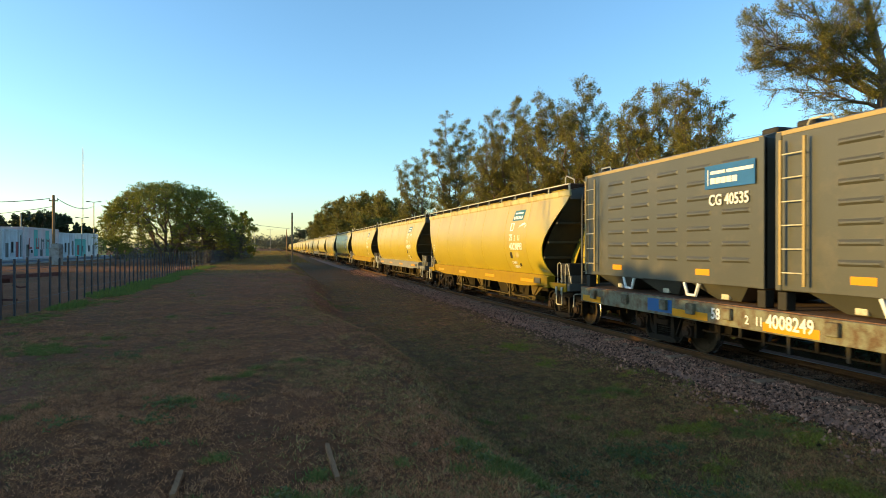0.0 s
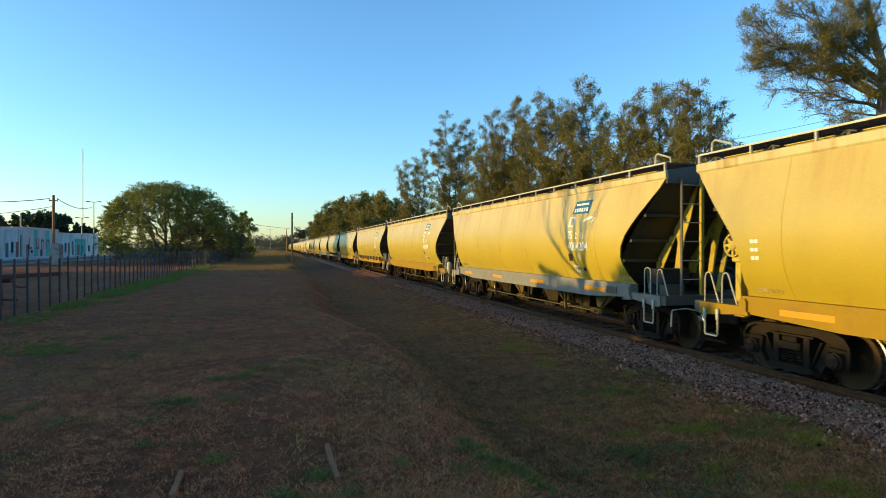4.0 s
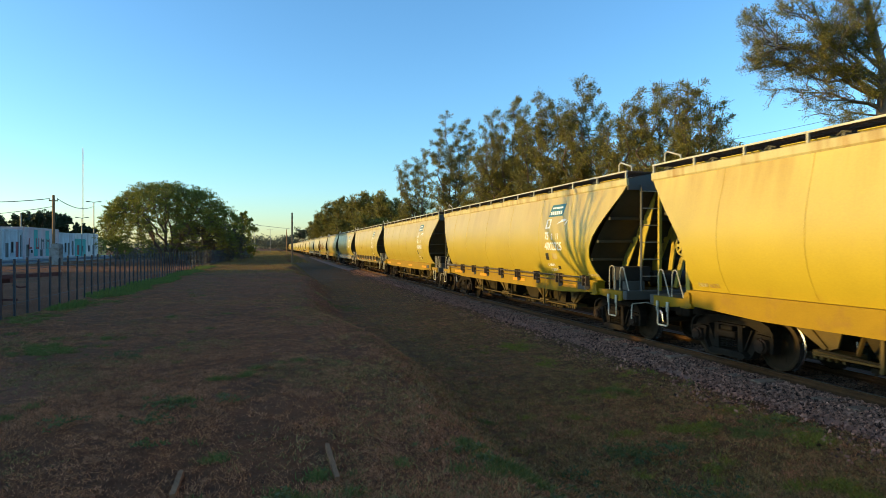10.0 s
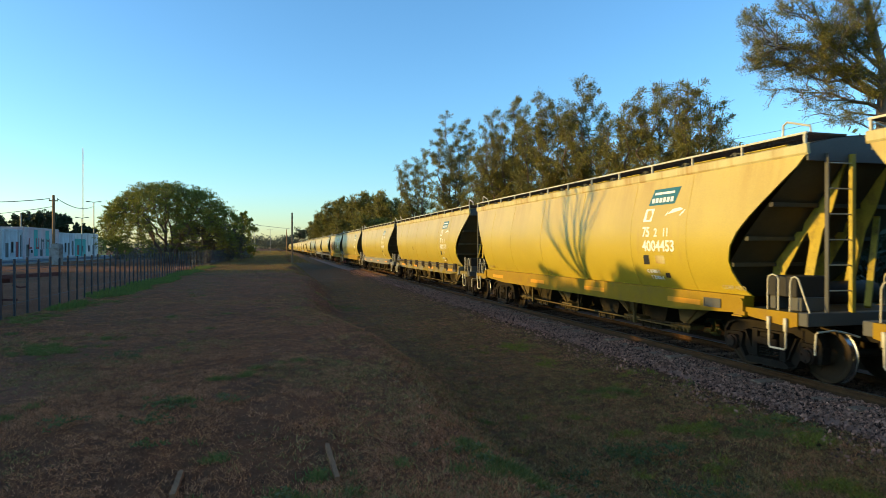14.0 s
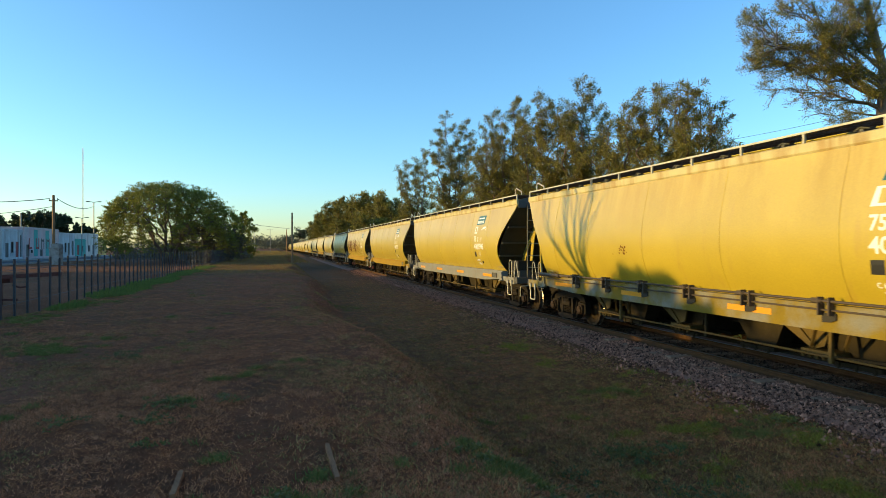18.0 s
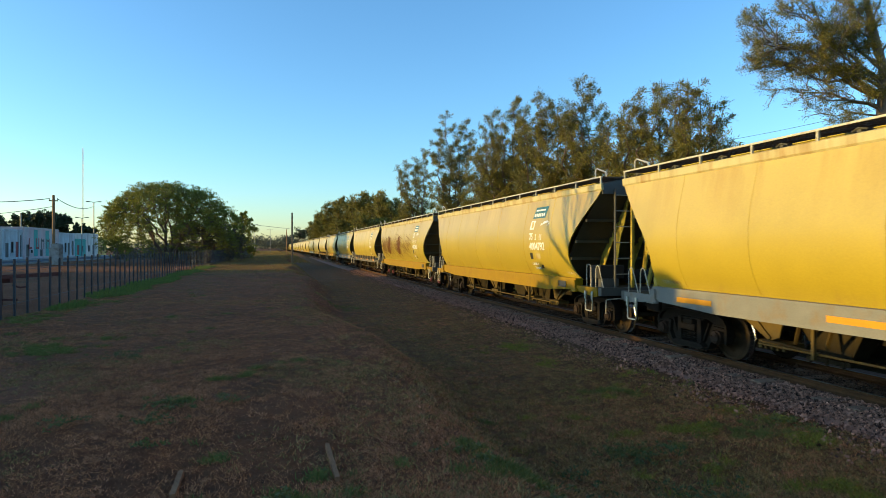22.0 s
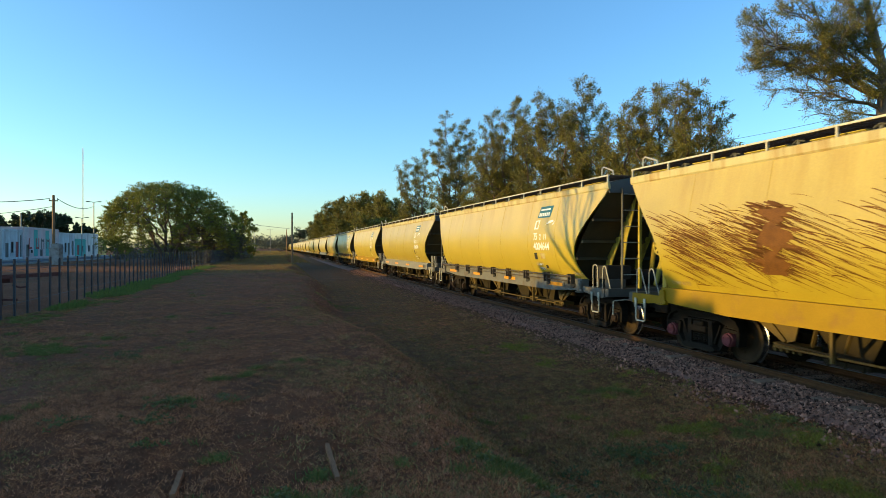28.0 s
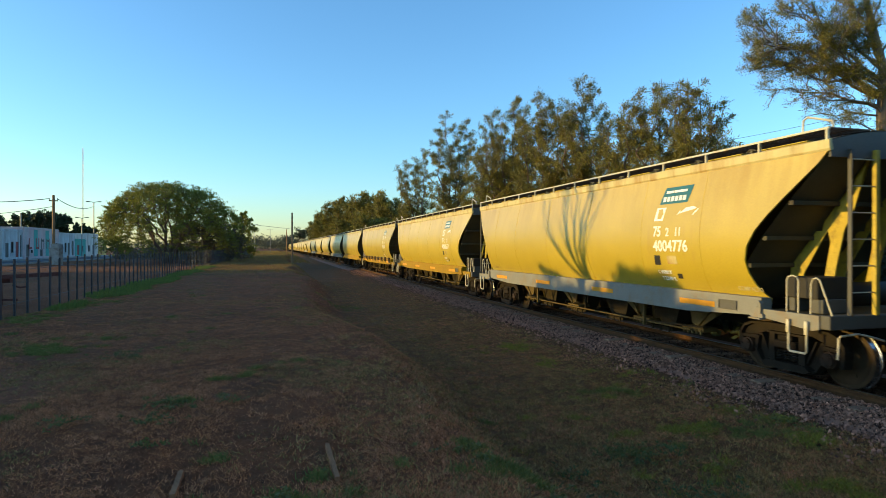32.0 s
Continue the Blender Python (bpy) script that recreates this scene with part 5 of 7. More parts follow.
def tree(name, x, y, height, lobes, seed, label, trunk=0.25, bark="bark", leaf="leaf_needle", leaf_size=0.16, density=1.0, twigs=16, fork=0.35, lean=0.0, spread=1.0, z0=None, group="trees beside the line", droop=0.3, tuft=0.33, aspect=2.6, slim=1.0, low=0.12, arch=0.0):
    """A tree: tapered trunk, limbs that run to each lobe of the crown, twigs and leaf tufts. A lobe: dx, dy, height, radius."""
    rnd = random.Random(seed)
    base = ground_z(x, y) - 0.05 if z0 is None else z0
    t = thing(name, label, "tree", pose(x, y, base), group)
    wood = Geo()
    top = height * 0.86

    def trunk_at(h):
        k = h / max(height, 0.1)
        return Vector((lean * h + 0.15 * math.sin(h * 0.9 + seed), 0.12 * math.sin(h * 1.3 + seed * 2), h)), max(0.03, trunk * (1 - 0.88 * k))
    hs = [top * i / 9 for i in range(10)]
    wood.tube([trunk_at(h)[0] for h in hs], [trunk_at(h)[1] * (1.35 if h == 0 else 1) for h in hs], 9)
    tips, rad = [], []
    for dx, dy, h, r in lobes:
        c = Vector((dx, dy, h))
        start_h = max(height * low, min(top, h - max(0.6, fork * math.hypot(dx, dy) * 1.1 + r * 0.5)))
        p0, r0 = trunk_at(start_h)
        limb_r = max(0.025, min(r0 * 0.6, 0.05 + r * 0.045)) * slim
        mid = p0.lerp(c, 0.5) + Vector((rnd.uniform(-.2, .2), rnd.uniform(-.2, .2), rnd.uniform(-0.1, .25))) * r * 0.5 * (1 + 2 * arch) + Vector((0, 0, arch * math.hypot(dx, dy) * 0.3))
        wood.tube([p0, p0.lerp(mid, 0.5), mid, c], [limb_r, limb_r * 0.85, limb_r * 0.7, limb_r * 0.4], 6, cap=False)
        for k in range(twigs):
            d = Vector((rnd.gauss(0, 1), rnd.gauss(0, 1), rnd.gauss(0.15, 0.8))).normalized()
            q = c + d * r * rnd.uniform(0.55, 1.05) * spread
            s = p0.lerp(c, rnd.uniform(0.55, 1.0)) if k % 3 else mid.lerp(c, rnd.random())
            m2 = s.lerp(q, 0.55) + Vector((rnd.uniform(-.1, .1), rnd.uniform(-.1, .1), rnd.uniform(-.05, .15))) * r
            wood.tube([s, m2, q], [limb_r * 0.35, limb_r * 0.22, 0.006], 4, cap=False)
            for u in (0.45, 0.7, 1.0):
                e = (s.lerp(m2, u / 0.55) if u < 0.55 else m2.lerp(q, (u - 0.55) / 0.45))
                tips.append(e + Vector((rnd.gauss(0, 1), rnd.gauss(0, 1), rnd.gauss(0, 1))) * r * 0.08)
                rad.append(r * tuft * rnd.uniform(0.5, 1.15))
    part("trunk", wood, bark, t, smooth=60)
    if tips:
        counts = [max(2, int((26 if aspect < 4 else 34) * density * rnd.uniform(0.35, 1.5))) for _ in tips]
        cr = new("crown", leaf_cloud("crown", tips, rad, counts, leaf_size, leaf, seed, droop=droop, aspect=aspect))
        cr.parent = t
    return t


def at_view(u, depth):
    """A place on plan by its bearing: u as the share across the view, -1 to 1, and the depth along it."""
    r = u * math.tan(radians(36.23)) * depth
    c, s = math.cos(radians(15.51)), math.sin(radians(15.51))
    return r * c + depth * s, depth * c - r * s


NEEDLE = "tall olive-green needle-leaved tree with gaps in its crown"
LINE = "row of trees behind the track"


def line_tree(u, depth, top, lobes, seed, **kw):
    """lobes: across, along, height, radius in metres; across runs to the right of the view."""
    x, y = at_view(u, depth)
    c, s = math.cos(radians(15.51)), math.sin(radians(15.51))
    lobes = [(a * c + b * s, b * c - a * s, h, r) for a, b, h, r in lobes]
    kw.setdefault("label", NEEDLE)
    kw.setdefault("group", LINE)
    return tree("tree", x, y, top, lobes, seed, **kw)


def needle_cloud(name, tufts, needles, length, width, material, seed):
    """Brush-like tufts: each a spray of thin needles that fan out along its twig. A tuft: place, direction, size."""
    rnd = np.random.RandomState(seed)
    c = np.repeat(np.array([t[0] for t in tufts], float), needles, axis=0)
    ax = np.repeat(np.array([t[1] for t in tufts], float), needles, axis=0)
    sz = np.repeat(np.array([t[2] for t in tufts], float), needles)
    n = len(c)
    o = rnd.randn(n, 3) * 0.30 + ax * (rnd.rand(n, 1) - 0.5) * 0.8
    c = c + o * sz[:, None]
    d = ax * 0.45 + o * 0.9 + rnd.randn(n, 3) * 0.45
    d[:, 2] += 0.08
    d /= np.linalg.norm(d, axis=1)[:, None]
    b = np.cross(d, rnd.randn(n, 3))
    b /= np.linalg.norm(b, axis=1)[:, None]
    ln = (length * (0.55 + 0.8 * rnd.rand(n)) * sz / 0.35)[:, None]
    w = width * (0.7 + 0.6 * rnd.rand(n))[:, None]
    v = np.stack([c - b * w * 0.5, c + b * w * 0.5, c + d * ln], 1)
    me = bpy.data.meshes.new(name)
    me.vertices.add(n * 3)
    me.vertices.foreach_set("co", v.reshape(-1))
    me.loops.add(n * 3)
    me.loops.foreach_set("vertex_index", np.arange(n * 3))
    me.polygons.add(n)
    me.polygons.foreach_set("loop_start", np.arange(n) * 3)
    me.update(calc_edges=True)
    me.validate()
    me.materials.append(M[material])
    return me


def bough(g, tufts, rnd, p, q, r, sag, reach, tuft, step, bare=0.0, from_share=0.3):
    """One limb from p to q that bows by sag, with side twigs from from_share on and a tuft at each twig's end. bare: share of twigs with no tuft."""
    axis_ = q - p
    length = axis_.length
    fwd = axis_.normalized()
    pts, rad = [], []
    n = max(4, int(length / 0.5))
    for i in range(n + 1):
        t = i / n
        w = Vector((rnd.gauss(0, 1), rnd.gauss(0, 1), rnd.gauss(0, 1))) * 0.05 * length ** 0.5 * min(1, 3 * t)
        pts.append(p.lerp(q, t) + Vector((0, 0, sag * 4 * t * (1 - t))) + w)
        rad.append(max(0.008, r * (1 - 0.85 * t)))
    g.tube(pts, rad, 5, cap=False)
    t = from_share
    while t < 1.0:
        k = min(n - 1, int(t * n))
        e = pts[k].lerp(pts[k + 1], t * n - k)
        d = (fwd * rnd.uniform(0.3, 1.0) + Vector((rnd.gauss(0, 0.75), rnd.gauss(0, 0.75), rnd.gauss(0.22, 0.5)))).normalized()
        tl = reach * (1.15 - 0.75 * t) * rnd.uniform(0.45, 1.2)
        m = e + d * tl * 0.5 + Vector((0, 0, rnd.uniform(-0.05, 0.02))) * tl
        z = e + (d + Vector((0, 0, 0.15))).normalized() * tl
        g.tube([e, m, z], [max(0.006, rad[k] * 0.4), max(0.005, rad[k] * 0.25), 0.004], 3, cap=False)
        if rnd.random() > bare:
            for a, far in ((m, 0.55), (z, 1.0), (e.lerp(z, 0.78), 0.8)):
                if rnd.random() < 0.55 + 0.4 * far:
                    off = Vector((rnd.gauss(0, 1), rnd.gauss(0, 1), rnd.gauss(0, 1))) * tl * 0.13
                    tufts.append((a + off, (d + off).normalized(), tuft * rnd.uniform(0.6, 1.25)))
        t += step / length * rnd.uniform(0.6, 1.5)
    tufts.append((pts[-1], fwd, tuft * 0.8))


def casuarina(u, depth, leaders, seed, low=1.8, trunk=0.24, reach=1.0, tuft=0.30, needles=28, step=0.26, spread=1.0, leaf="leaf_needle", bark="bark", length=0.18, width=0.037, label=NEEDLE, group=LINE, bare=0.12):
    """A needle tree with several upright leaders. A leader: across and height of its tip."""
    rnd = random.Random(seed)
    x, y = at_view(u, depth)
    base = ground_z(x, y) - 0.05
    t = thing("tree", label, "tree", pose(x, y, base), group)
    c, s = math.cos(radians(15.51)), math.sin(radians(15.51))
    wood, tufts = Geo(), []
    top = max(h for _, h in leaders)
    fork = 0.22 * top
    wood.tube([(0, 0, 0), (0.05, 0, fork * 0.5), (0.0, 0.05, fork)], [trunk * 1.3, trunk, trunk * 0.9], 9)
    for a, h in leaders:
        b = rnd.uniform(-0.9, 0.9) * spread
        tip = Vector((a * c + b * s, b * c - a * s, h))
        side = Vector((tip.x, tip.y, 0))
        pts, rad = [], []
        n = 10
        for i in range(n + 1):
            k = i / n
            w = Vector((rnd.gauss(0, 1), rnd.gauss(0, 1), 0)) * 0.16 * (1 if 0 < k < 1 else 0)
            pts.append(Vector((0, 0, fork * 0.8)) + side * min(1.0, k * 1.25) ** 0.8 + Vector((0, 0, (h - fork * 0.8) * k)) + w)
            rad.append(max(0.010, trunk * 0.42 * (1 - 0.95 * k)))
        wood.tube(pts, rad, 6, cap=False)
        z = low
        while z < h - 0.15:
            k = max(0.02, min(0.98, (z - fork * 0.8) / (h - fork * 0.8))) * n
            e = pts[int(k)].lerp(pts[int(k) + 1], k - int(k))
            e = Vector((e.x, e.y, max(z, fork * 0.6)))
            out = min(1.7, 0.24 + 0.30 * (h - z)) * rnd.uniform(0.35, 1.25) * reach
            ang = rnd.uniform(0, 2 * math.pi)
            rise = rnd.uniform(0.1, 0.95)
            if noise.noise((a * 1.3 + seed, z * 0.55, math.cos(ang))) > 0.36:
                z += 0.2
                continue
            q = e + Vector((math.cos(ang), math.sin(ang), rise)) * out
            bough(wood, tufts, rnd, e, q, max(0.012, 0.022 * out), -0.06 * out, 0.42 * reach, tuft, step, bare)
            z += rnd.uniform(0.10, 0.26) * (1 if z > 0.5 * h else 0.75)
    part("trunk", wood, bark, t, smooth=60)
    cr = new("crown", needle_cloud("crown", tufts, needles, length, width, leaf, seed))
    cr.parent = t
    return t


def near_casuarina(u, depth, stem, limbs, seed):
    """The big tree that leans over the train: a bent stem and long limbs. Stem: across, along, height. A limb: height of its root, tip across, along, height, bare share, bow."""
    rnd = random.Random(seed)
    x, y = at_view(u, depth)
    base = ground_z(x, y) - 0.05
    t = thing("tree", "large pale-barked needle tree with long arching limbs", "tree", pose(x, y, base), LINE)
    c, s = math.cos(radians(15.51)), math.sin(radians(15.51))

    def at(a, b, h):
        return Vector((a * c + b * s, b * c - a * s, h - base))
    wood, tufts = Geo(), []
    pts = [at(*p) for p in stem]
    wood.tube(pts, [0.26 * (1 - 0.72 * i / (len(pts) - 1)) for i in range(len(pts))], 10)

    def on_stem(h):
        for (a0, b0, h0), (a1, b1, h1) in zip(stem, stem[1:]):
            if h <= h1:
                k = (h - h0) / (h1 - h0)
                return at(a0 + (a1 - a0) * k, b0 + (b1 - b0) * k, h)
        return pts[-1]
    for root, a, b, h, bare, bow in limbs:
        p, q = on_stem(root), at(a, b, h)
        length = (q - p).length
        r = 0.016 + 0.0095 * length
        q = p.lerp(q, 0.95)
        bough(wood, tufts, rnd, p, q, r, bow, 0.7, 0.27, 0.17, bare, 0.25)
        for i in range(int(length * 2.4)):
            k = rnd.uniform(0.22, 0.96)
            e = p.lerp(q, k) + Vector((0, 0, bow * 4 * k * (1 - k)))
            d = ((q - p).normalized() * rnd.uniform(0.4, 1.0) + Vector((rnd.gauss(0, 0.6), rnd.gauss(0, 0.6), rnd.gauss(0.12, 0.5)))).normalized()
            bough(wood, tufts, rnd, e, e + d * length * rnd.uniform(0.12, 0.26), r * 0.4, 0.05, 0.42, 0.25, 0.16, bare, 0.3)
    part("trunk", wood, "bark_pale", t, smooth=60)
    cr = new("crown", needle_cloud("crown", tufts, 30, 0.14, 0.020, "leaf_needle", seed))
    cr.parent = t
    return t


near_casuarina(0.985, 22, [(0.5, 0.3, 0.2), (0.35, 0.2, 4.0), (0.1, 0, 7.0), (0.15, 0, 8.6), (-0.1, 0, 9.6), (-0.5, 0, 11.2), (-0.9, 0, 13.5)], [
    (7.2, -4.4, 0.3, 8.0, 0.75, 0.35), (7.3, -3.7, -0.5, 7.4, 0.7, 0.30), (7.0, -2.6, 0.5, 7.0, 0.35, 0.15), (7.6, -5.0, 0.2, 8.9, 0.25, 0.35),
    (7.8, -5.4, -0.4, 9.9, 0.04, 0.25), (8.0, -5.0, 0.6, 10.7, 0.04, 0.1), (8.2, -4.4, -0.2, 11.6, 0.04, 0.1), (7.6, -4.6, 0.8, 9.3, 0.05, 0.3),
    (8.6, -3.4, 0.4, 12.0, 0.04, 0.0), (8.8, -2.4, -0.5, 12.4, 0.04, 0.0), (9.4, -1.7, 0.4, 12.6, 0.04, 0.0), (8.0, -3.6, -0.9, 9.9, 0.05, 0.2),
    (7.5, -3.0, -1.0, 8.8, 0.05, 0.2), (7.4, -2.2, -0.8, 8.4, 0.05, 0.15), (7.0, -1.4, -0.9, 7.9, 0.05, 0.1), (8.6, -2.2, -0.8, 10.2, 0.05, 0.1),
    (8.8, -1.2, -1.0, 10.0, 0.05, 0.0), (7.2, 1.6, -0.6, 8.6, 0.05, 0.1), (8.0, 2.4, 0.2, 10.2, 0.05, 0.1), (9.2, 1.6, -0.4, 11.6, 0.05, 0.0),
    (6.8, 2.2, 0.2, 7.6, 0.1, 0.1), (10.2, 0.4, 0.2, 12.8, 0.05, 0.0), (7.0, -0.8, -1.2, 8.8, 0.05, 0.1), (7.8, 0.6, -1.2, 9.2, 0.05, 0.1), (6.4, -2.0, -0.6, 6.6, 0.25, 0.1), (6.6, 1.0, -1.0, 7.2, 0.1, 0.1)], 11)
casuarina(-0.060, 54, [(-1.5, 9.4), (-0.9, 10.3), (0.0, 10.6), (0.9, 11.0)], 12, low=2.6, reach=0.85, tuft=0.30)
casuarina(0.020, 50, [(-1.1, 12.0), (-0.45, 13.6), (0.5, 11.8), (1.4, 12.9)], 13, low=2.4, reach=0.85, tuft=0.30)
casuarina(0.095, 47, [(-1.2, 8.6), (-0.3, 9.8), (0.6, 9.4), (1.3, 10.2)], 27, low=2.0, tuft=0.34)
casuarina(0.145, 42, [(-1.6, 10.4), (-0.9, 11.8), (-0.3, 11.3), (0.5, 12.6), (1.2, 11.6), (1.9, 11.2)], 14)
casuarina(0.240, 38, [(-1.5, 10.6), (-0.8, 11.6), (-0.1, 11.2), (0.5, 11.2), (1.3, 10.4)], 15)
casuarina(0.318, 35.5, [(-1.4, 10.2), (-0.7, 10.6), (-0.05, 12.3), (0.6, 11.2), (1.3, 10.3)], 16)
casuarina(0.400, 33, [(-1.0, 8.8), (-0.2, 9.3), (0.6, 9.6), (1.2, 9.0)], 28, low=1.6)
casuarina(0.475, 30, [(-1.5, 9.2), (-0.8, 10.0), (-0.2, 9.9), (0.5, 10.6), (1.2, 10.2), (1.7, 9.0)], 17, bare=0.22, tuft=0.29)
casuarina(0.580, 27, [(-1.2, 9.4), (-0.6, 9.3), (0.0, 9.7), (0.5, 9.0), (0.9, 8.0)], 18, tuft=0.27, bare=0.2)
for i, (u, dep, top) in enumerate(((-0.115, 92, 10.2), (-0.135, 97, 11.6), (-0.16, 102, 11.2), (-0.19, 108, 12.6), (-0.215, 112, 12.2), (-0.24, 120, 12.4), (-0.262, 135, 11.0), (-0.283, 160, 11.2), (-0.165, 84, 7.0), (-0.21, 96, 8.0), (-0.125, 80, 6.6))):
    rr = random.Random(i)
    casuarina(u, dep, [(a, top * rr.uniform(0.72, 1.0)) for a in (-1.9, -1.0, 0.0, 1.1, 2.0)], 30 + i, low=1.0, reach=1.2, tuft=0.5, needles=14, step=0.5, spread=1.6, length=0.34, width=0.12, leaf="leaf_needle", bare=0.2)
for i, (u, dep, top) in enumerate(((-0.315, 280, 12.0), (-0.325, 330, 13.0))):
    rr = random.Random(50 + i)
    lob = [(rr.uniform(-3, 3), 0, top * rr.uniform(0.5, 0.92), top * rr.uniform(0.10, 0.16)) for _ in range(8)]
    line_tree(u, dep, top, lob, 50 + i, trunk=0.3, leaf="leaf_dark", leaf_size=0.6, density=0.5, twigs=8)

# the broad tree behind the fence
bx, by = at_view(-0.622, 73)
c15, s15 = math.cos(radians(15.51)), math.sin(radians(15.51))


def spreading_tree(x, y, height, radius, seed, label="broad spreading acacia-like tree with olive umbrella crown behind the fence", leaf="leaf_olive", full=1.0):
    """A wide umbrella crown: stems that part near the ground, arching limbs, branches, twigs, and flat sprays of small leaves at their tips."""
    rnd = random.Random(seed)
    base = ground_z(x, y) - 0.05
    t = thing("tree", label, "tree", pose(x, y, base), "trees by the fence")
    wood = Geo()

    def roof(r):
        """Height of the crown's upper skin at a share r of the radius."""
        return height * (0.40 + 0.60 * math.sqrt(max(0.0, 1 - r ** 2.3)))

    def spot(rmax, depth0, depth1):
        r = rmax * math.sqrt(rnd.random())
        a = rnd.uniform(0, 2 * math.pi)
        lump = 1 + 0.10 * math.sin(3 * a + 1) + 0.07 * math.sin(7 * a)
        return Vector((math.cos(a) * r * radius * lump, math.sin(a) * r * radius * lump, roof(r) - rnd.uniform(depth0, depth1) - 0.5 * max(0, math.sin(5 * a + 9 * r))))

    def arch(p, q, r0, r1, lift, n=6):
        pts = [p.lerp(q, i / n) + Vector((0, 0, lift * 4 * (i / n) * (1 - i / n))) + Vector((rnd.gauss(0, 1), rnd.gauss(0, 1), rnd.gauss(0, 1))) * (0.02 * (q - p).length if 0 < i < n else 0) for i in range(n + 1)]
        wood.tube(pts, [r0 + (r1 - r0) * i / n for i in range(n + 1)], 5, cap=False)
        return pts
    nodes = []
    for k in range(4):
        a = k * 1.57 + rnd.uniform(-0.3, 0.3)
        stem = arch(Vector((0.25 * math.cos(a), 0.25 * math.sin(a), 0)), Vector((1.5 * math.cos(a), 1.5 * math.sin(a), 2.6)), 0.24, 0.17, 0.1)
        for _ in range(4):
            b = a + rnd.uniform(-0.75, 0.75)
            r = rnd.uniform(0.35, 0.72)
            q = Vector((math.cos(b) * r * radius, math.sin(b) * r * radius, roof(r) * rnd.uniform(0.66, 0.80)))
            nodes += arch(stem[-1], q, 0.13, 0.05, 0.5)[2:]
    tips2 = []
    for _ in range(150):
        q = spot(0.95, 0.7, 2.0)
        p = min(nodes, key=lambda v: (v - q).length + (0.8 if v.z > q.z else 0))
        tips2 += arch(p, q, 0.045, 0.018, 0.12)[2:]
    cs, rs = [], []
    for _ in range(int(2100 * full)):
        q = spot(1.0, 0.0, 4.6 if rnd.random() < 0.45 else 1.2)
        p = min(tips2, key=lambda v: (v - q).length)
        wood.tube([p, p.lerp(q, 0.5) + Vector((0, 0, 0.06)), q], [0.014, 0.010, 0.006], 3, cap=False)
        cs.append(q)
        rs.append(rnd.uniform(0.28, 0.5))
        cs.append(p.lerp(q, 0.6))
        rs.append(rnd.uniform(0.2, 0.35))
    # weeping outer sprays
    for _ in range(int(420 * full)):
        a = rnd.uniform(0, 2 * math.pi)
        r = rnd.uniform(0.72, 1.04)
        q = Vector((math.cos(a) * r * radius, math.sin(a) * r * radius, rnd.uniform(0.9, roof(min(r, 0.99)))))
        p = min(tips2, key=lambda v: (v - q).length)
        wood.tube([p, p.lerp(q, 0.5) + Vector((0, 0, 0.12)), q], [0.014, 0.010, 0.005], 3, cap=False)
        for k in (0.6, 0.8, 1.0):
            cs.append(p.lerp(q, k))
            rs.append(rnd.uniform(0.2, 0.36))
    part("trunk", wood, "bark", t, smooth=60)
    cr = new("crown", leaf_cloud("crown", cs, rs, [18] * len(cs), 0.17, leaf, seed, droop=0.15, aspect=2.2, flat=0.45))
    cr.parent = t
    return t


spreading_tree(bx, by, 9.9, 7.6, 21)
spreading_tree(*at_view(-0.535, 77), 5.6, 4.2, 26, "lower grey-green thorny tree beside the broad one", "leaf_grey", 0.26)
line_tree(-0.455, 90, 7.6, [(0.4, 0, 6.6, 0.7), (-0.5, 0, 6.0, 0.8), (1.1, 0, 5.7, 0.8), (-1.2, 0, 5.0, 0.9), (0.3, 0, 4.9, 1.1), (1.5, 0, 4.5, 0.9), (-0.4, 0, 3.8, 1.2), (-1.5, 0, 3.3, 1.2), (1.2, 0, 3.1, 1.3), (0.0, 0, 2.2, 1.3), (-1.8, 0, 1.8, 1.1), (1.7, 0, 1.6, 1.1)], 22, leaf="leaf_olive", leaf_size=0.28, density=0.8, twigs=11, group="trees by the fence", label="thin young green tree beside the fence")
line_tree(-0.50, 82, 4.6, [(0.0, 0, 3.4, 1.2), (-1.6, 0, 2.6, 1.2), (1.3, 0, 2.4, 1.2)], 23, leaf="leaf_dark", leaf_size=0.3, density=0.7, twigs=10, group="trees by the fence", label="dark bushy small tree beside the fence")
line_tree(-0.735, 66, 4.0, [(0.0, 0, 2.9, 1.1), (-0.9, 0, 2.3, 0.9), (0.9, 0, 2.0, 0.9)], 24, leaf="leaf_olive", leaf_size=0.25, density=0.6, twigs=11, trunk=0.07, group="trees by the fence", label="young yellowish shrub under the broad tree")
# trees behind the houses
for i, (u, dep, top) in enumerate(((-1.005, 112, 9.2), (-0.955, 118, 8.8), (-0.905, 122, 10.6), (-0.885, 128, 9.6), (-0.845, 130, 8.9), (-0.81, 135, 7.6))):
    rr = random.Random(70 + i)
    wide = 1.3 if i < 2 else 2.4
    lob = [(rr.uniform(-wide, wide), 0, top * rr.uniform(0.5, 0.88), top * rr.uniform(0.10, 0.16)) for _ in range(9)]
    line_tree(u, dep, top, lob, 70 + i, leaf="leaf_dark", leaf_size=0.5, density=0.9, twigs=10, group="trees behind the houses", label="dark green rounded tree behind the houses")
rr = random.Random(88)
cs = []
for _ in range(420):
    x, y = at_view(rr.uniform(-0.74, -0.44), rr.uniform(92, 112))
    cs.append((x, y, 0.3 + 2.6 * rr.random() ** 1.3))
tagged(new("shrubs", leaf_cloud("shrubs", cs, [0.9] * len(cs), [26] * len(cs), 0.4, "leaf_grey", 89)), "grey-green shrubs along the street behind the broad tree", "shrubs", kind="stuff")
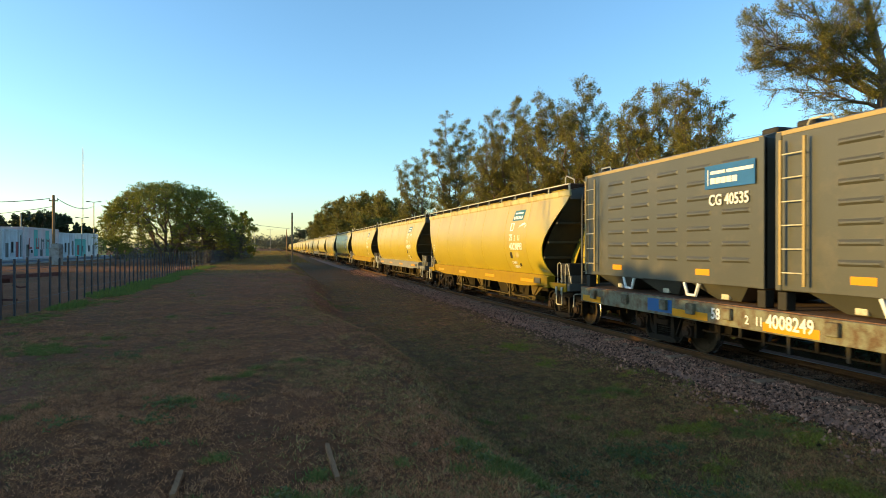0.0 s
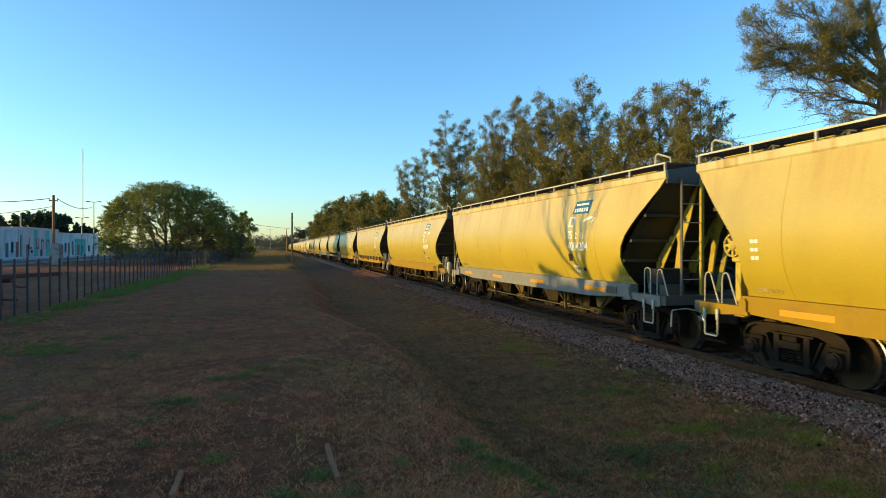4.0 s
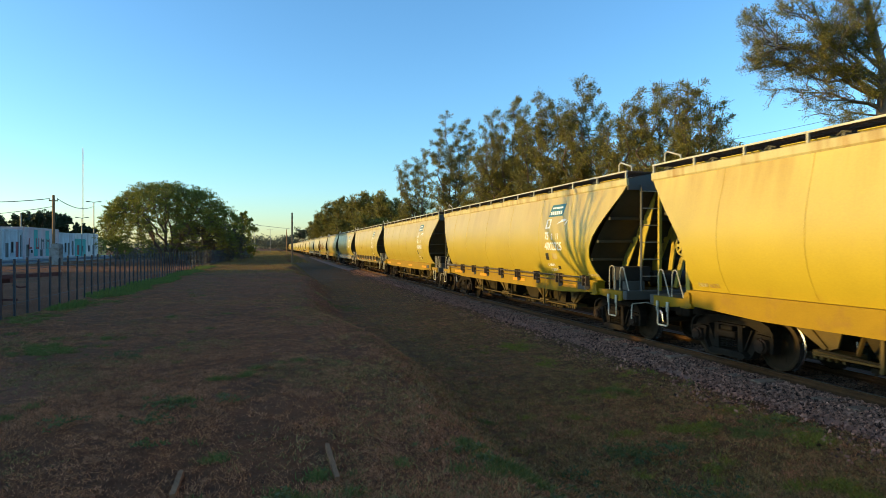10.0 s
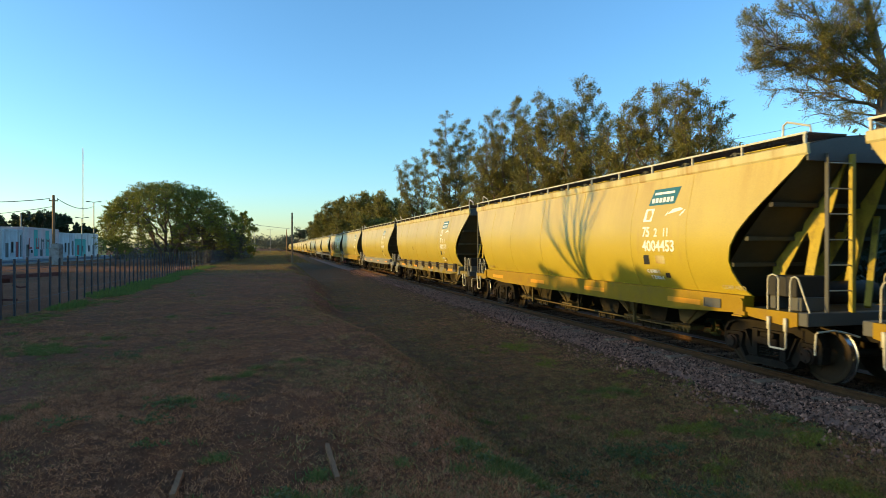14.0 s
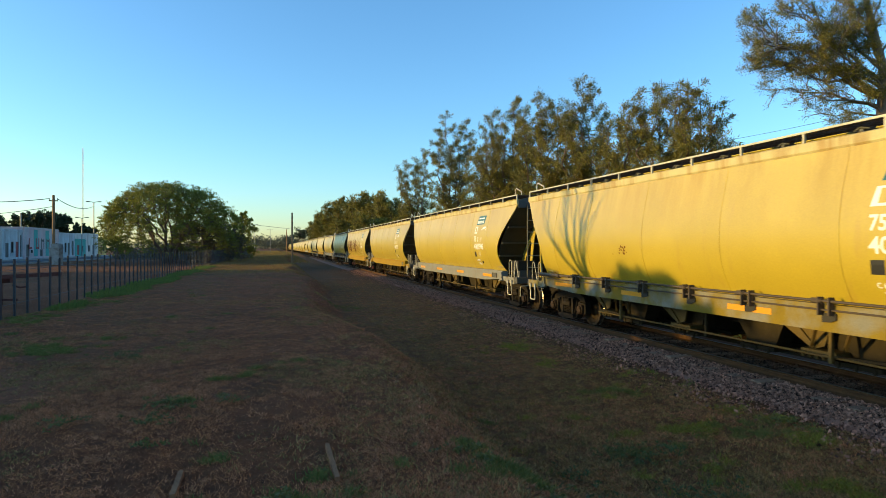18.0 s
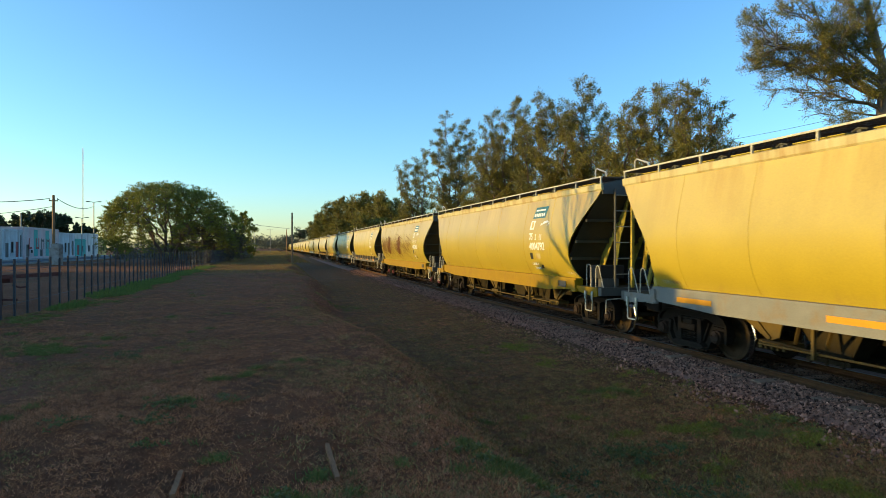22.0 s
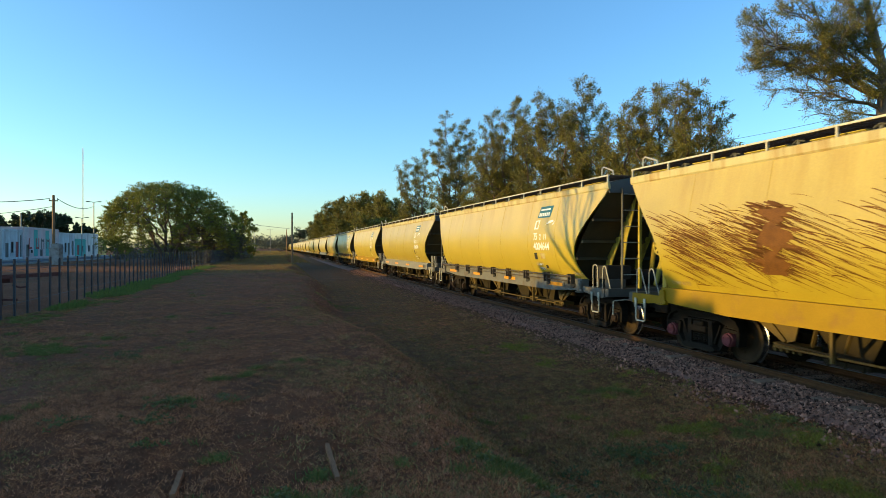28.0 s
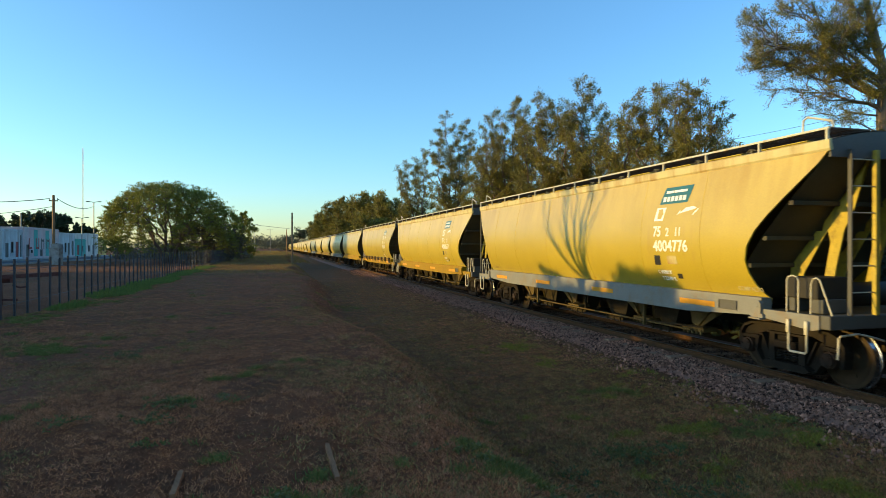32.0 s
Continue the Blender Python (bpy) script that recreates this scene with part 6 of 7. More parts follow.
# far woods at the end of the line
woods = Geo()
rr = random.Random(90)
cs, rs, ns = [], [], []
for i in range(260):
    u = rr.uniform(-0.44, -0.33) if i % 3 else rr.uniform(-0.36, -0.22)
    dep = rr.uniform(340, 620)
    x, y = at_view(u, dep)
    h = rr.uniform(2, 8.5)
    cs.append((x, y, h))
    rs.append(rr.uniform(2.0, 3.6))
    ns.append(60)
tagged(new("far_trees", leaf_cloud("far_trees", cs, rs, ns, 1.1, "tree_far", 91)), "hazy line of distant trees along the railway", "trees", kind="stuff")

# trees beyond the view on the sunny side, whose shadows fall on the train
def bare_tree(x, y, fork, limbs, seed):
    """A leafless tree: a short trunk that splits into upright limbs, each with forks and thin twigs. A limb: spread along y, along x, rise."""
    rnd = random.Random(seed)
    base = ground_z(x, y) - 0.05
    t = thing("tree", "bare winter tree with thin upright branches", "tree", pose(x, y, base), "trees by the fence")
    g = Geo()
    top = Vector((0, 0, fork))
    g.tube([(0, 0, 0), (0.03, 0.02, fork * 0.5), top], [0.16, 0.12, 0.11], 8)

    def grow(p, d, length, r, level):
        q = p
        pts, rad = [p], [r]
        for i in range(4):
            d = (d + Vector((rnd.uniform(-.12, .12), rnd.uniform(-.12, .12), 0.10))).normalized()
            q = q + d * length / 4
            pts.append(q)
            rad.append(r * (1 - 0.2 * (i + 1)))
            if level < 3:
                for _ in range(1 if rnd.random() < 0.8 else 2):
                    dd = (d + Vector((rnd.uniform(-.4, .4), rnd.uniform(-.8, .8), rnd.uniform(-0.1, .3)))).normalized()
                    grow(q, dd, length * rnd.uniform(0.3, 0.5), max(0.005, r * 0.42), level + 1)
        g.tube(pts, rad, 5, cap=False)
    for dy, dx, rise in limbs:
        v = Vector((dx, dy, rise))
        grow(top, v.normalized(), v.length, 0.082, 1)
    part("trunk", g, "bark", t, smooth=60)


bare_tree(-9.5, 17.0, 2.75, [(2.8, 0.2, 1.7), (2.0, -0.3, 2.6), (1.3, 0.3, 2.9), (0.6, 0.2, 3.1), (0.0, -0.2, 3.1), (-0.8, 0.2, 2.8)], 41)
# made-up crown, shaped to throw the low lump of shadow on the wagons
crown = [(0.05 * math.sin(k), -3.5 + 0.36 * k, 3.66 + 0.03 * math.sin(2.3 * k), 0.24) for k in range(22)]
crown += [(0.0, -0.5 - 0.22 * k, 4.22 - 0.012 * k, 0.27) for k in range(9)] + [(0.0, -0.6 - 0.35 * k, 4.0, 0.28) for k in range(6)] + [(0.0, -0.1, 4.1, 0.2), (0.0, 0.6, 3.95, 0.14), (0.0, 3.5, 4.1, 0.16), (0.0, 4.0, 4.2, 0.2)]
tree("tree", -20.0, 17.3, 4.6, crown, 42, "unseen flat green crown added to shade the wagons' lower sides", trunk=0.09, twigs=14, density=0.8, leaf="leaf_green", leaf_size=0.14, group="trees by the fence", fork=0.05, tuft=0.6, spread=0.8, slim=0.35, low=0.6)


# dark undergrowth below the trees; its low near strip stands in for shade
rr = random.Random(44)
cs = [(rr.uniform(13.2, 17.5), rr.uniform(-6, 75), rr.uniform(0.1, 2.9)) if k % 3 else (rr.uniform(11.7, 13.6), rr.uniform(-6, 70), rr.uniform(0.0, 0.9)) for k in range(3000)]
tagged(new("undergrowth", leaf_cloud("undergrowth", cs, [0.5] * 3000, [22] * 3000, 0.3, "leaf_dark", 45)), "dark dense undergrowth behind the track, its near strip standing in for shade", "undergrowth", kind="stuff")
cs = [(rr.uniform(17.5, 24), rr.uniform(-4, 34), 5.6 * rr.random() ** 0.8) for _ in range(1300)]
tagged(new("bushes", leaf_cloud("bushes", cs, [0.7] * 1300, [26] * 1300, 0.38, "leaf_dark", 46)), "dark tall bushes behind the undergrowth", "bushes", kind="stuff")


# ---- fence ----
fence = thing("fence", "dark steel picket fence along the grass bank", "fence", kind="")
picket = shared("picket", lambda g: g.box(-0.02, 0.02, -0.035, 0.035, -0.1, 1.5, 0.006).box(-0.03, -0.02, -0.02, 0.02, 0.4, 1.45), "fence_steel")
FENCE_X = -6.45
rnd = random.Random(6)
for i in range(-20, 150):
    y = 6.07 + i * 0.845
    x = FENCE_X + (0.012 * (y - 50) if y > 50 else 0)
    part("picket", picket, "", fence, at=pose(x, y, ground_z(x, y) + rnd.uniform(-0.03, 0.03), rnd.uniform(-0.8, 0.8), rnd.uniform(-0.8, 0.8), rnd.uniform(-6, 6)))
for h in (0.35, 1.2):
    wire = Geo()
    wire.tube([(FENCE_X + 0.03 + (0.012 * (y - 50) if y > 50 else 0), y, ground_z(FENCE_X, y) + h) for y in range(-10, 131, 4)], 0.006, 4)
    part("fence_wire", wire, "fence_steel", fence)


# ---- street: road, kerb, houses ----
def slab(name, x0, x1, y0, y1, z0, z1, material, label, category):
    return tagged(part(name, Geo().box(x0, x1, y0, y1, z0, z1), material), label, category, kind="structure")


slab("road", -34.0, -27.0, -80, 330, 0.1, 0.375, "asphalt", "grey asphalt street in shade", "road")
slab("kerb", -27.0, -26.7, -80, 330, 0.1, 0.52, "kerb", "pale concrete kerb along the street", "kerb")
slab("pavement", -36.5, -34.0, -80, 330, 0.1, 0.50, "kerb", "pale concrete pavement in front of the houses", "pavement")


def house(y0, width, height, wall, openings, label, depth=9.0, parapet=0.3):
    """A flat-roofed single-storey house in the row; openings: (kind, offset along the front, width, sill height, top height, material)."""
    h = thing("house", label, "house", pose(-36.5, y0, 0.45), "houses along the street")
    t = 0.25
    cuts = sorted(openings, key=lambda o: o[1])
    g = Geo()
    y = 0.0
    for kind, off, w, lo, hi, m in cuts:
        g.box(-t, 0, y, off, 0, height)
        if lo > 0:
            g.box(-t, 0, off, off + w, 0, lo)
        g.box(-t, 0, off, off + w, hi, height)
        y = off + w
    g.box(-t, 0, y, width, 0, height)
    g.box(-depth, -t, 0, t, 0, height - 0.02).box(-depth, -t, width - t, width, 0, height - 0.02).box(-depth, -depth + t, t, width - t, 0, height - 0.02)
    part("wall", g, wall, h)
    part("roof", Geo().box(-depth + 0.1, -0.28, t, width - t, height - parapet - 0.15, height - parapet), "roof_grey", h)
    part("cornice", Geo().box(0.0, 0.1, 0, width, height - 0.32, height - 0.2).box(0, 0.06, 0, width, 0, 0.35), wall, h)
    for kind, off, w, lo, hi, m in cuts:
        if kind == "door":
            part("door", Geo().box(-0.16, -0.10, off, off + w, lo, hi, 0.01), m, h)
        else:
            wi = part("window", Geo().box(-0.16, -0.13, off, off + w, lo, hi), "window_glass", h)
            fr = Geo().box(-0.14, -0.06, off, off + 0.07, lo, hi).box(-0.14, -0.06, off + w - 0.07, off + w, lo, hi).box(-0.14, -0.06, off, off + w, lo, lo + 0.07).box(-0.14, -0.06, off, off + w, hi - 0.07, hi).box(-0.14, -0.07, off + w / 2 - 0.03, off + w / 2 + 0.03, lo, hi)
            part("frame", fr, "door_dark", wi)
            part("sill", Geo().box(-0.05, 0.1, off - 0.08, off + w + 0.08, lo - 0.08, lo), wall, wi)
    return h


D, W = "door", "window"
house(88.0, 9.0, 4.2, "plaster_white", [(D, 1.2, 1.1, 0, 2.3, "door_dark"), (W, 3.2, 1.2, 1.0, 2.5, ""), (D, 5.2, 1.0, 0, 2.5, "door_dark"), (D, 7.2, 1.0, 0, 2.4, "door_dark")], "shabby white flat-roofed house front in shade")
house(97.2, 7.0, 4.4, "plaster_blue", [(D, 1.0, 1.1, 0, 2.4, "door_dark"), (W, 2.9, 1.0, 1.0, 2.6, ""), (D, 4.5, 1.2, 0, 2.6, "plaster_red"), (D, 6.1, 0.6, 0, 3.6, "door_dark")], "pale blue-white flat-roofed house front in shade")
shop = house(104.4, 15.5, 4.9, "plaster_pink", [(D, 1.2, 1.3, 0, 2.2, "door_dark"), (W, 3.0, 0.9, 0.9, 1.4, ""), (D, 6.8, 1.2, 0, 1.45, "door_dark"), (W, 12.0, 1.4, 0.9, 2.4, ""), (D, 14.0, 1.0, 0, 2.5, "door_dark")], "pink shop front with teal stripes and painted sign shapes")
for y in (4.2, 9.2):
    part("painted_stripe", Geo().box(0.0, 0.006, y, y + 1.6, 0.36, 4.55), "plaster_teal", shop, "teal painted stripe")
for i, y in enumerate((2.2, 5.0, 7.2, 9.6)):
    g = Geo().box(0.008, 0.014, y, y + 0.35, 1.5, 3.2).box(0.008, 0.014, y + 0.35, y + 1.3, 1.5 if i < 2 else 2.7, 1.85 if i < 2 else 3.05)
    if i:
        g.box(0.008, 0.014, y + 1.1, y + 1.4, 1.5, 3.2)
    part("sign_bar", g, "door_dark" if i > 1 else "plaster_red", shop, "dark painted sign bar")
house(120.2, 8.5, 4.4, "plaster_blue", [(D, 1.0, 1.1, 0, 2.3, "door_dark"), (W, 2.8, 1.1, 0.9, 2.6, ""), (D, 4.6, 1.1, 0, 2.6, "door_dark"), (D, 6.8, 1.1, 0, 3.0, "door_dark")], "pale blue flat-roofed house front in shade")
house(129.0, 6.5, 3.4, "plaster_teal", [(D, 1.2, 1.3, 0, 2.2, "plaster_red"), (W, 3.8, 1.3, 0.9, 2.1, "")], "low teal painted house front in shade")
house(135.8, 8.5, 4.6, "plaster_white", [(W, 1.4, 1.2, 0.9, 2.2, ""), (D, 4.4, 1.1, 0, 2.2, "door_dark")], "plain white house front in shade")
house(144.6, 6.0, 4.0, "plaster_yellow", [(D, 1.6, 1.2, 0, 2.2, "plaster_red"), (W, 3.6, 1.2, 0.9, 2.2, "")], "ochre yellow house front")
# unseen houses added to shade bank and train; heights and gap set for that
for i, (y, w, h, m) in enumerate(((-62, 20, 4.55, "plaster_white"), (-41.5, 18, 4.5, "plaster_blue"), (-23, 15, 4.6, "plaster_white"), (-7.5, 14, 4.55, "plaster_pink"), (7.0, 13, 4.95, "plaster_white"), (20.5, 14, 4.6, "plaster_blue"), (35.0, 13.0, 4.6, "plaster_white"), (48.3, 7.0, 4.55, "plaster_white"), (71.0, 8.0, 4.6, "plaster_blue"), (79.2, 8.6, 4.6, "plaster_white"))):
    house(y, w, h, m, [(D, w * 0.2, 1.1, 0, 2.3, "door_dark"), (W, w * 0.6, 1.4, 1.0, 2.3, "")], "unseen flat-roofed house carrying on the row to shade the bank")


# ---- poles, mast, wires ----
def pole(name, u, depth, height, r, material, label, category, arms=()):
    x, y = at_view(u, depth)
    z = ground_z(x, y)
    p = thing(name, label, category, pose(x, y, z - 0.1, rz=0))
    part("shaft", Geo().tube([(0, 0, 0), (0, 0, height * 0.5), (0, 0, height)], [r, r * 0.9, r * 0.78], 10), material, p, smooth=50)
    return p, Vector((x, y, z - 0.1 + height))


p, ptop = pole("utility_pole", -0.879, 68, 7.9, 0.17, "wood_pole", "brown wooden utility pole with crossarm and wires", "utility pole")
part("crossarm", Geo().box(-0.45, 0.45, -0.06, 0.06, 7.2, 7.32, 0.01), "wood_pole", p)
for x in (-0.38, 0.38):
    part("insulator", shared("insulator", lambda g: g.tube([(0, 0, 7.32), (0, 0, 7.45), (0, 0, 7.5)], [0.03, 0.045, 0.02], 8), "kerb"), "", p, at=pose(x, 0, 0))
x, y = at_view(-0.873, 66)
tagged(part("masonry_pillar", Geo().box(-0.52, 0.52, -0.4, 0.4, -0.2, 1.75, 0.03).box(-0.6, 0.6, -0.46, 0.46, 1.75, 1.88, 0.02).box(-0.4, 0.4, -0.3, 0.3, 1.88, 2.3, 0.02).box(-0.36, 0.36, -0.43, -0.4, 0.5, 1.4, 0.01), "pillar_grey", at=pose(x, y, ground_z(x, y), rz=-15)), "whitewashed masonry pillar below the utility pole", "pillar")
p2, p2top = pole("line_post", -0.3405, 74, 6.6, 0.13, "wood_pole", "bare brown wooden post beside the track", "post")
p3, p3top = pole("line_post", -0.353, 150, 6.6, 0.13, "wood_pole", "bare brown wooden post beside the track", "post")
p4, p4top = pole("utility_pole", -0.953, 92, 7.2, 0.13, "metal_pole", "grey concrete utility pole in front of the houses", "utility pole")
for u, dep, h in ((-0.788, 100, 9.4), (-0.815, 112, 7.4), (-0.455, 170, 9.0), (-0.425, 190, 9.0), (-0.39, 240, 9.0)):
    lp, ltop = pole("street_lamp", u, dep, h, 0.09, "metal_pole", "grey street lamp with curved arms", "street lamp")
    part("arm", Geo().tube([(0, 0, h - 0.1), (0.3, 0, h + 0.1), (0.7, 0, h + 0.12)], 0.04, 6).tube([(0, 0, h - 0.1), (-0.3, 0, h + 0.1), (-0.8, 0, h + 0.12)], 0.04, 6), "metal_pole", lp)
    for s in (-1, 1):
        part("lamp_head", Geo().box(s * 0.85 - 0.28, s * 0.85 + 0.28, -0.12, 0.12, h + 0.06, h + 0.2, 0.04), "box_grey", lp)
# lattice mast far behind the houses
mx, my = at_view(-0.8125, 250)
mast = thing("radio_mast", "thin tall lattice radio mast far behind the houses", "radio mast", pose(mx, my, 0.3))
g = Geo()
for k in range(3):
    a = 2 * math.pi * k / 3
    g.tube([(0.3 * math.cos(a), 0.3 * math.sin(a), 0), (0.22 * math.cos(a), 0.22 * math.sin(a), 43)], 0.035, 5)
part("leg", g, "metal_pole", mast)
g = Geo()
for i in range(40):
    z = i * 1.05
    for k in range(3):
        a, b = 2 * math.pi * (k + i) / 3, 2 * math.pi * (k + i + 1) / 3
        g.tube([(0.28 * math.cos(a), 0.28 * math.sin(a), z), (0.28 * math.cos(b), 0.28 * math.sin(b), z + 1.05)], 0.02, 4)
part("lattice", g, "metal_pole", mast)


def wire(a, b, sag, name="overhead_wire", r=0.025):
    a, b = Vector(a), Vector(b)
    pts = [a.lerp(b, i / 16) + Vector((0, 0, -sag * 4 * (i / 16) * (1 - i / 16))) for i in range(17)]
    return tagged(part(name, Geo().tube(pts, r, 5), "cable"), "thin black overhead wire between poles", "wire", "overhead wires")


l1 = at_view(-0.788, 100)
wire(ptop + Vector((0.38, 0, -0.4)), (l1[0], l1[1], 9.0), 0.7, r=0.04)
wire(ptop + Vector((-0.38, 0, -0.4)), (*at_view(-1.25, 60), 7.3), 0.5, r=0.04)
wire(ptop + Vector((-0.12, 0, -1.3)), (*at_view(-1.25, 60), 5.2), 0.4, r=0.03)
wire((*at_view(-0.455, 170), 9.0), (*at_view(-0.2, 300), 9.5), 0.6, r=0.05)
wire((*at_view(0.475, 30), 7.0), (*at_view(0.988, 22), 7.3), 0.15, r=0.007)

# rusty beam on trestles behind the fence
bench = thing("steel_trestle", "rusty steel beam on trestle legs behind the fence", "trestle", pose(*at_view(-0.99, 18.6), 0.36))
part("beam", Geo().beam((-4.5, 0.6, 0.72), (1.55, -0.1, 1.04), 0.16, 0.12), "rust_dark", bench)
part("beam", Geo().beam((-4.5, 1.0, 0.62), (0.05, 0.35, 0.86), 0.16, 0.2), "rust_dark", bench)
for x, y in ((-2.7, 0.6), (-0.3, 0.15)):
    for dy in (-0.35, 0.35):
        part("leg", Geo().beam((x, y + dy, 0), (x + 0.05, y + dy * 0.5, 0.95), 0.13, 0.13), "rust_dark", bench)
part("brace", Geo().beam((-2.7, 0.6, 0.22), (0.3, 0.1, 0.24), 0.07, 0.07), "rust_dark", bench)
part("strut", Geo().beam((-1.4, 0.4, 0.8), (-0.35, 0.15, 0.3), 0.06, 0.06), "rust_dark", bench)
part("bolt_end", Geo().tube([(0.2, 0.05, 0.7), (0.42, 0.0, 0.62), (0.62, -0.02, 0.66)], 0.03, 6), "rust_dark", bench)

# timber edging let into the bank
for u, v0, v1, w in ((-0.262, 5.35, 4.6, 0.035), (-0.592, 4.75, 4.3, 0.04)):
    a, b = at_view(u, v0), at_view(u + (0.024 if u > -0.4 else -0.02), v1)
    g = Geo().beam((a[0], a[1], ground_z(*a) + 0.0), (b[0], b[1], ground_z(*b) + 0.0), w, 0.09)
    tagged(part("timber_edging", g, "timber"), "weathered brown timber edging sunk in the grass", "timber edging")


# ---- grass ----
def blades(name, places, height, width, material, seed, label, lean=0.5):
    """Grass as joined thin blades."""
    rnd = np.random.RandomState(seed)
    n = len(places)
    p = np.array(places)
    a = rnd.uniform(0, 2 * math.pi, n)
    side = np.stack([np.cos(a), np.sin(a), np.zeros(n)], 1)
    h = height * (0.4 + 0.9 * rnd.rand(n))
    w = width * (0.6 + 0.8 * rnd.rand(n))
    tip = p + np.stack([rnd.randn(n) * lean * h, rnd.randn(n) * lean * h, h], 1)
    v = np.stack([p - side * w[:, None] / 2, p + side * w[:, None] / 2, tip], 1)
    me = bpy.data.meshes.new(name)
    me.vertices.add(n * 3)
    me.vertices.foreach_set("co", v.reshape(-1))
    me.loops.add(n * 3)
    me.loops.foreach_set("vertex_index", np.arange(n * 3))
    me.polygons.add(n)
    me.polygons.foreach_set("loop_start", np.arange(n) * 3)
    me.update(calc_edges=True)
    me.validate()
    me.materials.append(M[material])
    return tagged(new(name, me), label, "grass", kind="stuff")


def grass_places(n, seed, keep, depth0=3.2, depth1=30.0, power=2.0, ulo=-1.05, uhi=1.05):
    rnd = random.Random(seed)
    out = []
    while len(out) < n:
        d = depth0 + (depth1 - depth0) * rnd.random() ** power
        x, y = at_view(rnd.uniform(ulo, uhi), d)
        if x > 6.7 + 0.5 * rnd.random() ** 2 or x < -6.4 or not keep(x, y, rnd):
            continue
        out.append((x, y, ground_z(x, y) - 0.004))
    return out


def dry(x, y, rnd):
    if min(math.hypot((x - a) * 1.5, (y - b) * 0.7) for a, b in WORN) < 0.55 + 0.45 * noise.noise((x * 1.5, y * 1.5, 16.0)) and rnd.random() < 0.75:
        return False
    if math.hypot(x - BARE[0], y - BARE[1]) < 1.5 + 0.6 * noise.noise((x, y, 6.0)) and rnd.random() < 0.8:
        return False
    return noise.noise((x * 0.45, y * 0.45, 2.0)) + 0.5 * noise.noise((x * 1.7, y * 1.7, 4.0)) > rnd.uniform(-0.75, 0.25)


SPOTS = [(*at_view(u, d), r) for u, d, r in ((-0.93, 10.5, 1.3), (-0.73, 12.0, 0.6), (0.2, 5.0, 0.7), (0.38, 5.2, 0.6), (0.77, 8.0, 0.7), (0.645, 8.3, 0.6), (0.40, 10.4, 0.7), (-0.235, 25.0, 1.6), (-0.45, 8.2, 0.5), (-0.36, 4.2, 0.25), (0.18, 24.0, 1.5))]


def lush(x, y, rnd):
    near_fence = smooth(-4.2, -6.0, x) * (0.55 + 0.6 * noise.noise((x * 0.6, y * 0.4, 31.0))) if y < 60 else 0
    spot = 0.0
    for sx, sy, r in SPOTS:
        d2 = ((x - sx) ** 2 + (y - sy) ** 2) / (r * r)
        if d2 < 4:
            spot = max(spot, math.exp(-d2 * 1.6))
    return 0.35 * noise.noise((x * 0.9, y * 0.9, 9.0)) + 0.7 * noise.noise((x * 4.5, y * 4.5, 7.0)) + 0.75 * near_fence + 0.5 * spot > rnd.uniform(0.45, 0.8)


SPROUTS = [(*at_view(u, d), r) for u, d, r in ((0.582, 8.2, 0.30), (0.53, 8.3, 0.24), (0.645, 8.9, 0.27), (0.76, 8.3, 0.27), (0.824, 7.6, 0.30), (0.486, 12.3, 0.36), (0.167, 24.3, 0.72), (0.173, 15.1, 0.48), (0.913, 6.2, 0.30), (0.614, 6.8, 0.18), (0.39, 17.6, 0.36), (0.224, 18.8, 0.48))]


def sprig(x, y, rnd):
    spot = 0.0
    for sx, sy, r in SPROUTS:
        d2 = ((x - sx) ** 2 + (y - sy) ** 2) / (r * r)
        if d2 < 3:
            spot = max(spot, math.exp(-d2 * 1.5))
    return 0.55 * spot + 0.6 * smooth(2.2, 4.2, x) * 0.35 + 0.4 * noise.noise((x * 0.8, y * 0.8, 19.0)) + 0.7 * noise.noise((x * 3.4, y * 3.4, 17.0)) > rnd.uniform(0.5, 0.9)


def olive(x, y, rnd):
    return smooth(1.0, 4.0, x) * 0.8 + 0.25 + 0.8 * noise.noise((x * 0.5, y * 0.5, 12.0)) > rnd.uniform(0.2, 1.0)


def clumps(centers, each, spread, seed):
    """Scatters each centre into a small tuft."""
    rnd = np.random.RandomState(seed)
    c = np.repeat(np.array(centers), each, axis=0)
    c[:, :2] += rnd.randn(len(c), 2) * spread
    return c


blades("dry_grass", clumps(grass_places(66000, 1, dry, 3.2, 50.0, 1.8), 9, 0.032, 21), 0.021, 0.0070, "dry_grass", 1, "short dry straw-coloured mown grass", 1.1)
blades("olive_grass", clumps(grass_places(26000, 3, olive, 3.2, 45.0, 1.6), 9, 0.04, 22), 0.034, 0.012, "olive_grass", 3, "short olive grass in the ditch", 1.1)
blades("green_grass", clumps(grass_places(7000, 2, lush, 3.2, 40.0, 1.5), 9, 0.05, 23), 0.05, 0.010, "green_grass", 2, "patches of short green grass", 0.7)
blades("lime_grass", clumps(grass_places(900, 7, sprig, 4.0, 26.0, 1.3, 0.05, 1.05), 8, 0.05, 24), 0.06, 0.012, "lime_grass", 7, "sparse yellow-green sprigs by the ditch", 0.7)


blades("grass_clump", clumps(grass_places(9000, 9, lambda x, y, r: dry(x, y, r) and noise.noise((x * 1.6, y * 1.6, 40.0)) > r.uniform(-0.3, 0.6), 3.2, 24.0, 1.6), 22, 0.030, 26), 0.022, 0.011, "tuft_grass", 9, "small curled clumps of dead mown grass", 1.3)


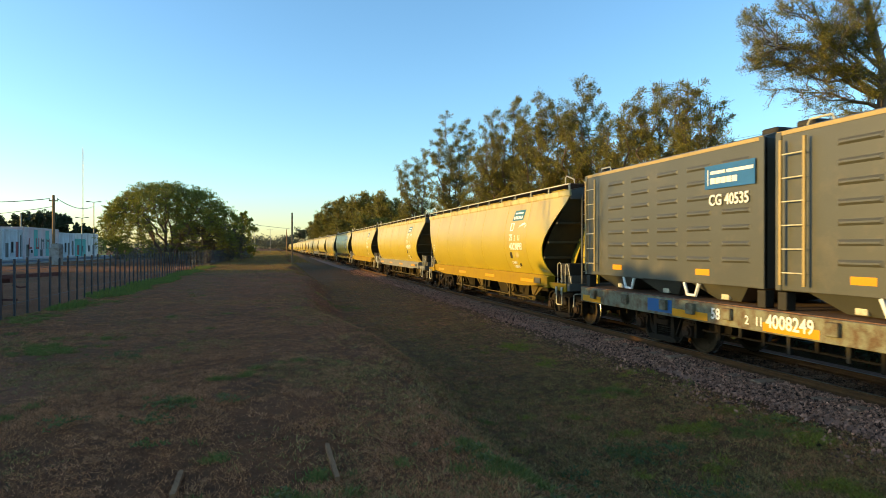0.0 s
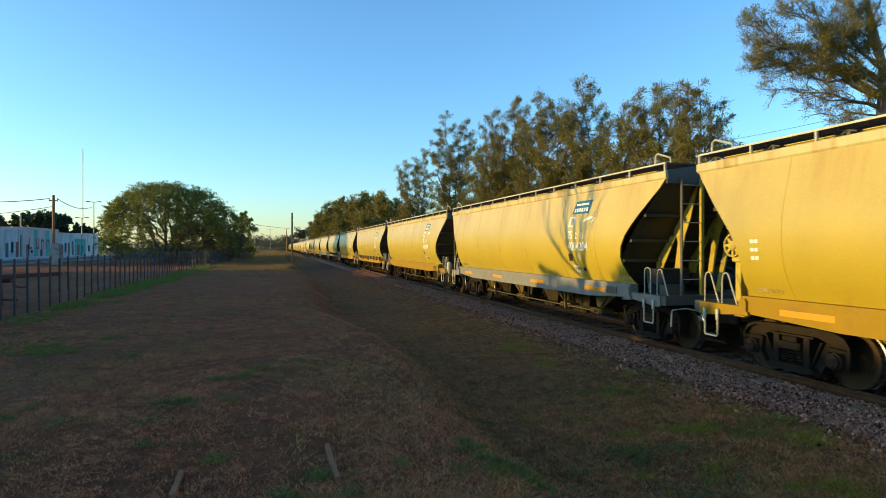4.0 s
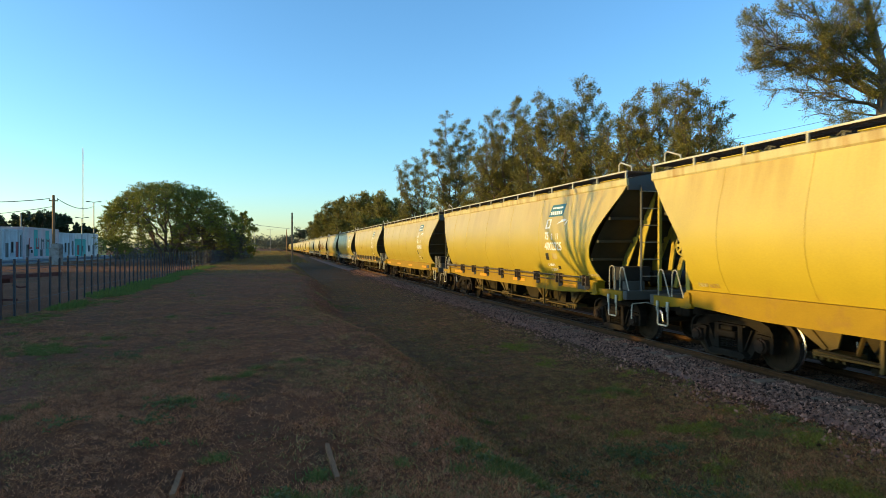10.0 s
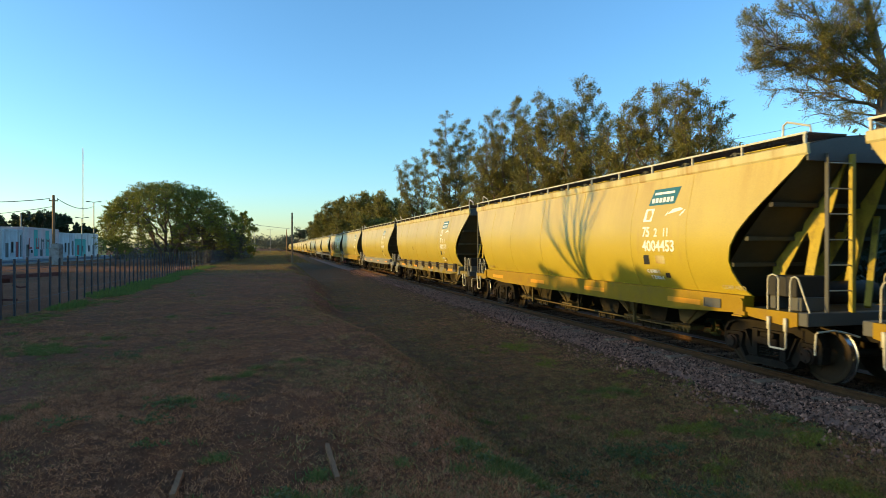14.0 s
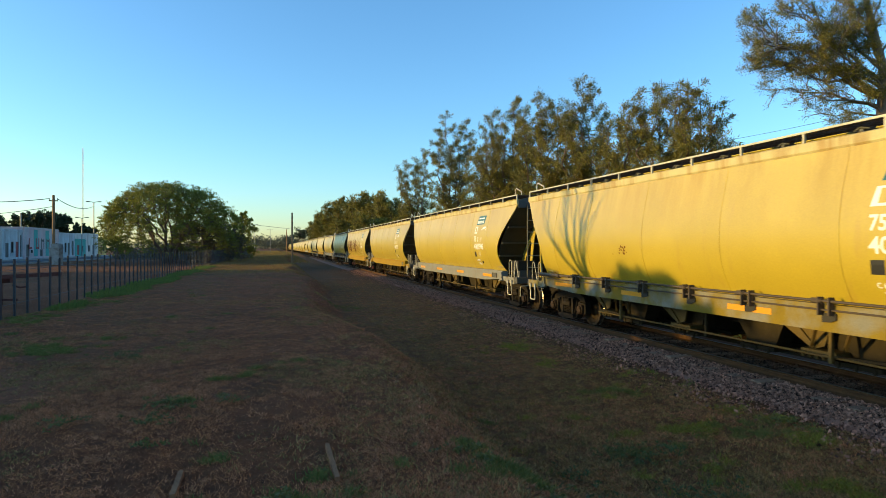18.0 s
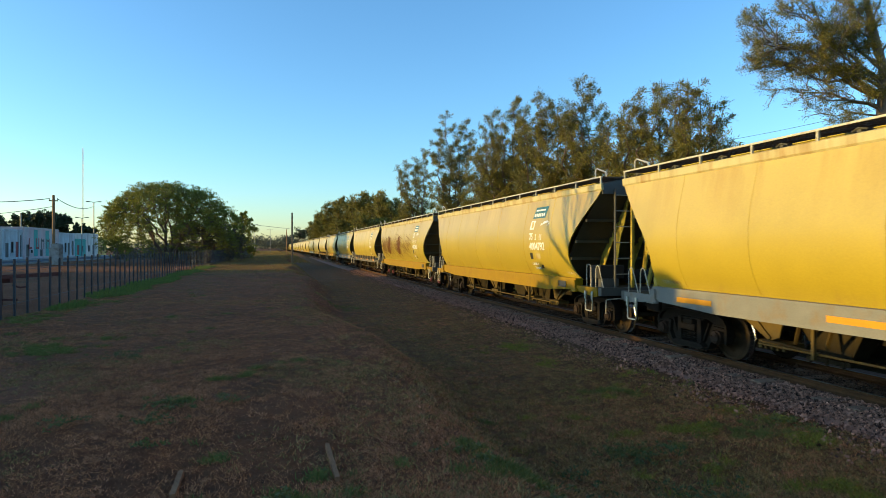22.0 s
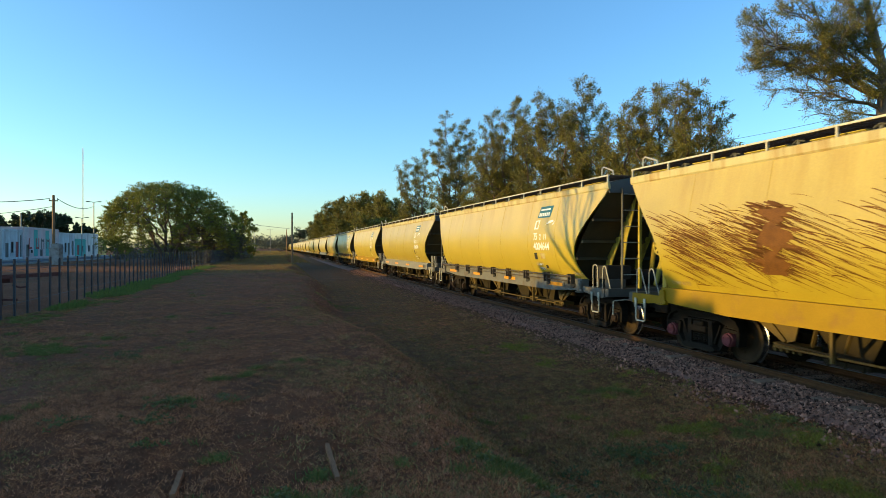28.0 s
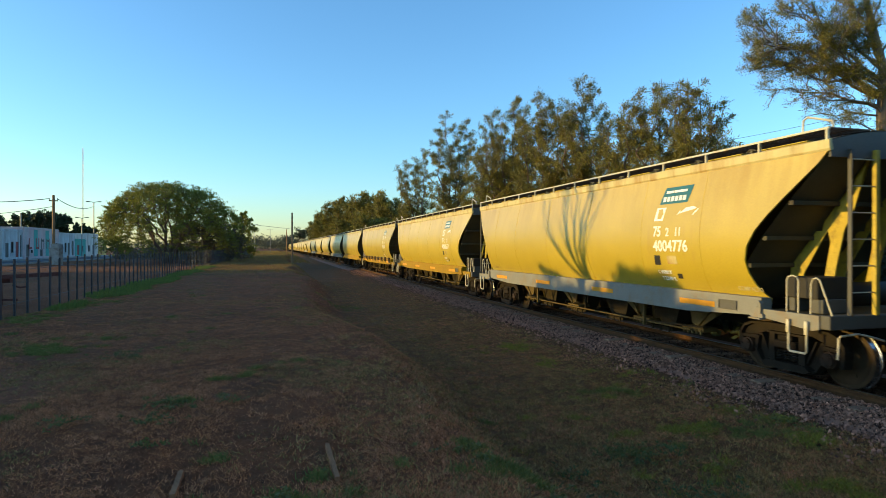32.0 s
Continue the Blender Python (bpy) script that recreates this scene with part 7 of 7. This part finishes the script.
def strip_places(n, seed, x0, x1, y0, y1):
    rnd = random.Random(seed)
    out = []
    for _ in range(n):
        x, y = rnd.uniform(x0, x1), rnd.uniform(y0, y1)
        out.append((x, y, ground_z(x, y) - 0.004))
    return out


blades("fence_grass", [p for p in strip_places(50000, 5, -6.9, -5.0, 19.0, 60.0) if abs(p[0] + 6.0) < 0.6 + 0.9 * noise.noise((p[1] * 0.35, 0, 0.4))], 0.12, 0.018, "fence_grass", 5, "longer green grass along the fence", 0.4)
blades("far_grass", strip_places(15000, 10, -10.0, 5.5, 98.0, 300.0), 0.22, 0.14, "bank_grass", 10, "yellow-green grass along the distant line", 0.5)
blades("bank_grass", strip_places(34000, 6, -7.0, 3.0, 44.0, 100.0), 0.08, 0.025, "bank_grass", 6, "yellow-green grass on the far bank", 0.5)


def around(n, seed):
    """Places on the rest of the bank, nearer the fence and the ditch."""
    rnd = random.Random(seed)
    out = []
    while len(out) < n:
        x, y = rnd.uniform(-6.4, 6.7), rnd.uniform(-12, 14)
        if dry(x, y, rnd) and not (y > 3.0 and -0.36 * y - 0.3 < x < 1.2 * y):
            out.append((x, y, ground_z(x, y) - 0.004))
    return out


blades("turf", clumps(around(4000, 8), 9, 0.05, 25), 0.032, 0.010, "dry_grass", 8, "short dry mown grass on the bank", 1.1)


def weed(x, y, r, n, seed, size=0.028, leaf="weed_leaf", label="low green broad-leaved weed clump in the dry grass"):
    rnd = np.random.RandomState(seed)
    cs = [(x + rnd.randn() * r * 0.5, y + rnd.randn() * r * 0.5, ground_z(x, y) + 0.03 + 0.05 * rnd.rand()) for _ in range(n)]
    me = leaf_cloud("weed", cs, [0.045] * n, [12] * n, size, leaf, seed, droop=-0.2, aspect=1.9, flat=0.5)
    return tagged(new("weed", me), label, "weed", kind="stuff")


for i, (u, dep, r, n) in enumerate(((-0.63, 6.6, 0.35, 40), (-0.655, 6.0, 0.2, 20), (-0.665, 5.3, 0.12, 14), (0.43, 7.4, 0.45, 90), (0.78, 8.2, 0.3, 40), (-0.35, 4.25, 0.15, 20), (-0.86, 6.0, 0.2, 20), (0.05, 5.2, 0.25, 24), (0.25, 4.6, 0.3, 30), (-0.48, 6.8, 0.2, 18), (0.38, 5.0, 0.3, 26), (-0.72, 9.8, 0.5, 40))):
    x, y = at_view(u, dep)
    weed(x, y, r, n, 200 + i)

for i, (x, y, r) in enumerate(SPROUTS):
    weed(x, y, r * 0.85, 42, 300 + i, 0.022, "weed_lime", "low lime-green clover-like weeds beside the ballast")
for i, (u, dep, r, n) in enumerate(((0.524, 7.4, 0.25, 26), (0.416, 7.3, 0.4, 44), (0.531, 6.2, 0.35, 24), (0.645, 6.2, 0.35, 24), (0.30, 6.6, 0.3, 20), (0.36, 5.7, 0.4, 26))):
    weed(*at_view(u, dep), r, n, 330 + i, 0.028, "weed_dark", "low dark blue-green weeds in the ditch")

# ---- what moves ----
def run(t):
    """Metres that the train has rolled after t seconds."""
    return 5.24 * t + 0.0083 * t * t


def motions():
    times = [0.0, 4.0, 8.0, 12.0, 16.0, 20.0, 24.0, 28.0, 32.0]
    for w, y in TRAIN:
        if w is bag_thing:
            walk(w, [(t, pose(TRACK_X + BAG_AT[0], y + BAG_AT[1] - run(t), BAG_AT[2])) for t in times])
        else:
            walk(w, [(t, pose(TRACK_X, y - run(t), 0)) for t in times])
    steps = [32.0 * i / 384 for i in range(385)]
    for w in WHEELS:
        y = w.matrix_basis.translation.y
        walk(w, [(t, pose(0, y, 0.42, rx=math.degrees(run(t) / 0.462))) for t in steps])


motions()
